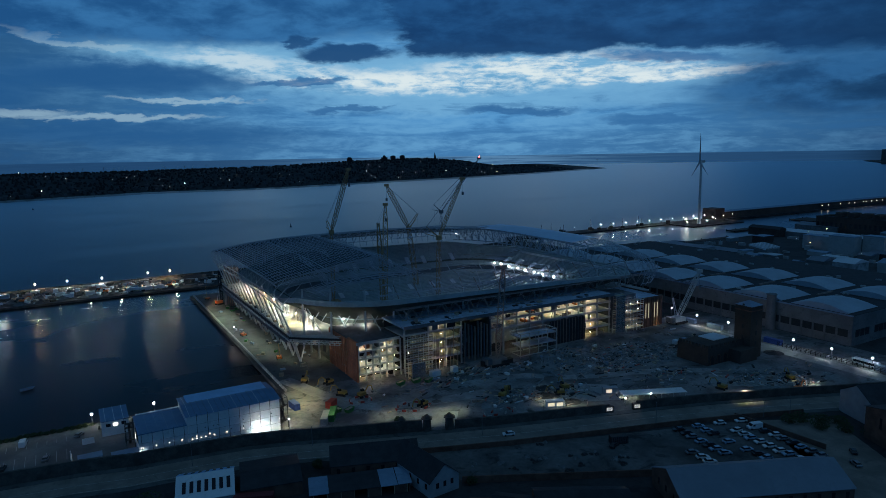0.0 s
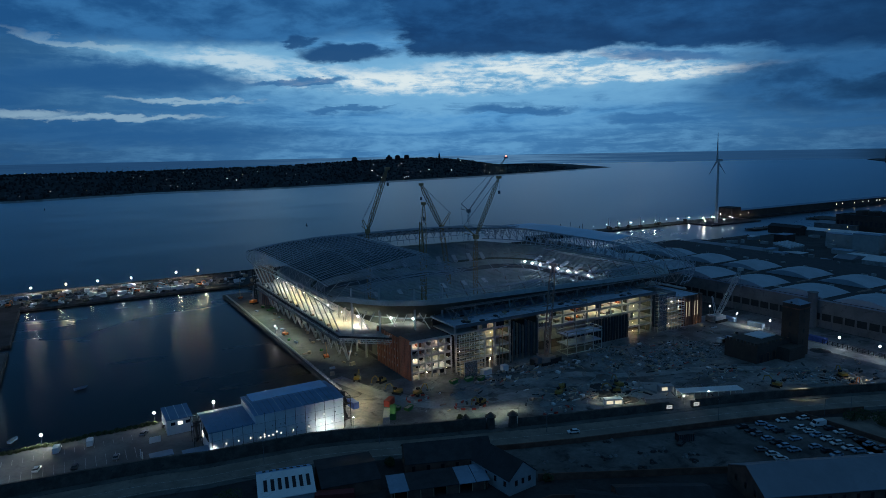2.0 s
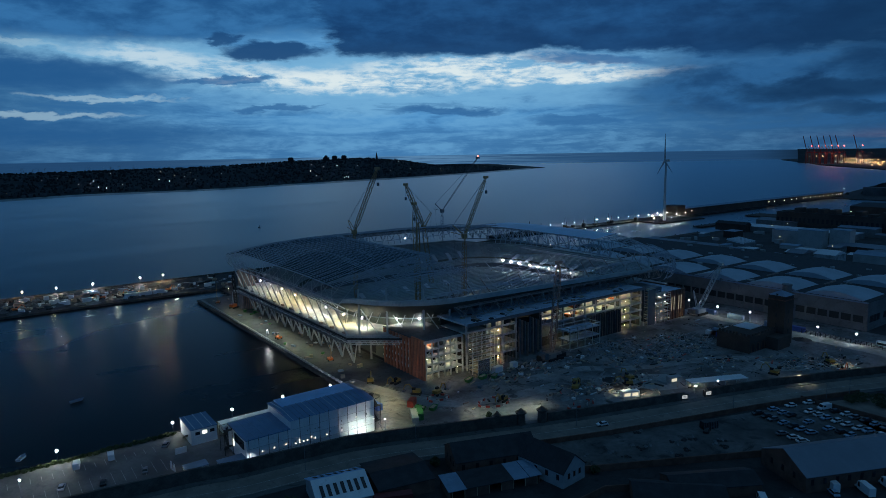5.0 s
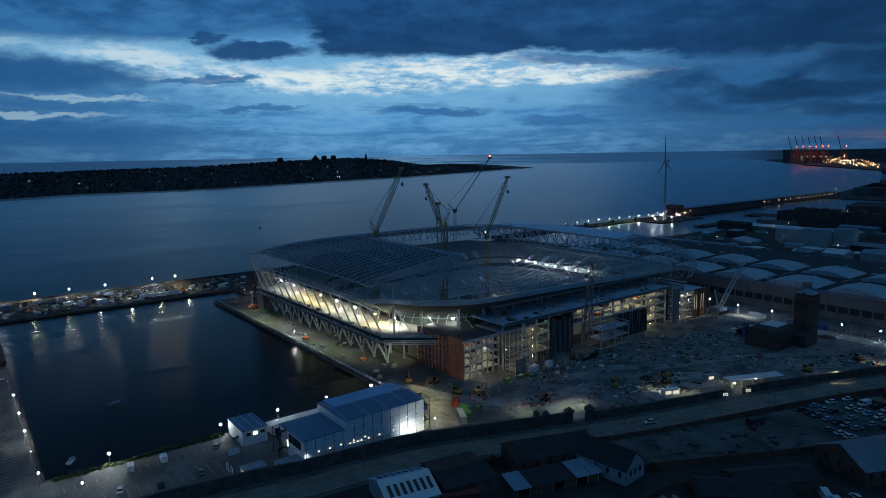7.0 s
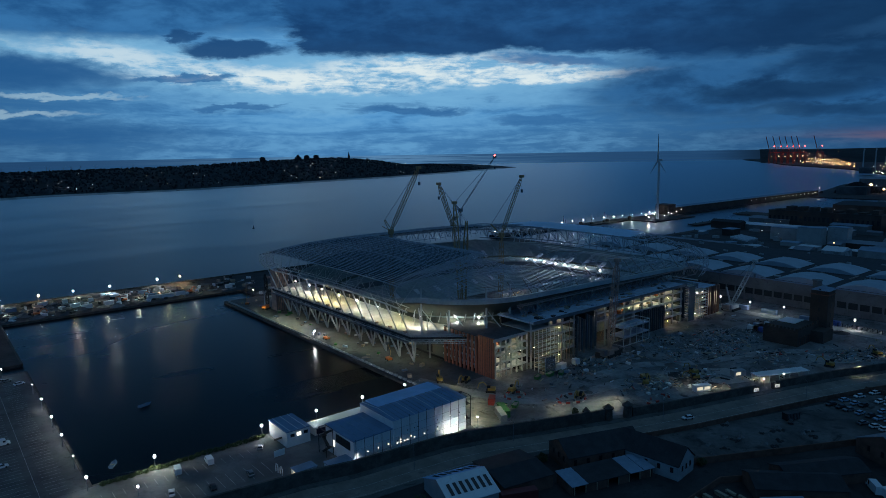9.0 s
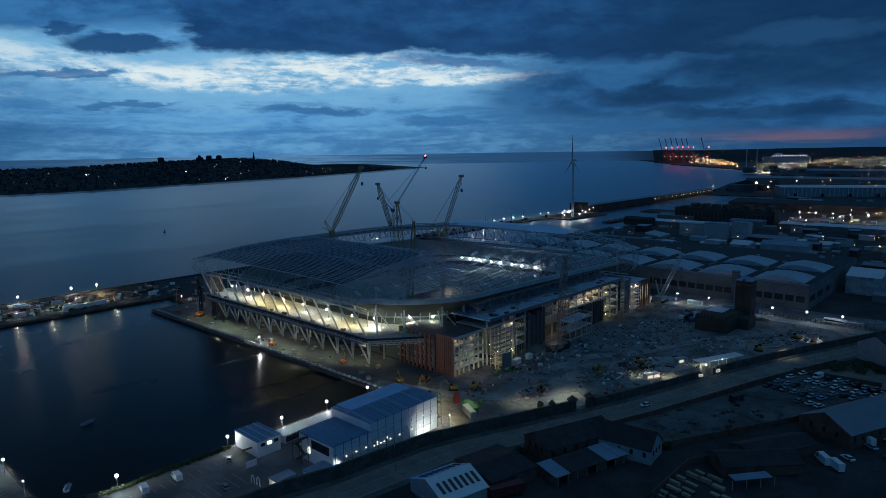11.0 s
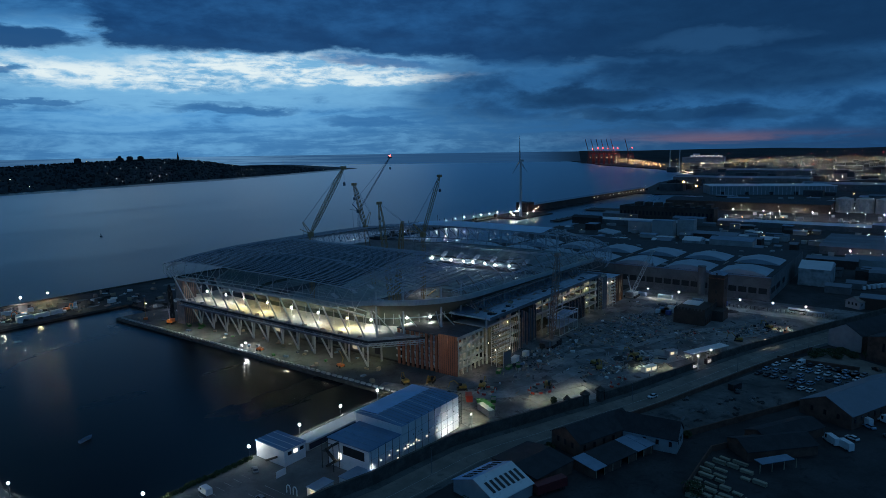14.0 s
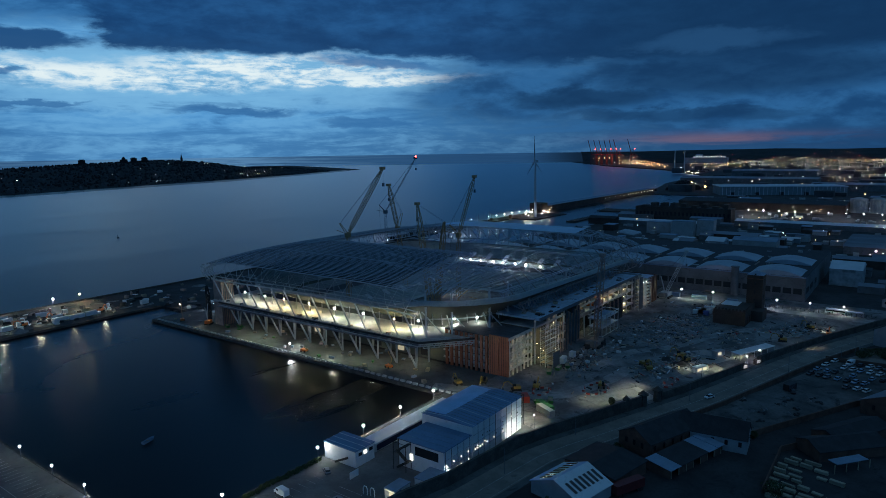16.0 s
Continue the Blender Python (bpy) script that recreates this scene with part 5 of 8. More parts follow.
# cranes over the stadium
def crane(base, foot, head, w=2.4, paint="cranepaint", bar=0.22, strut=None, mast_w=2.4):
    """A crawler crane. foot: where the boom or jib is hinged, on a mast if it is high; strut: the head of its back frame."""
    t = thing("crawler_crane", "tall lattice-boom crawler crane at the stadium", "crane", "stadium cranes", base)
    part("carbody", boxes((base[0] - 4, base[0] + 4, base[1] - 3, base[1] + 3, base[2], base[2] + 3.5)), paint, t)
    part("boom", lattice(foot, head, w, 22, bar), paint, t)
    f, h = Vector(foot), Vector(head)
    back = Vector(strut) if strut else Vector((f.x - (h.x - f.x) * 0.25, f.y - (h.y - f.y) * 0.25, f.z + 12))
    side = (h - f).cross(Vector((0, 0, 1))).normalized() * w * 0.6
    for k in (-1, 1):
        part("gantry", path([f + side * k, back + side * k * 0.4], 0.24), paint, t)
        part("cable", path([back + side * k * 0.3, h + side * k * 0.3], 0.07, 3), "darksteel", t)
    part("head_sheave", boxes((h.x - 1.2, h.x + 1.2, h.y - 1.2, h.y + 1.2, h.z - 0.6, h.z + 1.0)), paint, t)
    if foot[2] > 5:
        part("mast", lattice((base[0], base[1], base[2] + 3), foot, mast_w, 14, bar * 0.95), paint, t)
        part("hinge_frame", boxes((f.x - 1.3, f.x + 1.3, f.y - 1.3, f.y + 1.3, f.z - 1.6, f.z + 1.2)), paint, t)
        part("cable", path([back, (base[0] - 2, base[1] + 3, base[2] + 3)], 0.07, 3), "darksteel", t)
        part("second_strut", path([f, back + Vector((0.6, 3.4, -4.4))], 0.22), paint, t)
    part("counterweight", boxes((base[0] - 6.5, base[0] - 4, base[1] - 2.4, base[1] + 2.4, base[2] + 1.2, base[2] + 4)), "darksteel", t)
    for s in (-1, 1):
        part("track", boxes((base[0] - 4.5, base[0] + 4.5, base[1] + s * 3.4 - 0.6, base[1] + s * 3.4 + 0.6, base[2], base[2] + 1.3)), "tyre", t)
    tip = h + (h - f).normalized() * 0.5
    part("hook_line", path([tip, tip - Vector((0, 0, 8.5))], 0.06, 3), "darksteel", t)
    part("hook_block", boxes((tip.x - 0.5, tip.x + 0.5, tip.y - 0.5, tip.y + 0.5, tip.z - 10.5, tip.z - 8.5)), "darksteel", t)
    return t


crane((144, 393, 2), (143.8, 391.8, 50.3), (145.9, 364.5, 89.6), 1.9, bar=0.19, strut=(143.0, 397.2, 56.9), mast_w=2.0)
crane((209, 401, 0), (205.0, 404.6, 47.2), (183.7, 393.2, 77.7), 2.2, bar=0.2, strut=(214.2, 408.2, 56.4), mast_w=2.8)
crane((196, 348, 0), (197.0, 348.0, 47.0), (213.8, 347.1, 82.4), 1.7, bar=0.17, strut=(189.0, 349.0, 54.0), mast_w=2.0)
derrick = crane((152, 333, 0), (153.5, 336, 2.5), (164.7, 354.8, 68.4), 2.6, strut=(143.9, 320.0, 61.7))
part("derrick_mast", lattice((151.5, 332.5, 2.5), (143.9, 320.0, 61.7), 2.2, 16, 0.2), "cranepaint", derrick, "lattice mast leaning back from the boom")
thin = crane((270, 473, 0), (270.5, 473.1, 50.0), (305.0, 467.9, 93.0), 0.9, "darksteel", 0.08, strut=(264.0, 474.0, 56.0), mast_w=1.8)
part("tip_lamp", ball(bmesh.new(), (305.2, 467.9, 94.6), 0.8), "redlamp", thin, "red warning lamp")
crane((297, 250, 0), (297, 250, 2), (299.4, 237.8, 31.5), 2.0, "steel")
crane((168, 244, 0), (168, 243.5, 2.5), (170.6, 242, 46.4), 2.4, "rust")

# far shore
bm = bmesh.new()
rows = []
rng = random.Random(4)
SHORE = [(-3500, 1500), (-1500, 1750), (-131, 1921), (191, 2066), (539, 2032), (1058, 2185), (1501, 2294), (1830, 2420), (2657, 2778)]
for i in range(61):
    f = i / 60
    x = -3400 + 6080 * f
    y = float(np.interp(x, [p[0] for p in SHORE], [p[1] for p in SHORE]))
    hill = float(np.interp(x, (-3400, -300, 300, 800, 1300, 1600, 1900, 2700), [46, 46, 48, 64, 72, 50, 14, 3]))
    col = []
    for d, zf in ((0, 0.0), (60, 0.03), (260, 0.25), (600, 0.75), (900, 1.0), (1300, 0.9), (1700, 0.2)):
        col.append(bm.verts.new((x + d * 0.45, y + d, RIVER_Z - 0.5 + 2.5 * (d > 0) + hill * zf * (1 + 0.07 * (noise.noise((x / 170, d / 150, 1)))))))
    rows.append(col)
for a, b in zip(rows, rows[1:]):
    for i in range(6):
        bm.faces.new((a[i], b[i], b[i + 1], a[i + 1]))
structure("backdrop_far_shore", bm, "farland", "dark wooded far shore with scattered houses", "far shore")

# ---- houses, yards and street things near the road ----
def gable_house(name, label, category, x0, x1, y0, y1, eave, ridge, along, wall, roof, at_turn=0.0, windows=True):
    """A plain house with a pitched roof. along: the ridge's direction, 'x' or 'y', in the house's own turn."""
    cx, cy = (x0 + x1) / 2, (y0 + y1) / 2
    t = thing(name, label, category, "", (cx, cy, 0), at_turn)
    a, b = (x1 - x0) / 2, (y1 - y0) / 2
    if along == "y":
        gab = [(-a, 0), (a, 0), (a, eave), (0, ridge), (-a, eave)]
        pt = lambda u, z, s: (u, s * b, z)
        slope = [((-a - 0.4, eave - 0.2), (0, ridge + 0.15)), ((a + 0.4, eave - 0.2), (0, ridge + 0.15))]
        end = b + 0.3
    else:
        gab = [(-b, 0), (b, 0), (b, eave), (0, ridge), (-b, eave)]
        pt = lambda u, z, s: (s * a, u, z)
        slope = [((-b - 0.4, eave - 0.2), (0, ridge + 0.15)), ((b + 0.4, eave - 0.2), (0, ridge + 0.15))]
        end = a + 0.3
    bm = bmesh.new()
    f = [bm.verts.new(pt(u, z, -1)) for u, z in gab]
    r = [bm.verts.new(pt(u, z, 1)) for u, z in gab]
    bm.faces.new(f)
    bm.faces.new(r[::-1])
    for i in range(5):
        bm.faces.new((f[i], f[(i + 1) % 5], r[(i + 1) % 5], r[i]))
    bmesh.ops.recalc_face_normals(bm, faces=bm.faces)
    local("wall", bm, wall, t)
    for (u0, z0), (u1, z1) in slope:
        bm = bmesh.new()
        if along == "y":
            c = [(u0, -end, z0), (u0, end, z0), (u1, end, z1), (u1, -end, z1)]
        else:
            c = [(-end, u0, z0), (end, u0, z0), (end, u1, z1), (-end, u1, z1)]
        quads(bm, c + [(x, y, z + 0.18) for x, y, z in c], [(0, 1, 2, 3), (7, 6, 5, 4), (0, 4, 5, 1), (1, 5, 6, 2), (2, 6, 7, 3), (3, 7, 4, 0)])
        local("roof", bm, roof, t)
    if windows:
        n = max(2, int(2 * (b if along == "y" else a) / 4))
        for k in range(n):
            s = -1 + 2 * (k + 0.5) / n
            for side in (-1, 1):
                w = (side * a, s * b) if along == "y" else (s * a, side * b)
                bm = box(bmesh.new(), -0.06 if along == "y" else -0.5, 0.06 if along == "y" else 0.5, -0.5 if along == "y" else -0.06, 0.5 if along == "y" else 0.06, eave * 0.45, eave * 0.8)
                ob = local("window", bm, "glass", t)
                ob.location = (w[0], w[1], 0)
        for k in (-1, 0, 1):
            for s in (-1, 1):
                bm = box(bmesh.new(), -0.5 if along == "y" else -0.06, 0.5 if along == "y" else 0.06, -0.06 if along == "y" else -0.5, 0.06 if along == "y" else 0.5, eave * 0.5, eave * 0.85)
                ob = local("window", bm, "glass", t)
                ob.location = (k * a * 0.5, s * b, 0) if along == "y" else (s * a, k * b * 0.5, 0)
    return t


RT = -24.0
gable_house("gabled_house", "pale rendered gabled house with a slate roof", "house", 82.3, 92.7, 155.5, 176.5, 4.7, 9.0, "y", "render", "slate", 6.0)
gable_house("brick_store", "dark brick store with a slate roof beside the road", "building", 64, 91, 174.5, 187.5, 5.0, 8.4, "x", "brick", "slate", RT + 4)
t = thing("low_shed", "long low yard shed with dark felt and pale sheet roof panels", "shed", "", (68, 170, 0), -17)
local("back_wall", boxes((-14, 14, 4.0, 4.3, 0, 3.3)), "brick", t)
local("end_wall", boxes((-14.3, -14.0, -4.2, 4.3, 0, 3.1)), "brick", t)
local("end_wall", boxes((14.0, 14.3, -4.2, 4.3, 0, 3.1)), "brick", t)
for k, (u0, u1, m) in enumerate(((-14.8, -9.2, "bluegrey"), (-9.1, 5.6, "slate"), (5.7, 10.6, "bluegrey"), (10.8, 14.8, "bluegrey"))):
    bm = bmesh.new()
    lift = 0.06 * (k % 2)
    quads(bm, [(u0, -4.8, 2.9 + lift), (u1, -4.8, 2.9 + lift), (u1, 4.6, 3.6 + lift), (u0, 4.6, 3.6 + lift), (u0, -4.8, 3.05 + lift), (u1, -4.8, 3.05 + lift), (u1, 4.6, 3.75 + lift), (u0, 4.6, 3.75 + lift)], [(3, 2, 1, 0), (4, 5, 6, 7), (0, 1, 5, 4), (1, 2, 6, 5), (2, 3, 7, 6), (3, 0, 4, 7)])
    local("roof_panel", bm, m, t, "pale blue sheet panel" if m == "bluegrey" else "dark felt panel")
for k in range(8):
    local("post", boxes((-13.6 + 3.85 * k, -13.4 + 3.85 * k, -4.2, -4.0, 0, 2.95)), "timber", t)
    if k in (1, 2, 4, 6):
        local("boarding", boxes((-13.4 + 3.85 * k, -9.75 + 3.85 * k, -4.1, -4.0, 0, 2.8)), "brick", t)
gable_house("flat_store", "dark low store with a felt roof", "building", 38, 55, 179, 197, 4.2, 5.0, "x", "brick", "slate", -12, False)
t = thing("small_canopy", "pale flat canopy roof beside a dark store", "shed", "", (46, 195, 0), -14)
local("roof", boxes((-3.4, 3.4, -2.6, 2.6, 3.4, 3.6)), "bluegrey", t)
local("back_wall", boxes((-3.4, 3.4, 2.3, 2.5, 0, 3.4)), "brick", t)
# white workshop with rooflights
t = thing("rooflight_workshop", "white metal-roofed workshop with rows of dark rooflights", "workshop", "", (28.5, 191, 0), -12)
local("wall", boxes((-7.6, 7.6, -8.6, 8.6, 0, 3.8)), "render", t)
for s in (-1, 1):
    bm = bmesh.new()
    quads(bm, [(-8, s * 9, 3.6), (8, s * 9, 3.6), (8, 0, 7.2), (-8, 0, 7.2), (-8, s * 9, 3.8), (8, s * 9, 3.8), (8, 0, 7.4), (-8, 0, 7.4)], [(0, 1, 2, 3), (7, 6, 5, 4), (0, 4, 5, 1), (1, 5, 6, 2), (3, 7, 4, 0)])
    roof = local("roof", bm, "brightroof" if s > 0 else "white", t)
    for k in range(7):
        x = -6.2 + 2.0 * k
        bm = bmesh.new()
        y0, y1 = 2.6, 6.4
        z0, z1 = 7.4 - y0 * 0.4 + 0.04, 7.4 - y1 * 0.4 + 0.04
        quads(bm, [(x, s * y0, z0), (x + 1.0, s * y0, z0), (x + 1.0, s * y1, z1), (x, s * y1, z1), (x, s * y0, z0 + 0.1), (x + 1.0, s * y0, z0 + 0.1), (x + 1.0, s * y1, z1 + 0.1), (x, s * y1, z1 + 0.1)],
              [(4, 5, 6, 7), (0, 1, 5, 4), (1, 2, 6, 5), (2, 3, 7, 6), (3, 0, 4, 7)])
        local("rooflight", bm, "glass", roof)
for s in (-1, 1):
    bm = bmesh.new()
    a, b = sorted((s * 7.4, s * 7.6))
    quads(bm, [(a, -8.6, 3.8), (a, 8.6, 3.8), (a, 0, 7.2), (b, -8.6, 3.8), (b, 8.6, 3.8), (b, 0, 7.2)], [(0, 2, 1), (3, 4, 5), (0, 1, 4, 3), (1, 2, 5, 4), (2, 0, 3, 5)])
    local("gable", bm, "render", t)
t = thing("red_trailer", "dark red covered trailer beside the workshop", "trailer", "", (39, 178, 0), RT)
local("body", boxes((-5.5, 5.5, -1.4, 1.4, 0.9, 3.6)), "darkred", t)
for k in (-4, -2.8, 3, 4.2):
    for s in (-1, 1):
        local("wheel", tube(bmesh.new(), (k, s * 1.1, 0.5), (k, s * 1.45, 0.5), 0.5, 10), "tyre", t)
# big slate-roofed warehouse and long dark sheds
gable_house("old_warehouse", "old brick warehouse with a broad blue-grey roof", "warehouse", 138, 188, 100, 119, 5.0, 9.2, "x", "brick", "slateblue", RT)
gable_house("timber_shed", "long dark roofed timber-yard shed", "shed", 91, 116, 125, 136, 3.4, 5.2, "x", "brick", "slate", RT - 20, False)
t = thing("sheet_awning", "pale sheet awning along a dark shed", "shed", "", (91, 127.6, 0), RT - 14)
local("roof", boxes((-6, 6, -1.8, 1.8, 2.9, 3.1)), "bluegrey", t)
for k in range(4):
    local("post", boxes((-6.8 + 4.5 * k, -6.6 + 4.5 * k, -1.7, -1.5, 0, 2.9)), "timber", t)
gable_house("back_shed", "low dark shed in the yard", "shed", 104, 130, 124, 134, 3.4, 5.0, "x", "brick", "slate", RT - 6, False)
pale = gable_house("pale_end_house", "dark brick warehouse with a pale rendered gable end", "warehouse", 241, 275, 108, 124, 8.0, 12.5, "x", "brick", "slate", RT, False)
bm = bmesh.new()
quads(bm, [(-17.1, -8, 0), (-17.1, 8, 0), (-17.1, 8, 8.0), (-17.1, 0, 12.4), (-17.1, -8, 8.0), (-17.0, -8, 0), (-17.0, 8, 0), (-17.0, 8, 8.0), (-17.0, 0, 12.4), (-17.0, -8, 8.0)], [(0, 4, 3, 2, 1), (5, 6, 7, 8, 9), (0, 1, 6, 5), (1, 2, 7, 6), (2, 3, 8, 7), (3, 4, 9, 8), (4, 0, 5, 9)])
local("gable_render", bm, "render", pale)
gable_house("dark_corner_building", "tall unlit brick building on the corner", "building", 222, 262, 78, 106, 11.0, 14.0, "x", "brick", "slate", RT, True)
# yard walls
structure("wall_yard_street", strip(WALL[9:17], 17.0, 17.4, 0, 1.8), "brick", "low dark brick wall along the street", "wall")
structure("wall_carpark", strip([(207, 146.5), (209, 114)], -0.2, 0.2, 0, 1.8), "brick", "low dark brick wall round the car park", "wall")
structure("wall_yard_cross", strip([(96, 158), (150, 130), (158, 122)], -0.2, 0.2, 0, 2.2), "brick", "low dark brick yard wall", "wall")
structure("wall_timber_yard", strip([(60, 146), (92, 146.5), (104, 139)], -0.2, 0.2, 0, 2.0), "brick", "low dark brick wall of the timber yard", "wall")
bm = bmesh.new()
quads(bm, [(96, 160, 0.03), (152, 131, 0.03), (205, 112, 0.03), (206, 143, 0.03), (150, 162, 0.03), (122, 174, 0.03), (96, 184, 0.03)], [(0, 1, 2, 3, 4, 5, 6)])
structure("ground_vacant_lot", bm, "lot", "patchy vacant lot of dust and rubble", "ground")
bm = bmesh.new()
quads(bm, [(212, 140, 0.03), (236, 128, 0.03), (180, 40, 0.03), (160, 50, 0.03)], [(0, 1, 2, 3)])
structure("road_side", bm, "asphalt", "narrow side street", "road")
# timber stacks in the yard: long packs end to end, in rows
rng = random.Random(21)
for x0, y0, length in ((59.3, 145.0, 6), (63.5, 145.2, 10), (66.8, 145.3, 13), (70.6, 146.5, 14), (74.2, 145.5, 8), (77.4, 146.3, 10), (81.0, 145.5, 5), (85.4, 144.2, 11), (89.3, 143.0, 6), (79.0, 134.5, 6), (66.0, 130.8, 6)):
    y = 0.0
    while y < length - 1.5:
        l, w, h = rng.uniform(2.6, 4.8), rng.uniform(0.45, 0.75), rng.randrange(2, 5)
        s = thing("timber_stack", "stack of pale sawn planks on bearers", "timber stack", "yard timber", (x0 - 0.21 * (y + l / 2) + rng.uniform(-0.3, 0.3), y0 - y - l / 2, 0), 78 + rng.uniform(-3, 3))
        for u in (-0.35, 0.35):
            local("bearer", boxes((u * l - 0.1, u * l + 0.1, -w, w, 0, 0.1)), "timber", s)
        for i in range(h):
            local("plank_layer", boxes((-l / 2 + rng.uniform(0, 0.3), l / 2, -w + rng.uniform(0, 0.12), w, 0.1 + 0.28 * i, 0.36 + 0.28 * i)), "timber", s)
        y += l + rng.uniform(0.2, 0.8)


# vehicles
def build_car(mat, label):
    t = thing("car", label, "car", "parked cars", (0, 0, -50))
    bm = bmesh.new()
    prof = [(-2.1, 0.35), (2.1, 0.35), (2.15, 0.75), (1.2, 0.92), (-1.9, 0.98), (-2.15, 0.8)]
    a = [bm.verts.new((x, -0.86, z)) for x, z in prof]
    b = [bm.verts.new((x, 0.86, z)) for x, z in prof]
    bm.faces.new(a)
    bm.faces.new(b[::-1])
    for i in range(6):
        bm.faces.new((a[(i + 1) % 6], a[i], b[i], b[(i + 1) % 6]))
    local("body", bm, mat, t)
    bm = bmesh.new()
    quads(bm, [(-1.8, -0.78, 0.95), (1.15, -0.78, 0.9), (0.45, -0.62, 1.4), (-1.3, -0.62, 1.42), (-1.8, 0.78, 0.95), (1.15, 0.78, 0.9), (0.45, 0.62, 1.4), (-1.3, 0.62, 1.42)],
          [(0, 1, 2, 3), (7, 6, 5, 4), (1, 5, 6, 2), (0, 3, 7, 4)])
    local("glazing", bm, "glass", t)
    local("roof", boxes((-1.3, 0.45, -0.63, 0.63, 1.4, 1.46)), mat, t)
    for x in (-1.35, 1.35):
        for s in (-1, 1):
            local("wheel", tube(bmesh.new(), (x, s * 0.66, 0.32), (x, s * 0.88, 0.32), 0.32, 10), "tyre", t)
    return t


def build_van(mat, label, h=2.3, l=2.6):
    t = thing("van", label, "van", "parked vans", (0, 0, -50))
    bm = bmesh.new()
    prof = [(-l, 0.4), (l, 0.4), (l + 0.05, 1.0), (l - 0.7, 1.25), (l - 1.3, h - 0.1), (l - 1.6, h), (-l, h)]
    a = [bm.verts.new((x, -0.98, z)) for x, z in prof]
    b = [bm.verts.new((x, 0.98, z)) for x, z in prof]
    bm.faces.new(a)
    bm.faces.new(b[::-1])
    for i in range(7):
        bm.faces.new((a[(i + 1) % 7], a[i], b[i], b[(i + 1) % 7]))
    local("body", bm, mat, t)
    bm = bmesh.new()
    quads(bm, [(l - 0.68, -0.85, 1.3), (l - 0.68, 0.85, 1.3), (l - 1.22, 0.85, h - 0.2), (l - 1.22, -0.85, h - 0.2)], [(0, 1, 2, 3)])
    local("windscreen", bm, "glass", t)
    for s in (-1, 1):
        local("side_window", boxes((l - 2.2, l - 1.35, s * 0.985 - 0.01, s * 0.985 + 0.01, 1.3, h - 0.35)), "glass", t)
    for x in (-l + 0.8, l - 0.8):
        for s in (-1, 1):
            local("wheel", tube(bmesh.new(), (x, s * 0.75, 0.36), (x, s * 1.0, 0.36), 0.36, 10), "tyre", t)
    return t


CARS = [build_car("carwhite", "white hatchback parked on open ground"), build_car("cargrey", "grey metallic saloon parked on open ground"), build_car("cardark", "dark saloon parked on open ground"), build_car("carblue", "pale blue hatchback parked on open ground")]
VAN = build_van("carwhite", "white panel van parked on open ground")
CARAVAN = build_van("carwhite", "white motorhome parked in a yard", 2.9, 3.2)


def park(model, x, y, a):
    copy_thing(model, pose(x, y, 0.06, 0, 0, a))


# the car park, row by row
for r in range(5):
    for k in range(10):
        f = k / 9
        x, y = 205 - 8.4 * r - 2.2 * f, 143 + 2.2 * r - 31 * f
        if rng.random() < (0.97, 0.9, 0.8, 0.6, 0.4)[r]:
            m = rng.choice(CARS + [CARS[0], CARS[3], CARS[2]])
            if r == 0 and k == 2:
                m = VAN
            park(m, x + rng.uniform(-0.5, 0.5), y + rng.uniform(-0.4, 0.4), 160 + rng.uniform(-8, 8) + (180 if rng.random() < 0.5 else 0))
for x, y, a, m in ((127.5, 178, 156, CARS[0]), (-13, 232.6, 100, CARS[0]), (-30, 260.2, 80, VAN), (-20, 260.2, 84, VAN), (-35.6, 247.5, 75, CARS[0]), (-71, 321, 5, VAN), (-73, 301, 8, CARS[0]), (-62, 398, 20, CARS[1]), (-58, 390, 15, CARS[0]), (-66, 401, 30, VAN), (-25, 243, 80, CARS[2]), (-13, 243.5, 80, CARS[1]), (-3, 259, 60, CARS[1]),
                   (121, 115.5, 40, CARAVAN), (119, 111.5, 45, CARAVAN), (145, 108, 50, CARAVAN), (142, 106, 50, CARS[3]), (128, 110, 60, CARS[0]), (150, 101, 55, CARAVAN), (158, 98, 55, CARAVAN), (136, 100, 40, CARS[1]), (152, 152, 20, CARS[2]), (214, 108, 40, CARS[2]), (206, 103, 60, CARS[1])):
    park(m, x, y, a)
for m in CARS + [VAN, CARAVAN]:
    for o in list(m.children_recursive) + [m]:
        bpy.data.objects.remove(o)
# a dark skip-like container on the vacant lot
t = thing("dark_container", "dark steel container on the vacant lot", "container", "", (155.5, 153.5, 0), -20)
local("body", boxes((-3, 3, -1.3, 1.3, 0.15, 2.7)), "dark", t)
for k in range(9):
    local("rib", boxes((-2.9 + 0.7 * k, -2.75 + 0.7 * k, -1.38, -1.3, 0.2, 2.6)), "darksteel", t)
for k in range(30):
    x, y = rng.uniform(100, 150), rng.uniform(140, 168)
    if y > 184 - (x - 96) * 0.42 or y < 158 - (x - 96) * 0.5:
        continue
    s = thing("rubble_heap", "small heap of broken rubble on the lot", "rubble", "lot rubble", (x, y, 0))
    bm = bmesh.new()
    for i in range(5):
        px, py, r = rng.uniform(-1.2, 1.2), rng.uniform(-1.2, 1.2), rng.uniform(0.25, 0.7)
        tube(bm, (px, py, 0), (px + rng.uniform(-0.2, 0.2), py, r), r * 1.3, 6, r * 0.5)
    local("mound", bm, rng.choice(("soil", "dark", "lot")), s)


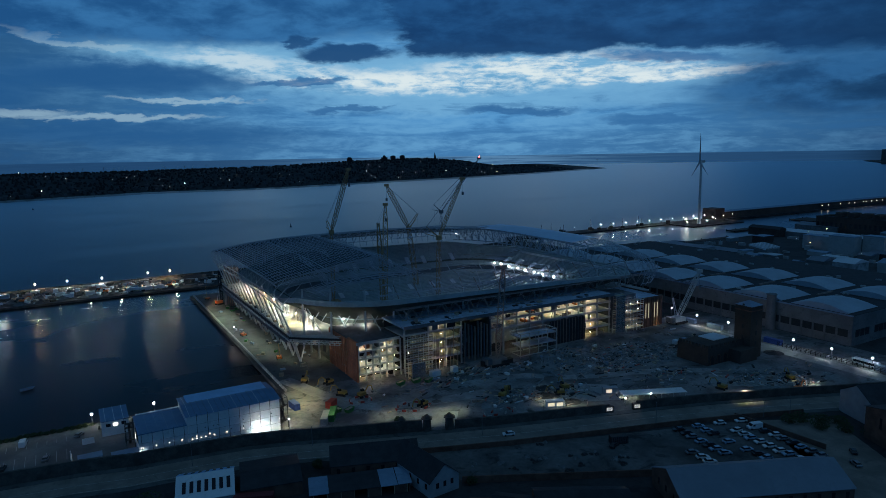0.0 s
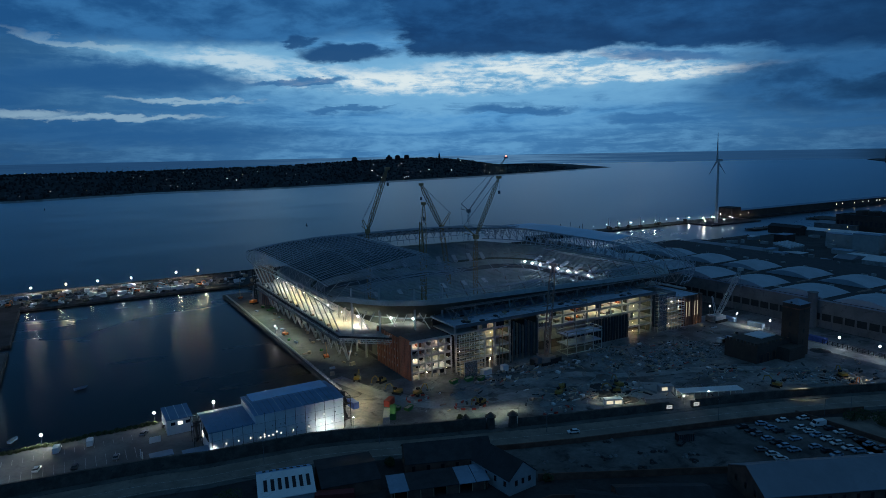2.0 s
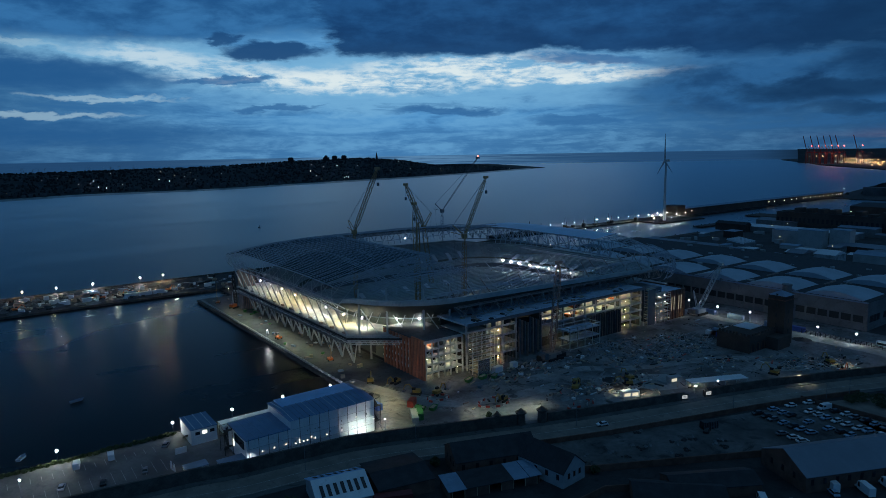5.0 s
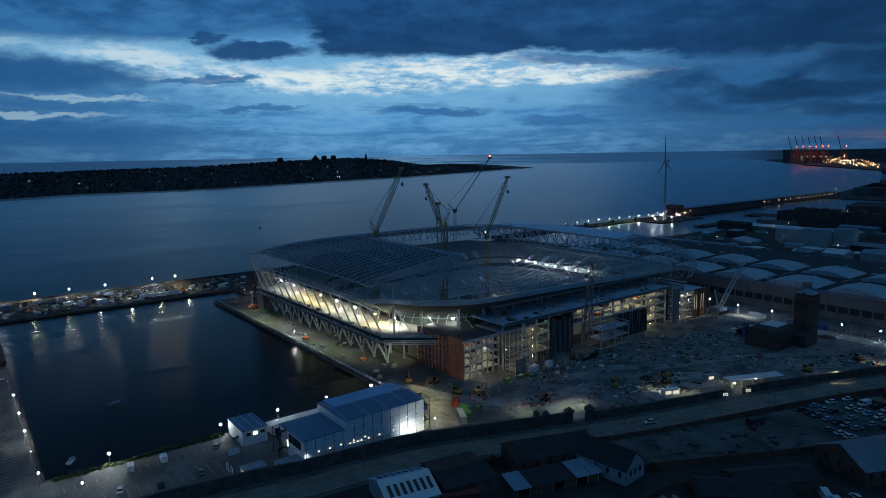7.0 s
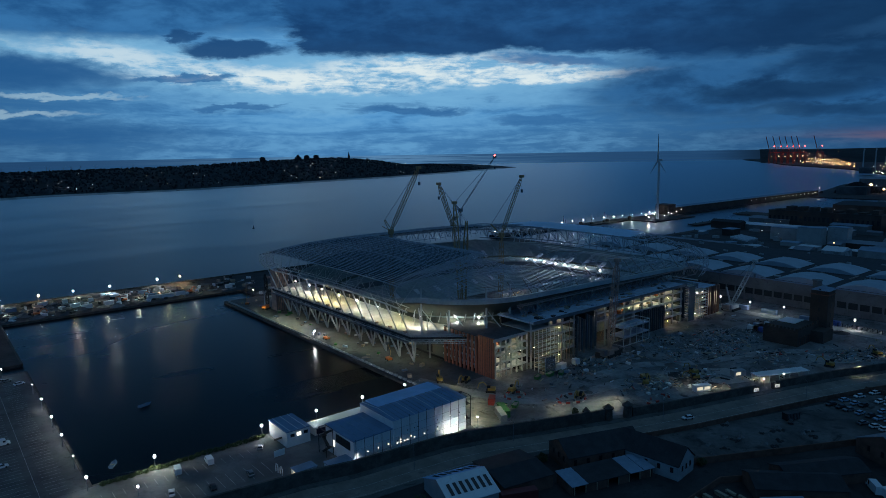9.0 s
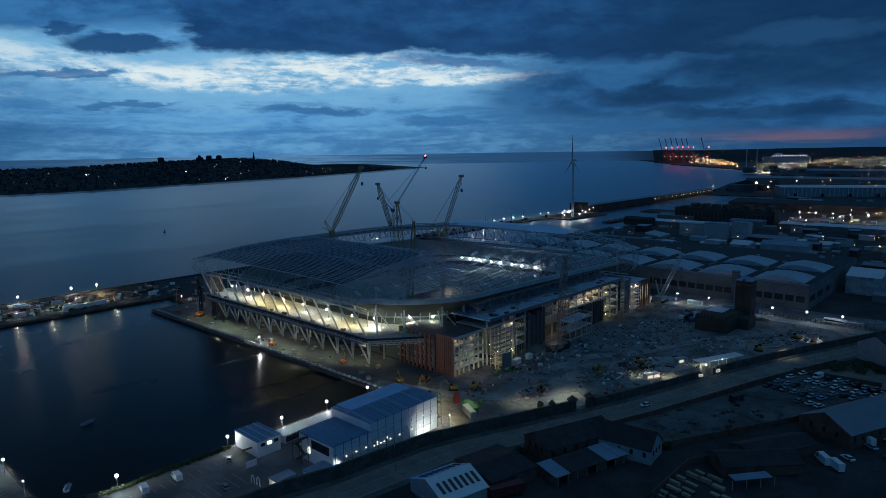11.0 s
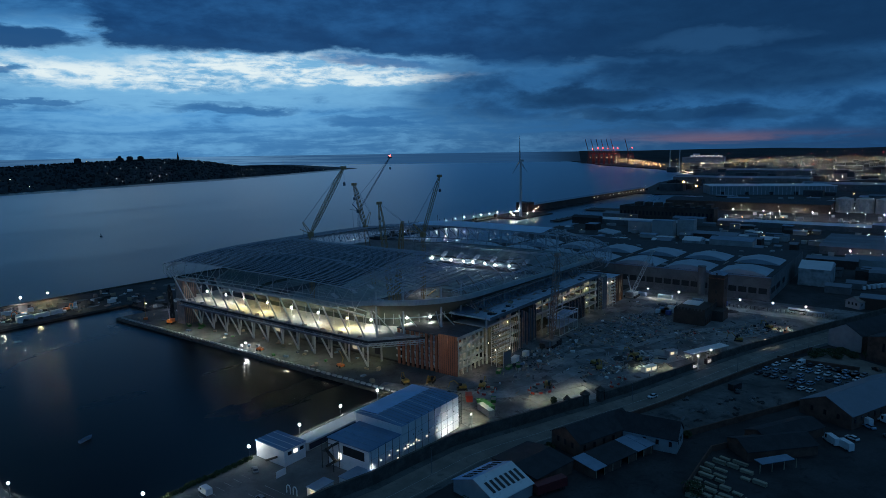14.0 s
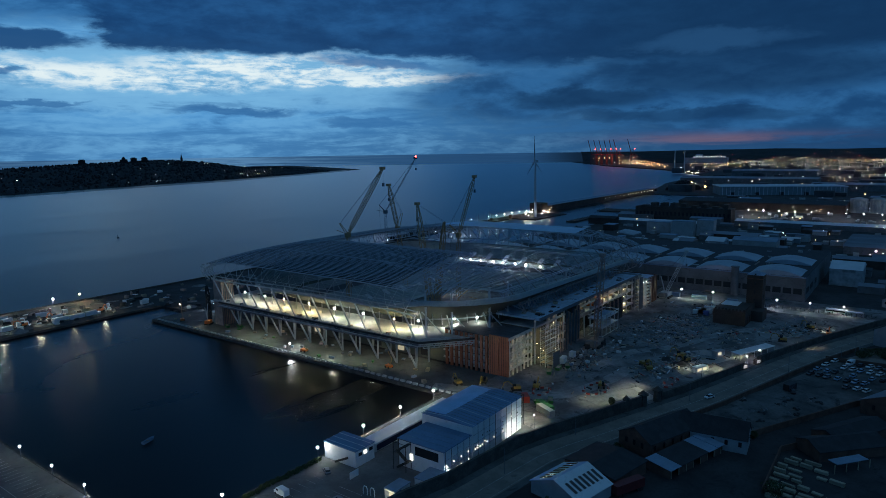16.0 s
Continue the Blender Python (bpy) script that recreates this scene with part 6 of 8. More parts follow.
def bush(x, y, r, h, name="bush", label="dark overgrown bush beside the street"):
    t = thing(name, label, "bush" if h < 4 else "tree", "street greenery", (x, y, 0))
    local("trunk", tube(bmesh.new(), (0, 0, 0), (0.2, 0.1, h * 0.55), 0.16 + h * 0.012, 6, 0.06), "bark", t)
    for k in range(4):
        a = 1.57 * k + rng.uniform(-0.4, 0.4)
        local("limb", tube(bmesh.new(), (0.1, 0, h * 0.3), (r * 0.6 * math.cos(a), r * 0.6 * math.sin(a), h * 0.65), 0.08, 5, 0.03), "bark", t)
    bm = bmesh.new()
    for k in range(420):
        a, u, v = rng.uniform(0, 6.283), rng.uniform(0, 1) ** 0.5, rng.uniform(-1, 1)
        rr = r * u * math.sqrt(max(0, 1 - v * v)) * (1 + 0.25 * math.sin(3 * a + x))
        c = Vector((rr * math.cos(a), rr * math.sin(a), h * 0.55 + v * h * 0.45))
        d = Vector((rng.uniform(-1, 1), rng.uniform(-1, 1), rng.uniform(-1, 1))).normalized() * 0.32
        e = d.orthogonal().normalized() * 0.22
        quads(bm, [c - d, c + e, c + d, c - e], [(0, 1, 2, 3)])
    local("crown", bm, "leaf", t)
    return t


for x, y, r, h in ((219, 133, 3.4, 3), (224, 131, 3.6, 3.4), (229, 127, 3.4, 3), (223, 124, 3.0, 2.8), (233, 123, 3.2, 3), (228, 118, 2.8, 3), (232, 112, 3, 3.4), (12, 190, 4.5, 6), (6, 184, 4, 5.5), (16, 181, 3.5, 5), (62, 190, 1.6, 3), (98, 156, 1.6, 2.4), (60, 143, 3, 4.5), (98.5, 207, 1.2, 3.2)):
    bush(x, y, r, h)
# overgrown quay edge
for k in range(26):
    x = -50 + 2.05 * k
    s = bush(x, 267.2 + rng.uniform(-0.5, 0.5), 1.0, 0.9 + rng.uniform(0, 0.5), "scrub", "low scrub along the quay edge")

# ---- site offices, plant and clutter ----
# cabin stack details
for k in range(9):
    x = 60.5 - 3.55 * k
    part("panel_joint", boxes((x - 0.06, x + 0.06, 225.4, 225.5, 0, 12.3)), "dark", office)
for k in range(5):
    x = 28 - 3.3 * k
    part("panel_joint", boxes((x - 0.06, x + 0.06, 225.9, 226.0, 0, 9.3)), "dark", office)
for z in (2.9, 5.8, 8.7):
    part("floor_joint", boxes((29, 60.5, 225.42, 225.5, z - 0.04, z + 0.04)), "render", office)
for z in (2.9, 5.8):
    part("floor_joint", boxes((14, 29, 225.92, 226.0, z - 0.04, z + 0.04)), "render", office)
rng = random.Random(31)
for k in range(22):
    x = 30.2 + 1.42 * k
    for z in (3.6, 4.4, 6.9):
        if rng.random() < (0.15 if z == 4.4 else 0.5):
            lit = z < 4 or rng.random() < 0.3
            part("window", boxes((x, x + 0.3, 225.3, 225.46, z, z + 0.34)), "officewindow" if lit else "glass", office)
for k in range(7):
    x = 15 + 2.0 * k
    for z in (1.4, 4.0):
        if rng.random() < 0.55:
            part("window", boxes((x, x + 0.3, 225.8, 225.96, z, z + 0.34)), "officewindow", office)
for k in range(16):
    x = 30 + 1.95 * k
    part("roof_rib", path([(x, 225.4, 11.86), (x, 236, 12.66), (x, 246, 11.86)], 0.07), "clad" if k % 4 == 0 else "slateblue", office)
for k in range(1, 5):
    part("roof_rib", boxes((14 + 3 * k, 14.2 + 3 * k, 226.4, 244, 9.1, 9.2)), "bluegrey", office)
part("roof_light_panel", boxes((31, 59, 237.5, 245.6, 12.2, 12.55)), "brightroof", office, "paler sheeting on half the roof")
part("glazed_end", boxes((13.82, 13.98, 228, 237, 5.2, 8.0)), "glass", office)
part("side_door", boxes((13.85, 13.98, 238, 239.2, 3.0, 5.1)), "officewindow", office)
# outside stair towers
for x0, y0, h in ((11.0, 238.5, 9.0), (61.2, 226.5, 11.5)):
    s = thing("stair_tower", "dark steel scaffold stair tower beside the cabins", "stair tower", "stair towers", (x0, y0, 0))
    w, d = (2.6, 5.0) if x0 < 30 else (2.4, 5.5)
    for dx in (0, w):
        for dy in (0, d):
            part("post", tube(bmesh.new(), (x0 + dx, y0 + dy, 0), (x0 + dx, y0 + dy, h), 0.12), "dark", s)
    z, f = 0.2, 0
    while z < h - 2.4:
        a, b = (y0 + 0.5, y0 + d - 0.5) if f % 2 else (y0 + d - 0.5, y0 + 0.5)
        part("flight", tube(bmesh.new(), (x0 + w / 2, a, z), (x0 + w / 2, b, z + 2.7), 0.5), "dark", s)
        part("landing", boxes((x0, x0 + w, b - 0.6, b + 0.6, z + 2.6, z + 2.75)), "dark", s)
        z, f = z + 2.8, f + 1
    part("top_frame", path([(x0, y0, h), (x0 + w, y0, h), (x0 + w, y0 + d, h), (x0, y0 + d, h), (x0, y0, h)], 0.1), "dark", s)
# details of the small cabins
for k in range(3):
    part("roof_rib", boxes((4.0 + 2.9 * (k + 0.5), 4.2 + 2.9 * (k + 0.5), 253.3, 267.7, 5.7, 5.78)), "clad", cabin)
for x in (5.6, 8.0, 10.6):
    part("window", boxes((x, x + 1.5, 253.38, 253.5, 3.4, 4.5)), "officewindow" if x == 8.0 else "glass", cabin)
part("outer_stair", tube(bmesh.new(), (3.6, 262, 0.2), (3.6, 256.5, 2.9), 0.45), "dark", cabin)
for k in range(6):
    part("window", boxes((19 + 7 * k, 21.5 + 7 * k, 255.76, 255.89, 0.9, 2.2)), "officewindow" if k in (3, 5) else "glass", welfare)
part("banner", boxes((16.6, 44, 255.6, 255.72, 0.5, 2.5)), "navy", welfare, "dark blue banner")
t = thing("low_cabin", "white single-storey cabin with a floodlit end", "cabin", "", (9.5, 229, 0), 0)
part("body", boxes((6, 15, 225.5, 231, 0, 2.8)), "white", t)
part("roof", boxes((5.8, 15.2, 225.3, 231.2, 2.8, 3.0)), "bluegrey", t)
down_light((15.6, 223.6, 3.6), 500, COOL, (-0.5, 0.9, -0.6), 120)
t = thing("gatehouse_cabin", "small white gatehouse with a warm lit doorway", "cabin", "", (0, 233, 0), 0)
part("body", boxes((-3.6, 3.2, 230.5, 234.5, 0, 2.7)), "white", t)
part("roof", boxes((-3.8, 3.4, 230.3, 234.7, 2.7, 2.9)), "bluegrey", t)
part("doorway", boxes((-3.72, -3.62, 231.4, 232.6, 0.1, 2.2)), "litwindow", t)
part("sign_board", boxes((-3.2, -1.0, 230.36, 230.48, 1.4, 2.4)), "blue", t)
point_lamp((-5, 232, 3.2), 120, WARM, 0.2)
for x, y in ((-5.8, 240), (-5.5, 237.5)):
    t = thing("turnstile_arch", "white arched turnstile at the site gate", "turnstile", "turnstiles", (x, y, 0))
    local("frame", path([(0, -0.8, 0), (0, -0.8, 2.0), (0, -0.4, 2.6), (0, 0.4, 2.6), (0, 0.8, 2.0), (0, 0.8, 0)], 0.16), "white", t)
t = thing("hoarding", "low white hoarding beside the cabin", "hoarding", "", (1, 250, 0))
part("board", boxes((-2.2, 1.6, 249.8, 249.95, 0, 2.2)), "white", t)
# car park markings by the quay
bm = bmesh.new()
for k in range(16):
    for y0, y1 in ((256.5, 261), (240.5, 249.5)):
        box(bm, -52 + 3.0 * k, -51.86 + 3.0 * k, y0, y1, 0.055, 0.062)
structure("trim_bay_lines", bm, "roadpaint", "worn white parking bay lines", "road marking")
bm = bmesh.new()
quads(bm, [(-90, 237, 0.04), (-27, 231, 0.04), (12, 223.5, 0.04), (46, 219, 0.04), (60, 214.6, 0.04), (65.9, 234, 0.04), (65.9, 268.4, 0.04), (-90, 268.4, 0.04)], [(0, 1, 2, 3, 4, 5, 6, 7)])
structure("pavement_east_quay", bm, "yardlight", "worn tarmac car park on the quay", "pavement")
bm = bmesh.new()
quads(bm, [(-90, 268.5, 0.04), (-53.7, 268.5, 0.04), (-53.7, 409, 0.04), (-90, 409, 0.04)], [(0, 1, 2, 3)])
structure("pavement_pier", bm, "quay", "worn concrete pier surface", "pavement")
bm = bmesh.new()
quads(bm, [(-400, 521, 0.04), (300, 521, 0.04), (300, 579, 0.04), (-400, 579, 0.04)], [(0, 1, 2, 3)])
structure("ground_wharf", bm, "yard", "muddy riverside wharf used as a works yard", "ground")
structure("trim_road_line", strip(WALL, 8.7, 8.85, 0.05, 0.058), "roadpaint", "worn white centre line", "road marking")
structure("trim_road_edge", strip(WALL, 13.6, 13.75, 0.05, 0.058), "roadpaint", "worn white edge line", "road marking")

# lamps that light the yards
for x, y, w in ((-63, 405, 200), (-55, 372, 60), (-54.6, 350, 330), (-54.6, 326.5, 330), (-54.6, 305.7, 600), (-54.6, 285, 60), (-54.4, 266.4, 350)):
    lamp_post(x, y, 4.5, watts=w, size=0.36 if w > 100 else 0.16, group="pier lamps")
bm = bmesh.new()
for k in range(50):
    for x0, x1 in ((-64, -58.5), (-78, -68)):
        box(bm, x0, x1, 272 + 2.6 * k, 272.13 + 2.6 * k, 0.045, 0.052)
box(bm, -66.2, -66.05, 270, 404, 0.045, 0.052)
structure("trim_pier_lines", bm, "roadpaint", "worn white parking bay lines on the pier", "road marking")
for x, y, z, w in ((64.5, 224.2, 5.0, 900), (70, 238, 6.0, 600), (121, 206.5, 4.5, 520), (163, 184, 4.0, 900), (188, 181, 2.7, 350), (226, 156, 4.5, 700), (262, 152, 4.0, 600), (112, 206, 5, 400), (98, 214, 5, 600), (78, 226, 6, 250), (158, 193, 4, 700), (300, 232, 5, 500)):
    down_light((x, y, z), w * 1.7, YELLOW if x == 70 else PALE, (0.05, 0.1, -1), 150)
down_light((53.5, 221.5, 1.0), 1900, (0.95, 1.0, 0.93), (0.1, 1, 0.35), 140)
point_lamp((69, 231.5, 4.2), 500, YELLOW, 0.2)
down_light((76, 246, 6.0), 2600, YELLOW, (0.1, 0.2, -1), 140)
down_light((79, 258, 6.0), 1400, YELLOW, (0.1, 0.2, -1), 140)
point_lamp((77, 244, 4.0), 420, YELLOW, 0.2)
lamp_post(-46, 241, 9, watts=2000, hood=True, group="car park lamps")
for x, y, z in ((191, 172.0, 4.2), (181, 175.4, 3.4), (62.5, 221.4, 5.2)):
    t = thing("wall_lamp", "small white floodlight on the dock wall", "lamp", "wall lamps", (x, y, 0))
    part("bracket", tube(bmesh.new(), (x, y, 0), (x, y, z), 0.08), "darksteel", t)
    part("lamp_head", ball(bmesh.new(), (x, y, z), 0.25), "cool", t)

# the gate in the dock wall
def gate_pier(x, y, h=4.6, r=1.5):
    t = thing("gate_pier", "stout round granite gate pier with a domed cap", "gate pier", "dock gate piers", (x, y, 0))
    local("shaft", tube(bmesh.new(), (0, 0, 0), (0, 0, h), r, 10, r * 0.85), "granite", t)
    local("collar", tube(bmesh.new(), (0, 0, h), (0, 0, h + 0.5), r * 1.2, 10), "granite", t)
    local("cap", tube(bmesh.new(), (0, 0, h + 0.5), (0, 0, h + 1.8), r, 10, 0.25), "granite", t)


for x, y, h, r in ((105.2, 196.9, 4.4, 1.7), (112.8, 193.9, 4.4, 1.7), (97, 200.6, 4.2, 1.2)):
    gate_pier(x, y, h, r)
for x, y in ((171.5, 174.6), (182.5, 171.2)):
    t = thing("gate_sign", "white notice board on a dark gate pier", "sign", "gate signs", (x, y, 0), RT)
    local("pier", boxes((-1.6, 1.6, -0.8, 0.8, 0, 2.6)), "granite", t)
    # the board's own glow makes it look lit
    local("board", boxes((-1.1, 1.1, -0.9, -0.82, 0.9, 2.2)), "litboard", t)
    local("writing", boxes((-0.8, 0.8, -0.93, -0.91, 1.75, 1.85), (-0.8, 0.5, -0.93, -0.91, 1.45, 1.55), (-0.8, 0.7, -0.93, -0.91, 1.15, 1.25)), "dark", t)
t = thing("entrance_canopy", "long white canopy roof at the site entrance", "canopy", "", (196, 175.5, 0), RT)
local("roof", boxes((-13, 13, -2.6, 2.6, 2.9, 3.15)), "white", t)
for k in range(6):
    for s in (-1, 1):
        local("post", boxes((-12.6 + 5 * k, -12.4 + 5 * k, s * 2.4 - 0.1, s * 2.4 + 0.1, 0, 2.9)), "steel", t)
t = thing("entrance_cabin", "cream cabin lit from inside at the entrance", "cabin", "", (186, 189, 0), RT)
local("body", boxes((-3, 3, -1.4, 1.4, 0, 2.7)), "render", t)
local("window", boxes((-2, 0.4, -1.47, -1.41, 0.8, 2.1)), "litwindow", t)
t = thing("ticket_cabin", "white cabin brightly lit beside the wall", "cabin", "", (158, 190, 0), RT)
local("body", boxes((-3.6, 3.6, -1.3, 1.3, 0, 2.6)), "white", t)
local("window", boxes((-3, -0.4, -1.37, -1.31, 0.7, 2.0), (0.4, 3, -1.37, -1.31, 0.7, 2.0)), "litwindow", t)


# plant
def excavator(x, y, a, mat="yellow"):
    t = thing("excavator", "yellow tracked excavator parked on the site" if mat == "yellow" else "orange tracked excavator parked on the site", "excavator", "site plant", (x, y, 0), a)
    for s in (-1, 1):
        local("track", boxes((-2.0, 2.0, s * 1.1 - 0.3, s * 1.1 + 0.3, 0.0, 0.85)), "tyre", t)
    local("house", boxes((-1.9, 1.2, -1.25, 1.25, 1.0, 2.1)), mat, t)
    local("cab", boxes((0.1, 1.5, 0.2, 1.2, 1.2, 2.9)), "glass", t)
    local("boom", path([(1.0, -0.3, 1.8), (3.2, -0.3, 4.0), (5.0, -0.3, 3.4)], 0.26), mat, t)
    local("stick", path([(5.0, -0.3, 3.4), (5.6, -0.3, 1.2)], 0.2), mat, t)
    local("bucket", boxes((5.1, 6.0, -0.8, 0.2, 0.4, 1.2)), "darksteel", t)


for x, y, a, m in ((114.8, 218, 200, "yellow"), (147, 209, 30, "yellow"), (168, 199, 150, "yellow"), (152, 213, 240, "yellow"), (98.5, 240, 20, "yellow"), (92, 246, 130, "yellow"), (174, 203, 80, "yellow"), (262, 160, 60, "yellow"), (252, 150, 10, "orange"), (228, 168, 100, "yellow"), (84, 270, 60, "yellow"), (92, 262, 200, "yellow")):
    excavator(x, y, a, m)


def boom_lift(x, y, a, up=8.0):
    t = thing("boom_lift", "orange boom lift with a jointed arm", "boom lift", "boom lifts", (x, y, 0), a)
    local("chassis", boxes((-1.6, 1.6, -1.1, 1.1, 0.5, 1.5)), "orange", t)
    for dx in (-1.1, 1.1):
        for s in (-1, 1):
            local("wheel", tube(bmesh.new(), (dx, s * 1.0, 0.5), (dx, s * 1.35, 0.5), 0.5, 10), "tyre", t)
    local("arm", path([(-0.8, 0, 1.5), (-2.4, 0, up * 0.6), (0.6, 0, up)], 0.2), "cranepaint", t)
    local("basket", boxes((0.4, 1.9, -0.7, 0.7, up - 0.3, up + 0.7)), "darksteel", t)


boom_lift(79, 361, 100, 2.5)
boom_lift(84, 309, 80, 8)
boom_lift(80, 470, 60, 14)
boom_lift(116, 468, 20, 6)
down_light((79, 361, 4.5), 500, PALE, (0.2, 0, -1), 150)


t = thing("piling_rig", "orange tracked piling rig with a tall black mast", "piling rig", "site plant", (84, 449, 0), 30)
for s in (-1, 1):
    local("track", boxes((-2.4, 2.4, s * 1.4 - 0.4, s * 1.4 + 0.4, 0, 1.0)), "tyre", t)
local("house", boxes((-2.6, 1.4, -1.5, 1.5, 1.1, 2.8)), "orange", t)
local("mast", lattice((2.2, 0, 0.4), (1.4, 0.6, 23), 1.5, 12, 0.3), "dark", t)
local("stay", path([(-2, 0, 2.6), (1.6, 0.4, 16)], 0.14), "steel", t)
local("boom", path([(1, 1.2, 2.2), (3.0, 3.4, 9.5)], 0.25), "concrete", t)
down_light((80, 446, 6), 1500, PALE, (0, 0, -1), 130)


def dumper(x, y, a, mat="green"):
    t = thing("skip", "green steel skip full of waste" if mat == "green" else "steel skip on the ground", "skip", "skips", (x, y, 0), a)
    bm = bmesh.new()
    quads(bm, [(-1.4, -0.9, 0), (1.4, -0.9, 0), (1.4, 0.9, 0), (-1.4, 0.9, 0), (-2.2, -1.0, 1.6), (2.2, -1.0, 1.6), (2.2, 1.0, 1.6), (-2.2, 1.0, 1.6)], [(3, 2, 1, 0), (0, 1, 5, 4), (1, 2, 6, 5), (2, 3, 7, 6), (3, 0, 4, 7)])
    local("tub", bm, mat, t)
    local("waste", boxes((-1.9, 1.9, -0.85, 0.85, 1.15, 1.4)), "timber", t)


for x, y, a in ((118, 244, 20), (125, 243, 10), (130, 241, 30), (86, 434, 70), (90, 428, 80), (88, 228, 30), (84, 231, 110)):
    dumper(x, y, a)


def container(x, y, a, mat, l=6.0, label="steel shipping container on the site"):
    t = thing("container", label, "container", "site containers", (x, y, 0), a)
    local("body", boxes((-l / 2, l / 2, -1.2, 1.2, 0, 2.6)), mat, t)
    for k in range(int(l / 0.6)):
        for s in (-1, 1):
            u = -l / 2 + 0.3 + 0.6 * k
            local("rib", boxes((u, u + 0.2, s * 1.2 - 0.05, s * 1.2 + 0.05, 0.2, 2.5)), mat, t)
    local("door", boxes((l / 2, l / 2 + 0.06, -1.1, 1.1, 0.2, 2.5)), mat, t)


container(80.5, 226.5, 62, "green", 9, "long green container beside the site cabins")
container(77, 224.5, 62, "concrete", 9, "long white container beside the site cabins")
container(84, 237, 40, "red", 5, "red steel container near the cabins")
container(71, 243, 95, "blue", 6, "blue steel container near the cabins")
container(136, 246, 10, "white", 5, "white site container by the scaffold")
container(146, 246, 0, "white", 3, "white site container by the scaffold")
container(165, 246, 14, "dark", 9, "dark container by the building")
container(172, 242, 10, "dark", 7, "dark container by the building")
for k in range(5):
    container(262 + 6.5 * (k % 3), 216 + 3 * (k // 3), 90, rng.choice(("blue", "bluegrey", "white")), 6)
for x, y, m, l in ((303.5, 246, "bluegrey", 7), (304, 230, "bluegrey", 9), (303, 209, "bluegrey", 6), (304.5, 196, "blue", 9), (305, 143, "bluegrey", 9)):
    container(x, y, 90, m, l, "blue-grey cabin along the site road")
t = thing("site_fence", "dark post-and-rail fence along the site road", "fence", "", (304, 170, 0))
for k in range(26):
    part("post", boxes((302.4, 302.6, 132 + 2.4 * k, 132.2 + 2.4 * k, 0, 2.2)), "dark", t)
for z in (0.7, 1.4, 2.1):
    part("rail", boxes((302.45, 302.55, 132, 192.2, z - 0.06, z + 0.06)), "dark", t)
bm = bmesh.new()
quads(bm, [(291, 132, 0.06), (300.5, 128, 0.06), (301.5, 262, 0.06), (293.5, 262, 0.06)], [(0, 1, 2, 3)])
structure("road_site", bm, "slab", "pale concrete site road beside the shed", "road")
for nm, pts in (("pavement_slab", [(165, 196), (172, 187), (185, 181), (192, 197), (178, 208)]), ("pavement_slab_north", [(228, 172), (250, 158), (256, 164), (236, 186)]), ("pavement_slab_gate", [(104, 200), (116, 195), (124, 206), (108, 214)])):
    bm = bmesh.new()
    bm.faces.new([bm.verts.new((x, y, 0.07)) for x, y in pts])
    bmesh.ops.recalc_face_normals(bm, faces=bm.faces)
    structure(nm, bm, "slab", "patch of pale concrete hardstanding on the site", "pavement")
t = thing("site_bus", "white single-deck bus parked on the site road", "bus", "", (306, 152, 0.0), 86)
local("body", boxes((-5.5, 5.5, -1.25, 1.25, 0.5, 3.0)), "white", t)
local("window_strip", boxes((-5.2, 5.2, -1.3, 1.3, 1.5, 2.4)), "glass", t)
for u in (-3.6, 3.4):
    for s in (-1, 1):
        local("wheel", tube(bmesh.new(), (u, s * 0.95, 0.5), (u, s * 1.28, 0.5), 0.5, 10), "tyre", t)
# red and white barriers in rings
def barrier_ring(cx, cy, rx, ry, n):
    for k in range(n):
        a = 2 * math.pi * k / n
        t = thing("road_barrier", "red plastic road barrier" if k % 2 else "white plastic road barrier", "barrier", "barriers", (cx + rx * math.cos(a) + rng.uniform(-0.5, 0.5), cy + ry * math.sin(a) + rng.uniform(-0.5, 0.5), 0), math.degrees(a) + 90 + rng.uniform(-25, 25))
        local("block", boxes((-0.8, 0.8, -0.18, 0.18, 0, 0.8)), "red" if k % 2 else "concrete", t)
        local("foot", boxes((-0.7, 0.7, -0.3, 0.3, 0, 0.18)), "red" if k % 2 else "concrete", t)


barrier_ring(111, 219, 7, 4.5, 18)
barrier_ring(96, 236.5, 4.5, 3.2, 12)
barrier_ring(136, 196, 7, 2.0, 10)
# heaps, pallets and bundles over the site
def pallet_load(x, y, a, mat, w, d, h):
    t = thing("pallet_load", "wrapped load of building material on a pallet", "pallet load", "site materials", (x, y, 0), a)
    local("pallet", boxes((-w, w, -d, d, 0, 0.15)), "timber", t)
    local("load", boxes((-w * 0.95, w * 0.95, -d * 0.95, d * 0.95, 0.15, h)), mat, t)


def steel_pile(x, y, a, n=5):
    t = thing("steel_pile", "pile of loose roof steel tubes on bearers", "steel pile", "site steel", (x, y, 0), a)
    for k in range(n):
        l = rng.uniform(1.6, 4.5)
        local("tube_length", tube(bmesh.new(), (-l, -1.4 + 0.6 * k, 0.16), (l, -1.4 + 0.6 * k + rng.uniform(-1, 1), 0.16 + rng.uniform(0, 0.5)), 0.16, 6), "looksteel", t)


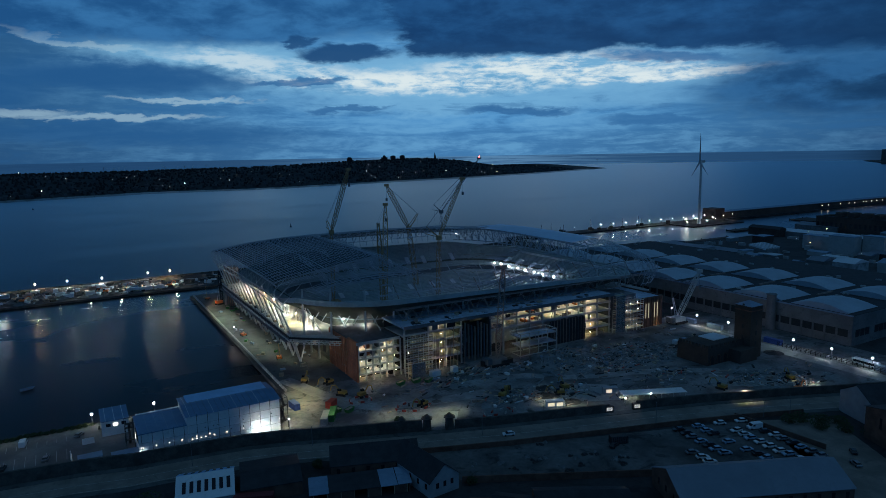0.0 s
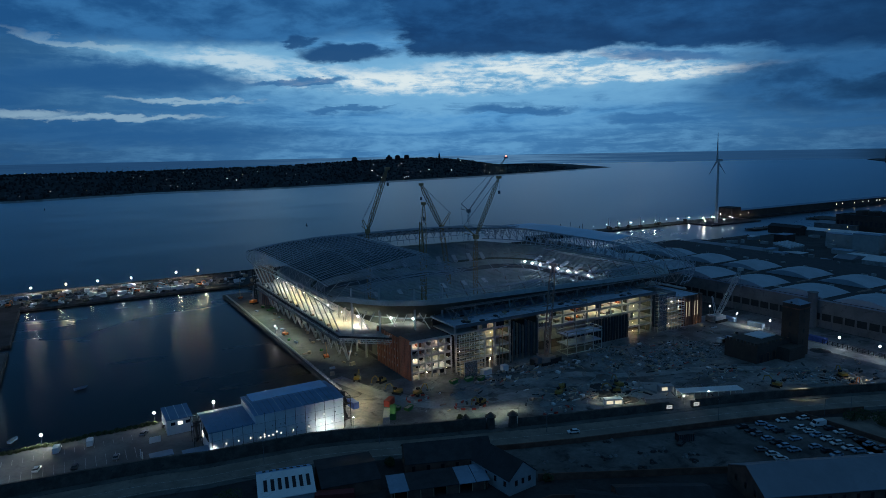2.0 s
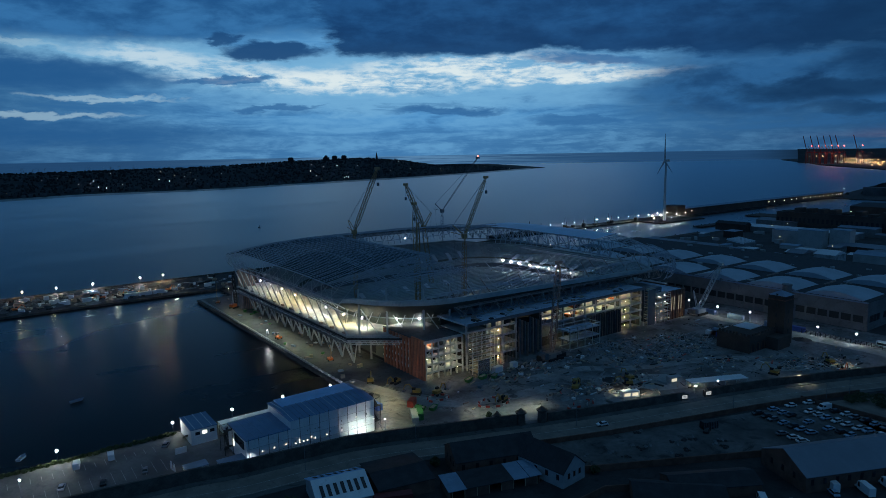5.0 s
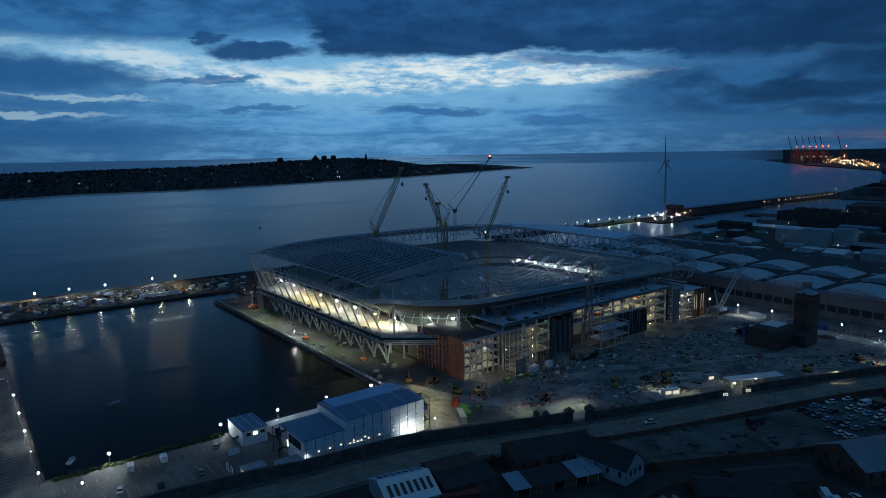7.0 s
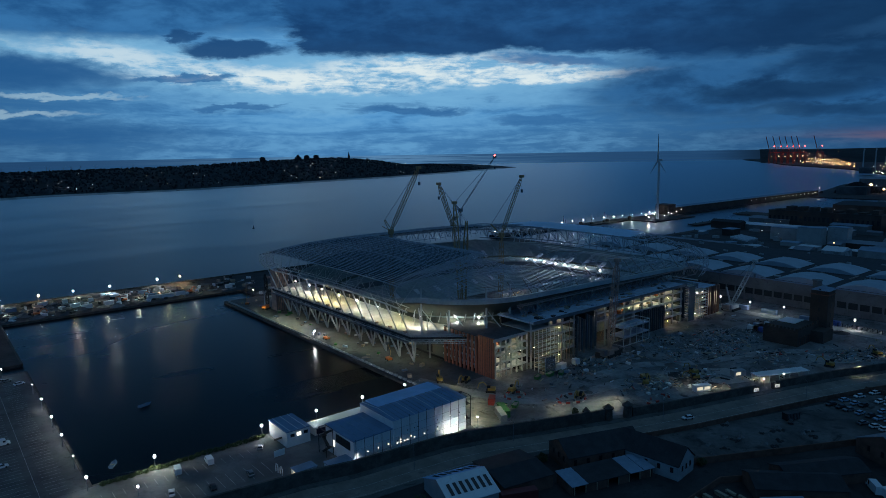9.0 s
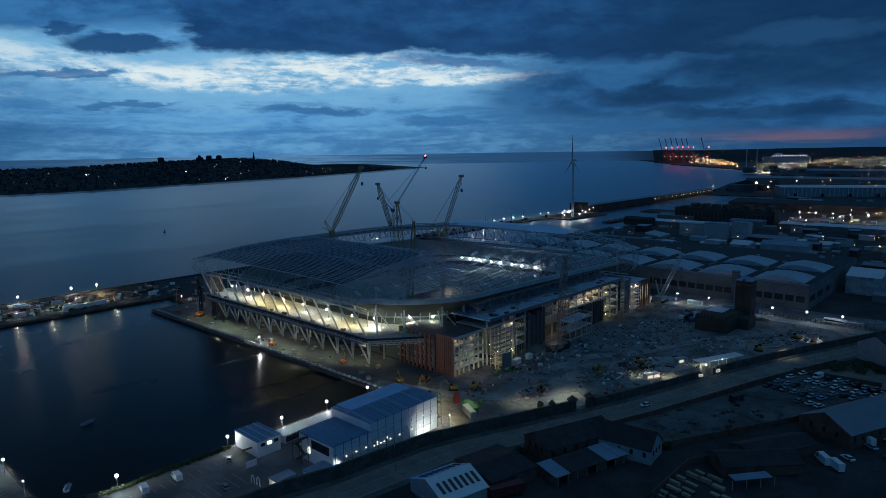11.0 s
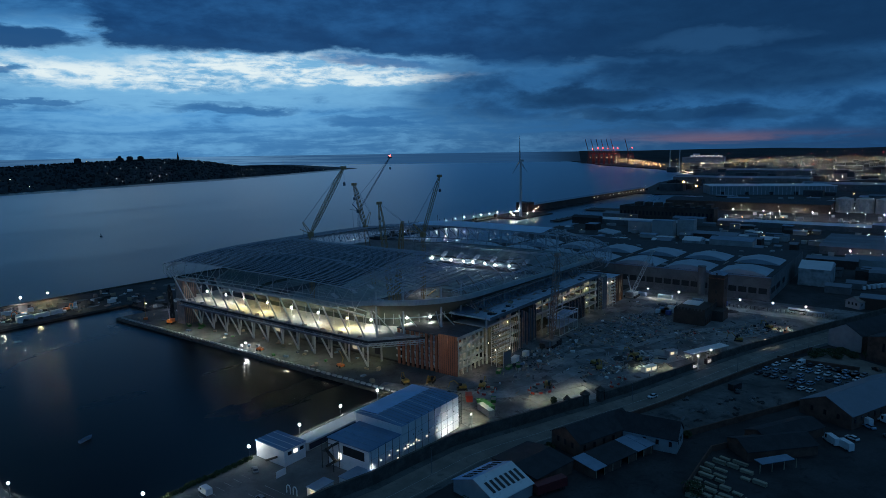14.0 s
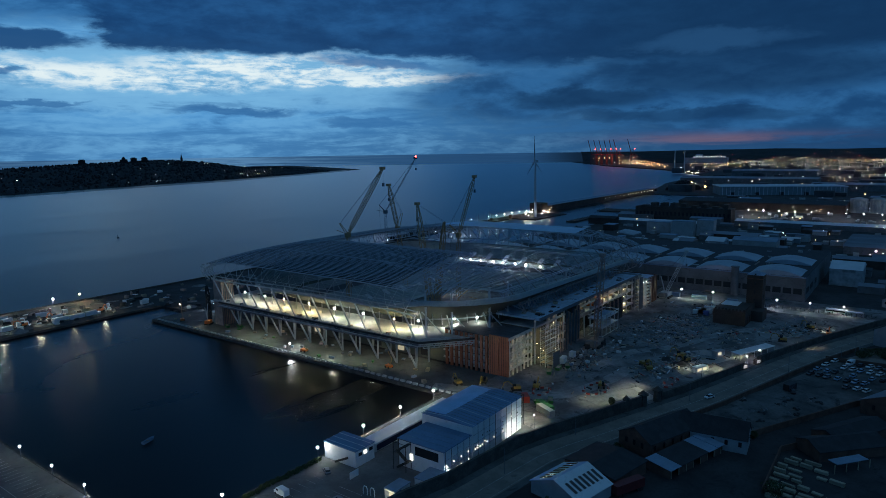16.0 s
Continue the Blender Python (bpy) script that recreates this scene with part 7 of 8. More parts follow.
def frame_piece(x, y, a):
    t = thing("truss_segment", "roof truss segment lying on the ground", "truss segment", "site trusses", (x, y, 0), a)
    l = rng.uniform(4, 8)
    for s in (-1, 1):
        local("chord", tube(bmesh.new(), (-l, s * 1.6, 0.2), (l, s * 1.6, 0.2), 0.2), "looksteel", t)
    for k in range(6):
        u = -l + 2 * l * k / 6
        local("lacing", tube(bmesh.new(), (u, -1.6 if k % 2 else 1.6, 0.4), (u + l / 3, 1.6 if k % 2 else -1.6, 0.4), 0.1), "looksteel", t)


def on_site(x, y):
    return y > 226 - (x - 66) * 0.45 + 6


HEAPS = [(216, 215), (236, 228), (200, 222), (168, 200), (148, 206), (250, 170), (264, 158), (135, 238), (182, 236), (226, 192), (286, 215), (210, 240), (240, 214), (160, 240)]
for k in range(256):
    hx, hy = HEAPS[k % len(HEAPS)]
    x, y = hx + rng.gauss(0, 8), min(hy + rng.gauss(0, 5), 247)
    if not on_site(x, y) or (255 < x < 284 and 184 < y < 210):
        continue
    pallet_load(x, y, rng.uniform(0, 180), rng.choice(("white", "bluegrey", "timber", "darksteel", "dark", "rust", "concrete", "dark", "soil", "rust")), rng.uniform(0.3, 1.3), rng.uniform(0.25, 0.8), rng.uniform(0.3, 1.2))
for k in range(46):
    hx, hy = HEAPS[(0, 1, 2, 12, 11)[k % 5]]
    x, y = hx + rng.gauss(0, 7), min(hy + rng.gauss(0, 5), 246)
    steel_pile(x, y, rng.gauss(20, 30), 7)
for k in range(24):
    frame_piece(rng.gauss(222, 16), min(rng.gauss(222, 9), 245), rng.gauss(20, 40))
for k in range(30):
    x, y = rng.uniform(120, 190), rng.uniform(190, 245)
    if on_site(x, y):
        steel_pile(x, y, rng.uniform(0, 180), 3)


for nm, m, n in (("site_debris", "looksteel", 520), ("site_offcuts", "timber", 170), ("site_sheeting", "clad", 70), ("site_scrap", "rust", 240), ("site_packs", "dark", 320), ("site_plastic", "red", 60)):
    bm = bmesh.new()
    for k in range(n):
        if k % 6:
            hx, hy = HEAPS[rng.choice((0, 0, 1, 1, 2, 3, 4, 5, 6, 7, 9, 10, 11, 12, 12, 13))]
            x, y = hx + rng.gauss(0, 8), min(hy + rng.gauss(0, 4.5), 249)
        else:
            x, y = rng.uniform(84, 292), rng.uniform(160, 249)
        if not on_site(x, y) or (244 < x < 284 and 182 < y < 210) or x > 290:
            continue
        a, w, d, h = rng.gauss(0.4, 0.6), rng.uniform(0.25, 2.2), rng.uniform(0.08, 0.35), rng.uniform(0.15, 0.6)
        ca, sa = math.cos(a), math.sin(a)
        prism(bm, [(x + ca * u - sa * v, y + sa * u + ca * v) for u, v in ((-w, -d), (w, -d), (w, d), (-w, d))], 0.0, h)
    tagged(link_mesh(nm, bm, m), "loose offcuts and debris strewn over the building site", "debris", kind="stuff")


def spoil(x, y, r, h, mat="soil"):
    t = thing("spoil_heap", "low heap of spoil and rubble", "spoil heap", "spoil heaps", (x, y, 0))
    bm = bmesh.new()
    rings = []
    for i in range(5):
        f = i / 4
        rings.append([bm.verts.new((r * (1 - f * 0.9) * math.cos(6.283 * k / 10) * (1 + 0.25 * rng.random()), r * (1 - f * 0.9) * math.sin(6.283 * k / 10) * (1 + 0.25 * rng.random()), h * f ** 1.2 * (0.8 + 0.4 * rng.random()))) for k in range(10)])
    for a, b in zip(rings, rings[1:]):
        for k in range(10):
            bm.faces.new((a[k], a[(k + 1) % 10], b[(k + 1) % 10], b[k]))
    bm.faces.new(rings[-1])
    local("mound", bm, mat, t)


for k in range(40):
    x, y = rng.uniform(120, 292), rng.uniform(160, 245)
    if on_site(x, y) and not (250 < x < 288 and 180 < y < 214):
        spoil(x, y, rng.uniform(1.5, 4.5), rng.uniform(0.4, 1.4), rng.choice(("soil", "yard", "lot")))
# quayside of the stadium: edge blocks and goods
for k in range(64):
    t = thing("edge_block", "pale concrete edge block on the quay", "edge block", "quay blocks", (73.6, 264 + 3.5 * k, 0.28))
    local("block", boxes((-0.45, 0.45, -1.1, 1.1, -0.25, 0.55)), "concrete", t)
for k in range(40):
    pallet_load(rng.uniform(77, 99), rng.uniform(262, 480), rng.uniform(0, 180), rng.choice(("white", "bluegrey", "timber", "darksteel", "rust", "green")), rng.uniform(0.5, 1.4), rng.uniform(0.4, 1.0), rng.uniform(0.4, 1.4))
# river wharf: cabins, heaps, machines
for k in range(34):
    x, y = rng.uniform(-95, 66), rng.uniform(526, 556)
    spoil(x, y, rng.uniform(2, 5), rng.uniform(0.6, 2.2), rng.choice(("soil", "lot", "sand")))
for k in range(22):
    container(rng.uniform(-95, 70), rng.uniform(540, 572), rng.uniform(-15, 15), rng.choice(("white", "white", "bluegrey", "rust")), rng.choice((3, 6, 6)), "pale site container on the river wharf")
for x, y, a in ((-32, 534, 10), (20, 538, 160), (64, 536, 30), (-60, 536, 70), (40, 545, 200)):
    excavator(x, y, a, rng.choice(("yellow", "orange")))
for x, y, l in ((38, 533, 9), (47, 532, 9), (56, 533, 7), (-4, 534, 7), (10, 536, 6), (92, 534, 5)):
    container(x, y, 4, "white", l, "white tarpaulin-covered container on the wharf edge")
for k in range(12):
    spoil(rng.uniform(100, 200), rng.uniform(470, 570), rng.uniform(2, 5), rng.uniform(0.5, 1.5))
lamp_post(106, 476, 5, watts=500)
lamp_post(97, 500, 3, warm=True, watts=200)
for k in range(8):
    down_light((-70 + 20 * k, 543, 7), 2400 if k > 3 else 350, PALE if k % 3 else YELLOW, (0, -0.3, -1), 150)
for nm, m, n in (("wharf_crates", "white", 60), ("wharf_rubble", "dark", 90), ("wharf_timber", "timber", 50), ("wharf_scrap", "rust", 60)):
    bm = bmesh.new()
    for k in range(n):
        x, y = (rng.uniform(-98, 110), rng.uniform(525, 572)) if k % 4 else (rng.uniform(96, 200), rng.uniform(462, 570))
        a, w, d, h = rng.uniform(0, 3.14), rng.uniform(0.4, 2.6), rng.uniform(0.3, 1.2), rng.uniform(0.4, 2.2)
        ca, sa = math.cos(a), math.sin(a)
        plan = [(x + ca * u - sa * v, y + sa * u + ca * v) for u, v in ((-w, -d), (w, -d), (w, d), (-w, d))]
        prism(bm, plan, 0.0, h)
    tagged(link_mesh(nm, bm, m), "loose goods strewn over the riverside wharf", "goods", kind="stuff")
for k in range(26):
    steel_pile(rng.uniform(-95, 120), rng.uniform(526, 570), rng.gauss(10, 30), 4)
# boats
for x, y, z, l, a in ((-21.6, 330, -1.35, 2.6, 20), (-44, 282, -1.35, 2.2, 60)):
    t = thing("dinghy", "small open dinghy moored in the dock", "boat", "boats", (x, y, z), a)
    bm = bmesh.new()
    quads(bm, [(-l, -0.6, 0.1), (l * 0.7, -0.7, 0.1), (l, 0, 0.2), (l * 0.7, 0.7, 0.1), (-l, 0.6, 0.1), (-l, -0.8, 0.9), (l * 0.7, -0.9, 0.9), (l * 1.2, 0, 1.0), (l * 0.7, 0.9, 0.9), (-l, 0.8, 0.9)],
          [(0, 1, 6, 5), (1, 2, 7, 6), (2, 3, 8, 7), (3, 4, 9, 8), (4, 0, 5, 9), (4, 3, 2, 1, 0)])
    local("hull", bm, "bluegrey", t)
    local("thwart", boxes((-0.3, 0.3, -0.7, 0.7, 0.5, 0.6)), "timber", t)
for x, y in ((280, 930), (-59, 1587)):
    t = thing("river_buoy", "dark channel buoy on the river", "buoy", "buoys", (x, y, -4))
    local("float", tube(bmesh.new(), (0, 0, -0.4), (0, 0, 1.4), 1.5, 10), "darksteel", t)
    local("topmark", tube(bmesh.new(), (0, 0, 1.4), (0, 0, 5.0), 0.7, 6, 0.15), "darksteel", t)
# poles along the street
for x, y, h in ((28, 213, 8), (66, 207, 7), (120, 183.5, 7), (178, 157.5, 8), (224, 136, 8), (216, 141, 6), (150, 187, 3)):
    t = thing("street_pole", "unlit slim street pole", "pole", "street poles", (x, y, 0))
    local("pole", tube(bmesh.new(), (0, 0, 0), (0, 0, h), 0.12, 6, 0.07), "darksteel", t)
    local("arm", tube(bmesh.new(), (0, 0, h), (0.6, 0.9, h + 0.2), 0.06), "darksteel", t)

# ---- docks and city to the north, and the far shore ----
rng = random.Random(5)


def dock_building(x0, x1, y0, y1, h, wall="shed", roof="slateblue", pitch=1.5, label="low dock warehouse with a blue-grey roof", name="dock_warehouse", windows=False):
    t = thing(name, label, "warehouse", "dock buildings", ((x0 + x1) / 2, (y0 + y1) / 2, 0))
    part("wall", boxes((x0, x1, y0, y1, 0, h)), wall, t)
    if pitch:
        bm = bmesh.new()
        m = (x0 + x1) / 2
        quads(bm, [(x0 - 0.3, y0 - 0.3, h), (x1 + 0.3, y0 - 0.3, h), (x1 + 0.3, y1 + 0.3, h), (x0 - 0.3, y1 + 0.3, h), (m, y0 - 0.3, h + pitch), (m, y1 + 0.3, h + pitch)], [(0, 1, 4), (2, 3, 5), (1, 2, 5, 4), (3, 0, 4, 5)])
        part("roof", bm, roof, t)
    else:
        part("roof", boxes((x0 - 0.2, x1 + 0.2, y0 - 0.2, y1 + 0.2, h, h + 0.4)), roof, t)
    if windows:
        n = int((y1 - y0) / 5)
        for k in range(n):
            y = y0 + (y1 - y0) * (k + 0.3) / n
            part("window", boxes((x0 - 0.1, x0, y, y + 2.4, h * 0.45, h * 0.7)), "glass", t)
    return t


# shed walls: window band, pilasters and gutters
for k in range(40):
    y = 174 + 6.1 * k
    part("window_band", boxes((330.86, 330.98, y, y + 4.9, 4.3, 8.0)), "dark", shed)
    part("pilaster", boxes((330.7, 330.98, y + 5.1, y + 5.9, 0, 8.6)), "shed", shed)
    if k in (0, 1, 2, 4, 5, 6, 9, 10):
        part("window_band", boxes((334 + 4.4 * k, 337.6 + 4.4 * k, 171.86, 171.98, 4.3, 8.0)), "dark", shed)
part("gutter", boxes((330.6, 331, 171.8, 420, 15.0, 15.7)), "bluegrey", shed)
part("flat_roof", boxes((331, 460, 172, 420, 15.4, 15.6)), "slate", shed)
t = thing("round_stack", "pale round concrete stack against the shed", "stack", "", (329, 214, 0))
local("shaft", tube(bmesh.new(), (0, 0, 0), (0, 0, 19), 2.6, 14, 2.4), "shed", t)
local("rim", tube(bmesh.new(), (0, 0, 19), (0, 0, 19.5), 2.8, 14), "shed", t)

# named large blocks
dock_building(742, 764, 311, 434, 20, "darkbrick", "slate", 0, "huge dark brick dock warehouse", "grain_warehouse", True)
for k in range(9):
    part("roof_box", boxes((745, 760, 315 + 13.2 * k, 322 + 13.2 * k, 20.4, 20.4 + rng.choice((1.2, 2, 5)))), "darkbrick", bpy.data.objects["grain_warehouse"])
dock_building(608, 620, 320, 343, 17, "shedlight", "bluegrey", 0, "tall pale silo block", "silo_block")
dock_building(624, 636, 350, 377, 13, "shedlight", "bluegrey", 0, "tall pale silo block", "silo_block")
dock_building(620, 632, 301, 319, 18, "shedlight", "bluegrey", 0, "tall pale silo block", "silo_block")
dock_building(398, 428, 146, 166, 12, "striped", "clad", 4, "pale striped dock hall with a steep roof", "striped_hall")
dock_building(500, 520, 262, 278, 12, "striped", "clad", 3, "pale striped dock hall with a steep roof", "striped_hall")
dock_building(690, 714, 325, 445, 6, "shed", "clad", 2, "long low dock shed with a pale roof", "long_shed")
dock_building(745, 772, 40, 307, 6, "shed", "clad", 2, "long low dock shed with a pale roof", "long_shed")
dock_building(955, 1040, 205, 440, 13, "darkbrick", "slate", 3, "vast dark transit shed with a pale roof", "transit_shed")
dock_building(800, 822, -90, 130, 7, "shed", "clad", 2, "long low dock shed with a pale roof", "long_shed")
for k in range(6):
    t = thing("storage_tank", "round pale storage tank", "tank", "storage tanks", (1000 + 3 * (k % 2), 193 - 25 * k, 0))
    local("shell", tube(bmesh.new(), (0, 0, 0), (0, 0, 20), 11.5, 18), "shedlight", t)
    local("lid", tube(bmesh.new(), (0, 0, 20), (0, 0, 22.5), 11.5, 18, 2), "shedlight", t)
for k in range(10):
    dock_building(560 + 9 * k, 568 + 9 * k, 60, 172, 7, "shed", "slateblue", 2.2, "saw-tooth bay of a wide dock shed", "sawtooth_bay")
t = thing("round_pavilion", "low round pavilion with a folded white roof", "pavilion", "", (556, 372, 0))
local("drum", tube(bmesh.new(), (0, 0, 0), (0, 0, 7), 13, 20), "shed", t)
for k in range(6):
    local("roof_fold", tube(bmesh.new(), (-11 + 4 * k, -9, 7.2), (-9 + 4 * k, 9, 9.4), 1.1), "clad", t)
# smaller dock buildings between
for k in range(95):
    x, y = rng.uniform(470, 1240), rng.uniform(-220, 440)
    if (540 < x < 660 and 40 < y < 180) or (760 < x < 1050 and -90 < y < 460) or (540 < x < 625 and 285 < y < 390):
        continue
    w, d = rng.uniform(10, 28), rng.uniform(12, 55)
    dock_building(x, x + w, y, y + d, rng.uniform(4, 11), rng.choice(("shed", "darkbrick", "shed", "shedlight")), rng.choice(("slateblue", "slate", "bluegrey", "slateblue")), rng.choice((0, 1.5, 2.5)))
for k in range(34):
    x, y = rng.uniform(336, 470), rng.uniform(-60, 150)
    w, d = rng.uniform(6, 18), rng.uniform(8, 24)
    dock_building(x, x + w, y, y + d, rng.uniform(3, 7), rng.choice(("shed", "darkbrick")), rng.choice(("slate", "slateblue")), rng.choice((0, 1.5)))
for k in range(70):
    x, y = rng.uniform(466, 740), rng.uniform(176, 452)
    if 600 < x < 660 and 290 < y < 400 or 540 < x < 575 and 355 < y < 390:
        continue
    dock_building(x, x + rng.uniform(5, 16), y, y + rng.uniform(5, 18), rng.uniform(3, 7), rng.choice(("shed", "shedlight", "darkbrick", "palehall")), rng.choice(("slateblue", "bluegrey", "clad", "slateblue")), rng.choice((0, 1.2, 1.8)), "small dock shed among the yards", "small_shed")
# jetties and clutter in the north basin
for x0, x1, y0, y1 in ((470, 640, 464, 474), (690, 760, 500, 512), (860, 900, 464, 540)):
    t = thing("jetty", "dark timber jetty in the north basin", "jetty", "jetties", ((x0 + x1) / 2, (y0 + y1) / 2, -4))
    part("deck", boxes((x0, x1, y0, y1, -0.8, 0.3)), "darkbrick", t)
    for k in range(5):
        x = x0 + (x1 - x0) * k / 4
        part("pile", tube(bmesh.new(), (x, y1, -6), (x, y1, 1.2), 0.5, 6), "dark", t)
# long terminal on the breakwater, and its lamps
t = thing("breakwater_terminal", "long dark terminal building on the breakwater", "terminal", "", (1060, 609, 0))
part("hall", boxes((800, 1320, 603, 618, 0, 9)), "darkbrick", t)
part("roof", boxes((798, 1322, 602, 619, 9, 9.6)), "bluegrey", t)
part("head_block", boxes((780, 800, 598, 619, 0, 15)), "darkbrick", t)
bm = bmesh.new()
for k in range(60):
    if (k > 41 and k % 2) or rng.random() < 0.25:
        box(bm, 806 + 8.5 * k, 807.6 + 8.5 * k, 602.7, 602.95, 4.5, 5.8)
part("lit_windows", bm, "farwindow", t)
for k in range(12):
    x = 535 + 21.5 * k
    lamp_post(x, 609, 6, size=0.38, watts=350, group="breakwater lamps", label="lamp post with a bright white head on the breakwater")
for k in range(12):
    x, y = rng.uniform(690, 785), rng.uniform(564, 596)
    lamp_post(x, y, rng.uniform(4, 7), warm=rng.random() < 0.4, size=0.44, watts=110 if k % 2 else 0, group="platform lamps")
for k in range(14):
    x, y = rng.uniform(470, 785), rng.uniform(601, 617)
    t = thing("mast_hut", "small dark hut on the breakwater", "hut", "breakwater huts", (x, y, 0))
    local("wall", boxes((-2, 2, -1.5, 1.5, 0, rng.uniform(2, 5))), "darkbrick", t)
    local("mast", tube(bmesh.new(), (0, 0, 0), (0, 0, rng.uniform(6, 14)), 0.2), "dark", t)
for k in range(12):
    lamp_post(875, 318 - 20 * k, 9, size=0.5, watts=4500, warm=k == 3, group="transit shed lamps")
for k in range(8):
    lamp_post(648 + 2 * k, 170 - 14.5 * k, 8, size=0.42, watts=900 if k % 2 else 0, group="dock road lamps")
for k in range(3):
    lamp_post(540 + 28 * k, 146 - 6 * k, 7, size=0.5, watts=500 if k % 2 else 0, group="dock road lamps")


# distant lamps, houses and works
def scatter_lamps(name, label, mat, spots, size):
    bm = bmesh.new()
    for x, y, z in spots:
        r = size * rng.uniform(0.55, 1.25)
        quads(bm, [(x - r, y, z), (x + r, y, z), (x, y - r, z), (x, y + r, z), (x, y, z - r), (x, y, z + r)], [(0, 2, 5), (2, 1, 5), (1, 3, 5), (3, 0, 5), (2, 0, 4), (1, 2, 4), (3, 1, 4), (0, 3, 4)])
    ob = link_mesh(name, bm, mat)
    return tagged(ob, label, "lamps", kind="stuff")


def inland(x0, x1, ya, yb, n, z0=4, z1=18):
    return [(x, rng.uniform(ya, yb), rng.uniform(z0, z1)) for x in (rng.uniform(x0, x1) for _ in range(n))]


scatter_lamps("far_white_lamps", "scattered white lamps of the distant port", "farcool", inland(1300, 3000, -900, 600, 380) + inland(2600, 4700, -1200, 1000, 900, 4, 30) + [(3350, 917 - 13 * k, 9) for k in range(22)] + [(4028, 338 - 26 * k, 10) for k in range(12)] + [(2070 + 4 * k, 330 - 34 * k, 9) for k in range(9)], 0.85)
scatter_lamps("far_amber_lamps", "scattered amber lamps of the distant port", "farwarm", inland(1300, 3000, -900, 600, 170) + inland(2600, 4700, -1200, 1000, 420, 4, 30) + inland(3000, 4300, 900, 1250, 60), 0.85)
scatter_lamps("port_amber_lamps", "amber lamps round the container cranes", "farwarm", [(3300 + 900 * f + rng.uniform(-60, 60), 1330 + 560 * f + rng.uniform(-120, 20), rng.uniform(4, 25)) for f in (rng.random() for _ in range(90))], 1.5)
scatter_lamps("near_dock_lamps", "scattered small lamps among the dock buildings", "farwarm", inland(480, 1250, -200, 440, 70, 5, 9), 0.42)
scatter_lamps("near_dock_white_lamps", "scattered small white lamps among the dock buildings", "farcool", inland(480, 1250, -200, 440, 90, 5, 9), 0.42)
scatter_lamps("red_mast_lamps", "red warning lamps over the port", "redlamp", [(rng.uniform(2400, 4300), rng.uniform(-600, 900), rng.uniform(20, 60)) for _ in range(14)], 1.5)
bm = bmesh.new()
for k in range(520):
    x, y = rng.uniform(1290, 4700), rng.uniform(-1300, 900)
    if y > 600 and x < 2400:
        continue
    w, d, h = rng.uniform(10, 60), rng.uniform(10, 70), rng.uniform(5, 22)
    box(bm, x, x + w, y, y + d, 0, h)
tagged(link_mesh("far_port_buildings", bm, "farhouse"), "dark low sheds of the distant port", "buildings", kind="stuff")
for x, y, w, d, h in ((1700, 330, 60, 330, 16), (1500, 60, 50, 260, 14), (2100, 380, 90, 240, 22)):
    dock_building(x, x + w, y, y + d, h, "shed", "slateblue", 4, "long far warehouse with a blue-grey roof", "far_warehouse")
for x, y, w, d in ((1880, 418, 600, 150), (1330, 0, 50, 200), (1900, -120, 220, 260), (1400, -260, 100, 300)):
    bm = bmesh.new()
    quads(bm, [(x, y, 0.05), (x + w, y, 0.05), (x + w, y + d, 0.05), (x, y + d, 0.05)], [(0, 1, 2, 3)])
    structure("water_inner_dock", bm, "dock", "still inner dock basin", "water")


def gantry(x, y, h=92, tip=148):
    t = thing("container_crane", "red quay crane with its boom raised", "quay crane", "container cranes", (x, y, 0))
    ux, uy = 0.60, -0.80
    for sx in (-9, 9):
        for sy in (-14, 14):
            px, py = x + ux * sx * 0 + sx, y + sy
            part("leg", tube(bmesh.new(), (px, py, 0), (px, py, 62), 1.7), "gantry", t)
    part("portal_beam", boxes((x - 10, x + 10, y - 15, y + 15, 58, 63)), "gantry", t)
    part("apex", path([(x, y - 12, 60), (x, y + 8, h), (x, y + 14, 60)], 1.5), "gantry", t)
    part("boom", tube(bmesh.new(), (x, y + 12, 60), (x - 10, y + 34, tip), 2.6), "gantry", t)
    part("warning_lamp", ball(bmesh.new(), (x, y - 8, 94), 2.2), "redlamp", t)
    part("warning_lamp", ball(bmesh.new(), (x + 12, y - 4, 92), 2.0), "redlamp", t)
    part("deck_lamp", ball(bmesh.new(), (x, y, 40), 1.6), "farwarm", t)
    point_lamp((x - 16, y - 30, 46), 2500, (1.0, 0.6, 0.5), 1.0)


for gx, gy in ((3612, 1776), (3626, 1746), (3638, 1718), (3649, 1691), (3660, 1663), (3670, 1639), (3700, 1563)):
    gantry(gx + 12, gy - 25)
# far shore: houses, lamps and landmarks
def shore_point(x, d):
    y = float(np.interp(x, [p[0] for p in SHORE], [p[1] for p in SHORE]))
    hill = float(np.interp(x, (-3400, -300, 300, 800, 1300, 1600, 1900, 2700), [46, 46, 48, 64, 72, 50, 14, 3]))
    f = float(np.interp(d, (0, 60, 260, 600, 900, 1300), (0, 0.03, 0.25, 0.75, 1.0, 0.9)))
    return x + d * 0.45, y + d, -2.0 + hill * f


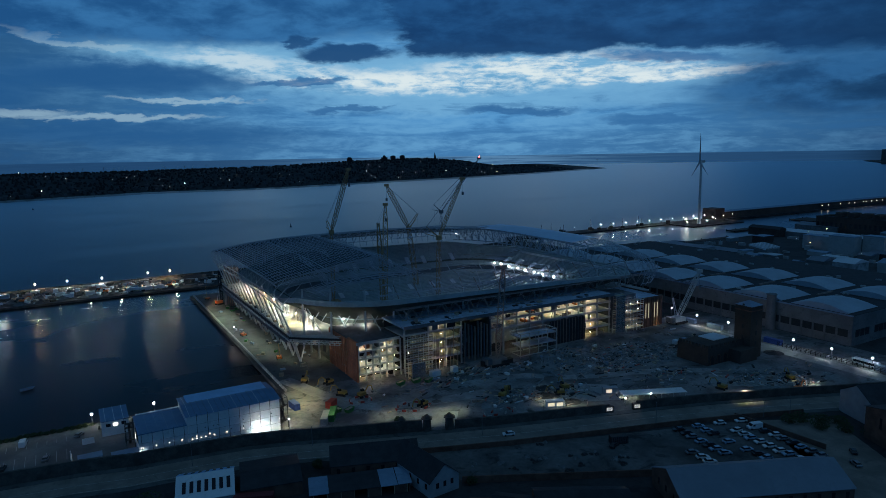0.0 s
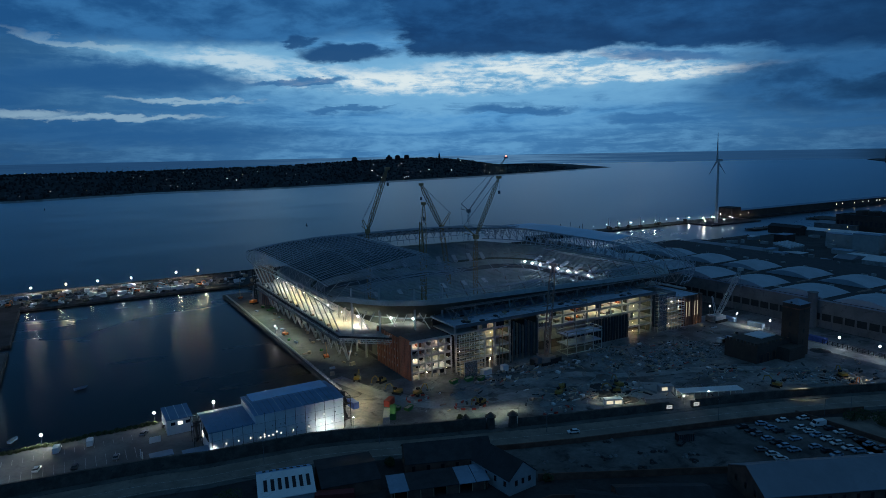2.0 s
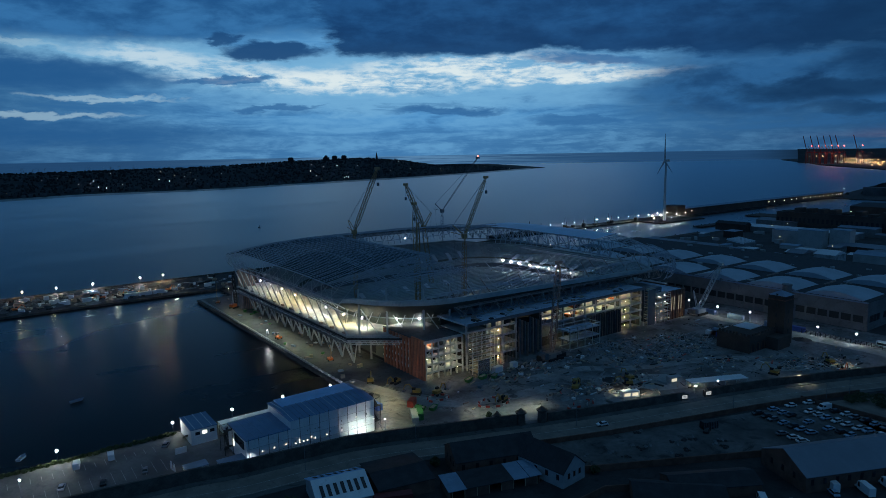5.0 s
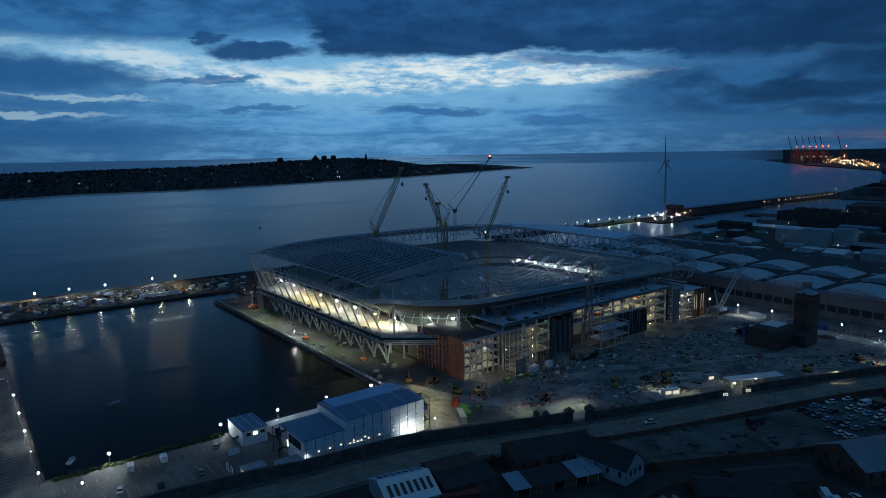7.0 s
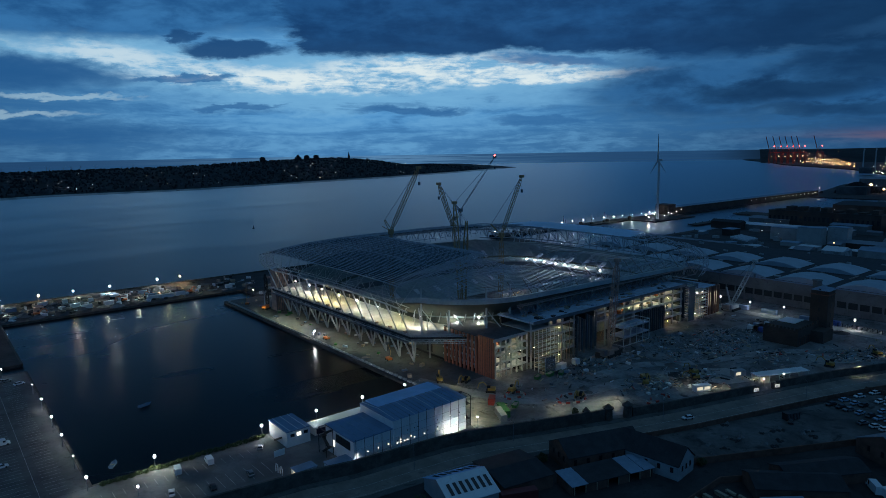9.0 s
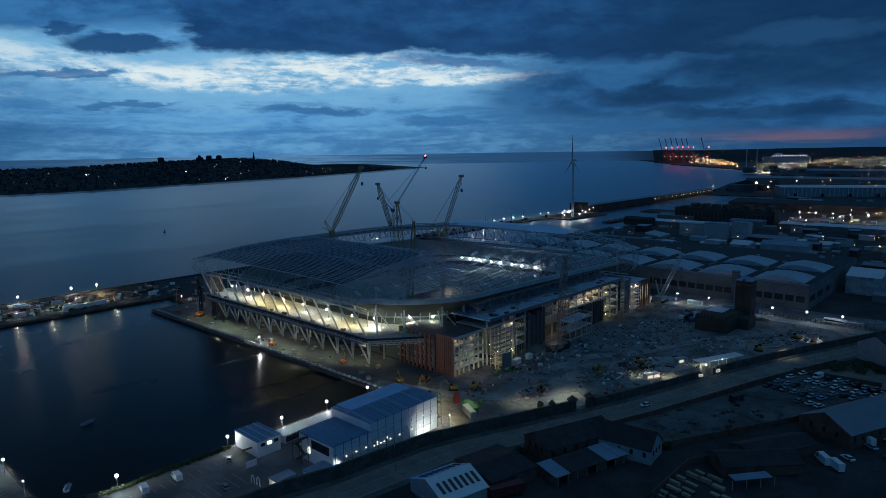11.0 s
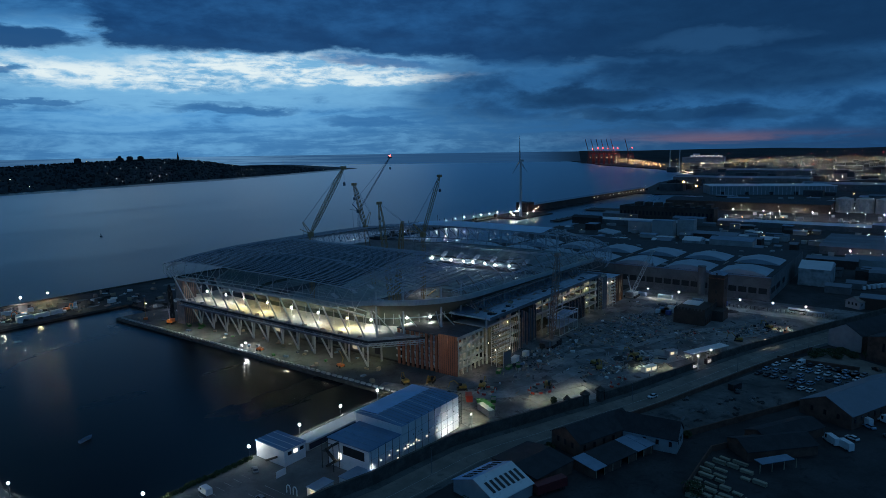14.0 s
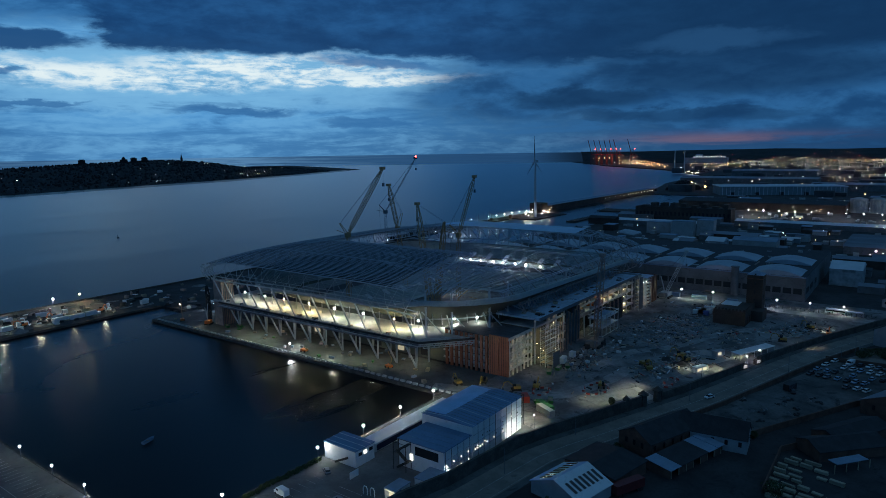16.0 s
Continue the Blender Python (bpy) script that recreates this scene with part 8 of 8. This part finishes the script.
bm = bmesh.new()
lit = []
amber = []
for k in range(1500):
    x, d = rng.uniform(-1500, 2300), abs(rng.gauss(0, 1)) * 330 + 50
    if d > 1000:
        continue
    px, py, pz = shore_point(x, d)
    w, h = rng.uniform(4, 12), rng.uniform(5, 10)
    box(bm, px, px + w, py, py + 8, pz - 4, pz + h)
    q = rng.random()
    if q < 0.05:
        lit.append((px, py - 3, pz + h))
    elif q < 0.065:
        amber.append((px, py - 3, pz + h))
tagged(link_mesh("far_town_houses", bm, "farhouse"), "pale small houses of the far shore", "houses", kind="stuff")
scatter_lamps("far_town_lamps", "small white lamps of the far town", "farcool", lit, 0.8)
scatter_lamps("far_town_amber_lamps", "small amber lamps of the far town", "farwarm", amber, 0.7)
bm = bmesh.new()
for k in range(6500):
    x, d = rng.uniform(-1800, 2350), rng.uniform(60, 1150)
    px, py, pz = shore_point(x, d)
    r, h = rng.uniform(3, 8), rng.uniform(3, 7.5)
    tube(bm, (px, py, pz - 3), (px + rng.uniform(-2, 2), py, pz + h), r, 5, r * 0.35)
tagged(link_mesh("far_shore_trees", bm, "farland"), "dark tree clumps of the far shore", "trees", kind="stuff")
for x, d, kind in ((1024, 880, "dome"), (1366, 880, "spire"), (810, 880, "block"), (1140, 880, "block"), (1080, 885, "block")):
    px, py, pz = shore_point(x, d)
    t = thing("far_landmark", "dark landmark building on the far ridge", "landmark", "far landmarks", (px, py, pz))
    if kind == "spire":
        local("tower", boxes((-4, 4, -4, 4, -4, 16)), "farland", t)
        local("spire", tube(bmesh.new(), (0, 0, 16), (0, 0, 40), 5, 6, 0.3), "farland", t)
    elif kind == "dome":
        local("body", boxes((-14, 14, -8, 8, -4, 16)), "farland", t)
        local("dome", ball(bmesh.new(), (0, 0, 18), 9, 10), "farland", t)
    else:
        local("body", boxes((-11, 11, -8, 8, -4, 20)), "farland", t)
        local("roof", boxes((-7, 7, -5, 5, 20, 23)), "farland", t)
# tidal sand below the far town
bm = bmesh.new()
rows = []
for x in range(-1500, 2600, 100):
    y = float(np.interp(x, [p[0] for p in SHORE], [p[1] for p in SHORE]))
    w = 26 + 30 * noise.noise((x / 300, 3, 0))
    rows.append([bm.verts.new((x, y - w, -3.97)), bm.verts.new((x, y + 30, -1.2))])
for a, b in zip(rows, rows[1:]):
    bm.faces.new((a[0], b[0], b[1], a[1]))
structure("ground_far_beach", bm, "sand", "wet sand strip under the far town", "beach")
# dark plain and low hills inland, to the horizon
bm = bmesh.new()
rows = []
for k in range(46):
    a = radians(63.5 + 1.25 * k)
    top = 70 + 9 * noise.noise((k / 3.0, 1.5, 0)) + min(k, 8) * 1.1
    rows.append([bm.verts.new((r * math.sin(a), r * math.cos(a), z)) for r, z in ((4250, -1), (4500, top * 0.55), (4780, top))])
for a, b in zip(rows, rows[1:]):
    for i in range(2):
        bm.faces.new((a[i], b[i], b[i + 1], a[i + 1]))
structure("backdrop_inland_hills", bm, "farland", "dark low hills inland", "far hills")
spots = []
for k in range(260):
    a, f = radians(rng.uniform(64, 100)), rng.uniform(0.1, 0.9)
    spots.append(((4240 + 480 * f) * math.sin(a), (4240 + 480 * f) * math.cos(a), 3 + 66 * f))
scatter_lamps("inland_lamps", "faint lamps on the far plain", "farwarm", spots, 0.8)

# pale hall behind the transit shed
t = thing("pale_hall", "huge pale-clad dock hall", "warehouse", "dock buildings", (1281, 454, 0), -65.3)
local("wall", boxes((0, 236, 2, 80, 0, 17)), "palehall", t)
local("roof", boxes((-1, 237, 1, 81, 17, 18)), "clad", t)
for k in range(30):
    local("wall_rib", boxes((4 + 7.8 * k, 4.6 + 7.8 * k, 1.6, 2, 0, 17)), "clad", t)
for k in range(5):
    local("roller_door", boxes((20 + 46 * k, 28 + 46 * k, 1.7, 2, 0, 6)), "dark", t)
# wooded mound at the end of the breakwater
bm = bmesh.new()
for k in range(420):
    x, y = rng.gauss(1440, 22), rng.gauss(574, 15)
    z = 16 * math.exp(-((x - 1440) / 34) ** 2 - ((y - 574) / 24) ** 2)
    r = rng.uniform(3, 6)
    tube(bm, (x, y, 0), (x + rng.uniform(-1, 1), y, z + rng.uniform(3, 7)), r, 5, r * 0.4)
tagged(link_mesh("mound_trees", bm, "farland"), "dark wooded mound at the end of the breakwater", "trees", kind="stuff")
# tall pale masts and a large vessel in the port
for x, y in ((2455, 908), (2463, 874)):
    t = thing("port_mast", "tall pale port mast", "mast", "port masts", (x, y, 0))
    local("pole", tube(bmesh.new(), (0, 0, 0), (0, 0, 84), 2.4, 8, 1.2), "turbine", t)
    local("arm", tube(bmesh.new(), (-8, 0, 70), (10, 0, 82), 0.8), "turbine", t)
t = thing("moored_ship", "large pale ship with lit upper decks", "ship", "", (3940, 1180, 0))
part("hull", boxes((3930, 3960, 1060, 1300, 0, 34)), "shedlight", t)
part("upper_deck", boxes((3934, 3956, 1075, 1255, 34, 44)), "clad", t)
part("bridge", boxes((3936, 3952, 1205, 1240, 44, 54)), "clad", t)
part("funnel", boxes((3938, 3950, 1100, 1116, 44, 56)), "darksteel", t)
for k in range(13):
    y, z = 1078 + 13.8 * k, 37 + 3 * (k % 2)
    part("deck_light", boxes((3932.4, 3933.6, y, y + 3.0, z, z + 2.5)), "farwindow", t)
# strong lamps of the port
scatter_lamps("port_orange_lamps", "strong orange lamps by the inner docks", "farwarm", [(1428, 523, 9), (1578, 595, 9), (3060, 1200, 12), (3075, 1170, 12), (3040, 1220, 12), (2900, 1090, 10)], 3.2)
scatter_lamps("quay_white_lamps", "cluster of bright lamps on a far quay", "farcool", [(2216 + rng.gauss(0, 40), 771 + rng.gauss(0, 14), rng.uniform(5, 16)) for _ in range(16)], 1.0)
scatter_lamps("container_yard_lamps", "white lamps along the container quay", "farcool", [(3400 + 900 * f + rng.uniform(-40, 40), 1400 + 620 * f + rng.uniform(-100, 40), rng.uniform(5, 30)) for f in (rng.random() for _ in range(45))], 1.1)
# yard beyond the long shed: house with a rusty roof, vans, lorry lamps
gable_house("yard_house", "small pale house with a rust-red roof", "house", 337, 349, 120, 129, 4.5, 7.0, "x", "render", "rust", -30, True)
for k in range(8):
    t = thing("box_van", "white box van parked in a row", "van", "yard vans", (402 + 3.6 * k, 127 - 2.6 * k, 0), 30)
    local("box", boxes((-3, 1.4, -1, 1, 0.6, 3.0)), "white", t)
    local("cab", boxes((1.5, 3.0, -0.95, 0.95, 0.5, 2.2)), "white", t)
    for u in (-2, 2):
        for s in (-1, 1):
            local("wheel", tube(bmesh.new(), (u, s * 0.75, 0.45), (u, s * 1.02, 0.45), 0.45, 8), "tyre", t)
scatter_lamps("lorry_lamps", "white lamps of a lorry park", "farcool", [(547 + rng.uniform(-8, 8), 150 - 4.5 * k, rng.uniform(2, 5)) for k in range(9)], 0.3)
# plant and pipes on the roofs and yards of the docks
bm = bmesh.new()
for k in range(420):
    x, y = rng.uniform(470, 1240), rng.uniform(-200, 455)
    w, d, h = rng.uniform(1, 7), rng.uniform(1, 9), rng.uniform(0.8, 4)
    box(bm, x, x + w, y, y + d, 0.0, h)
tagged(link_mesh("dock_yard_goods", bm, "shedlight"), "scattered crates and plant in the dock yards", "goods", kind="stuff")
for k in range(60):
    x, y = rng.uniform(334, 455), rng.uniform(178, 415)
    w, d = rng.uniform(0.6, 3), rng.uniform(0.6, 4)
    part("roof_plant", boxes((x, x + w, y, y + d, 15.6, 15.6 + rng.uniform(0.5, 1.6))), "shedlight", shed)
for k in range(6):
    part("roof_duct", boxes((362, 377, 208 + 35.5 * k, 208.6 + 35.5 * k, 15.6, 16.4)), "rust", shed)

# offshore turbines on the horizon
bm = bmesh.new()
for k in range(46):
    a, r = radians(rng.uniform(-2, 44)), rng.uniform(5150, 5400)
    x, y, h = r * math.sin(a), r * math.cos(a), rng.uniform(24, 32)
    tube(bm, (x, y, -4), (x, y, h), 0.9, 4, 0.6)
    for q in (0.4, 2.5, 4.6):
        tube(bm, (x, y, h), (x + 14 * math.cos(q) * math.cos(a), y - 14 * math.cos(q) * math.sin(a), h + 14 * math.sin(q)), 0.6, 3, 0.2)
tagged(link_mesh("offshore_turbines", bm, "darksteel"), "faint wind turbines standing far out at sea", "wind turbines", kind="stuff")
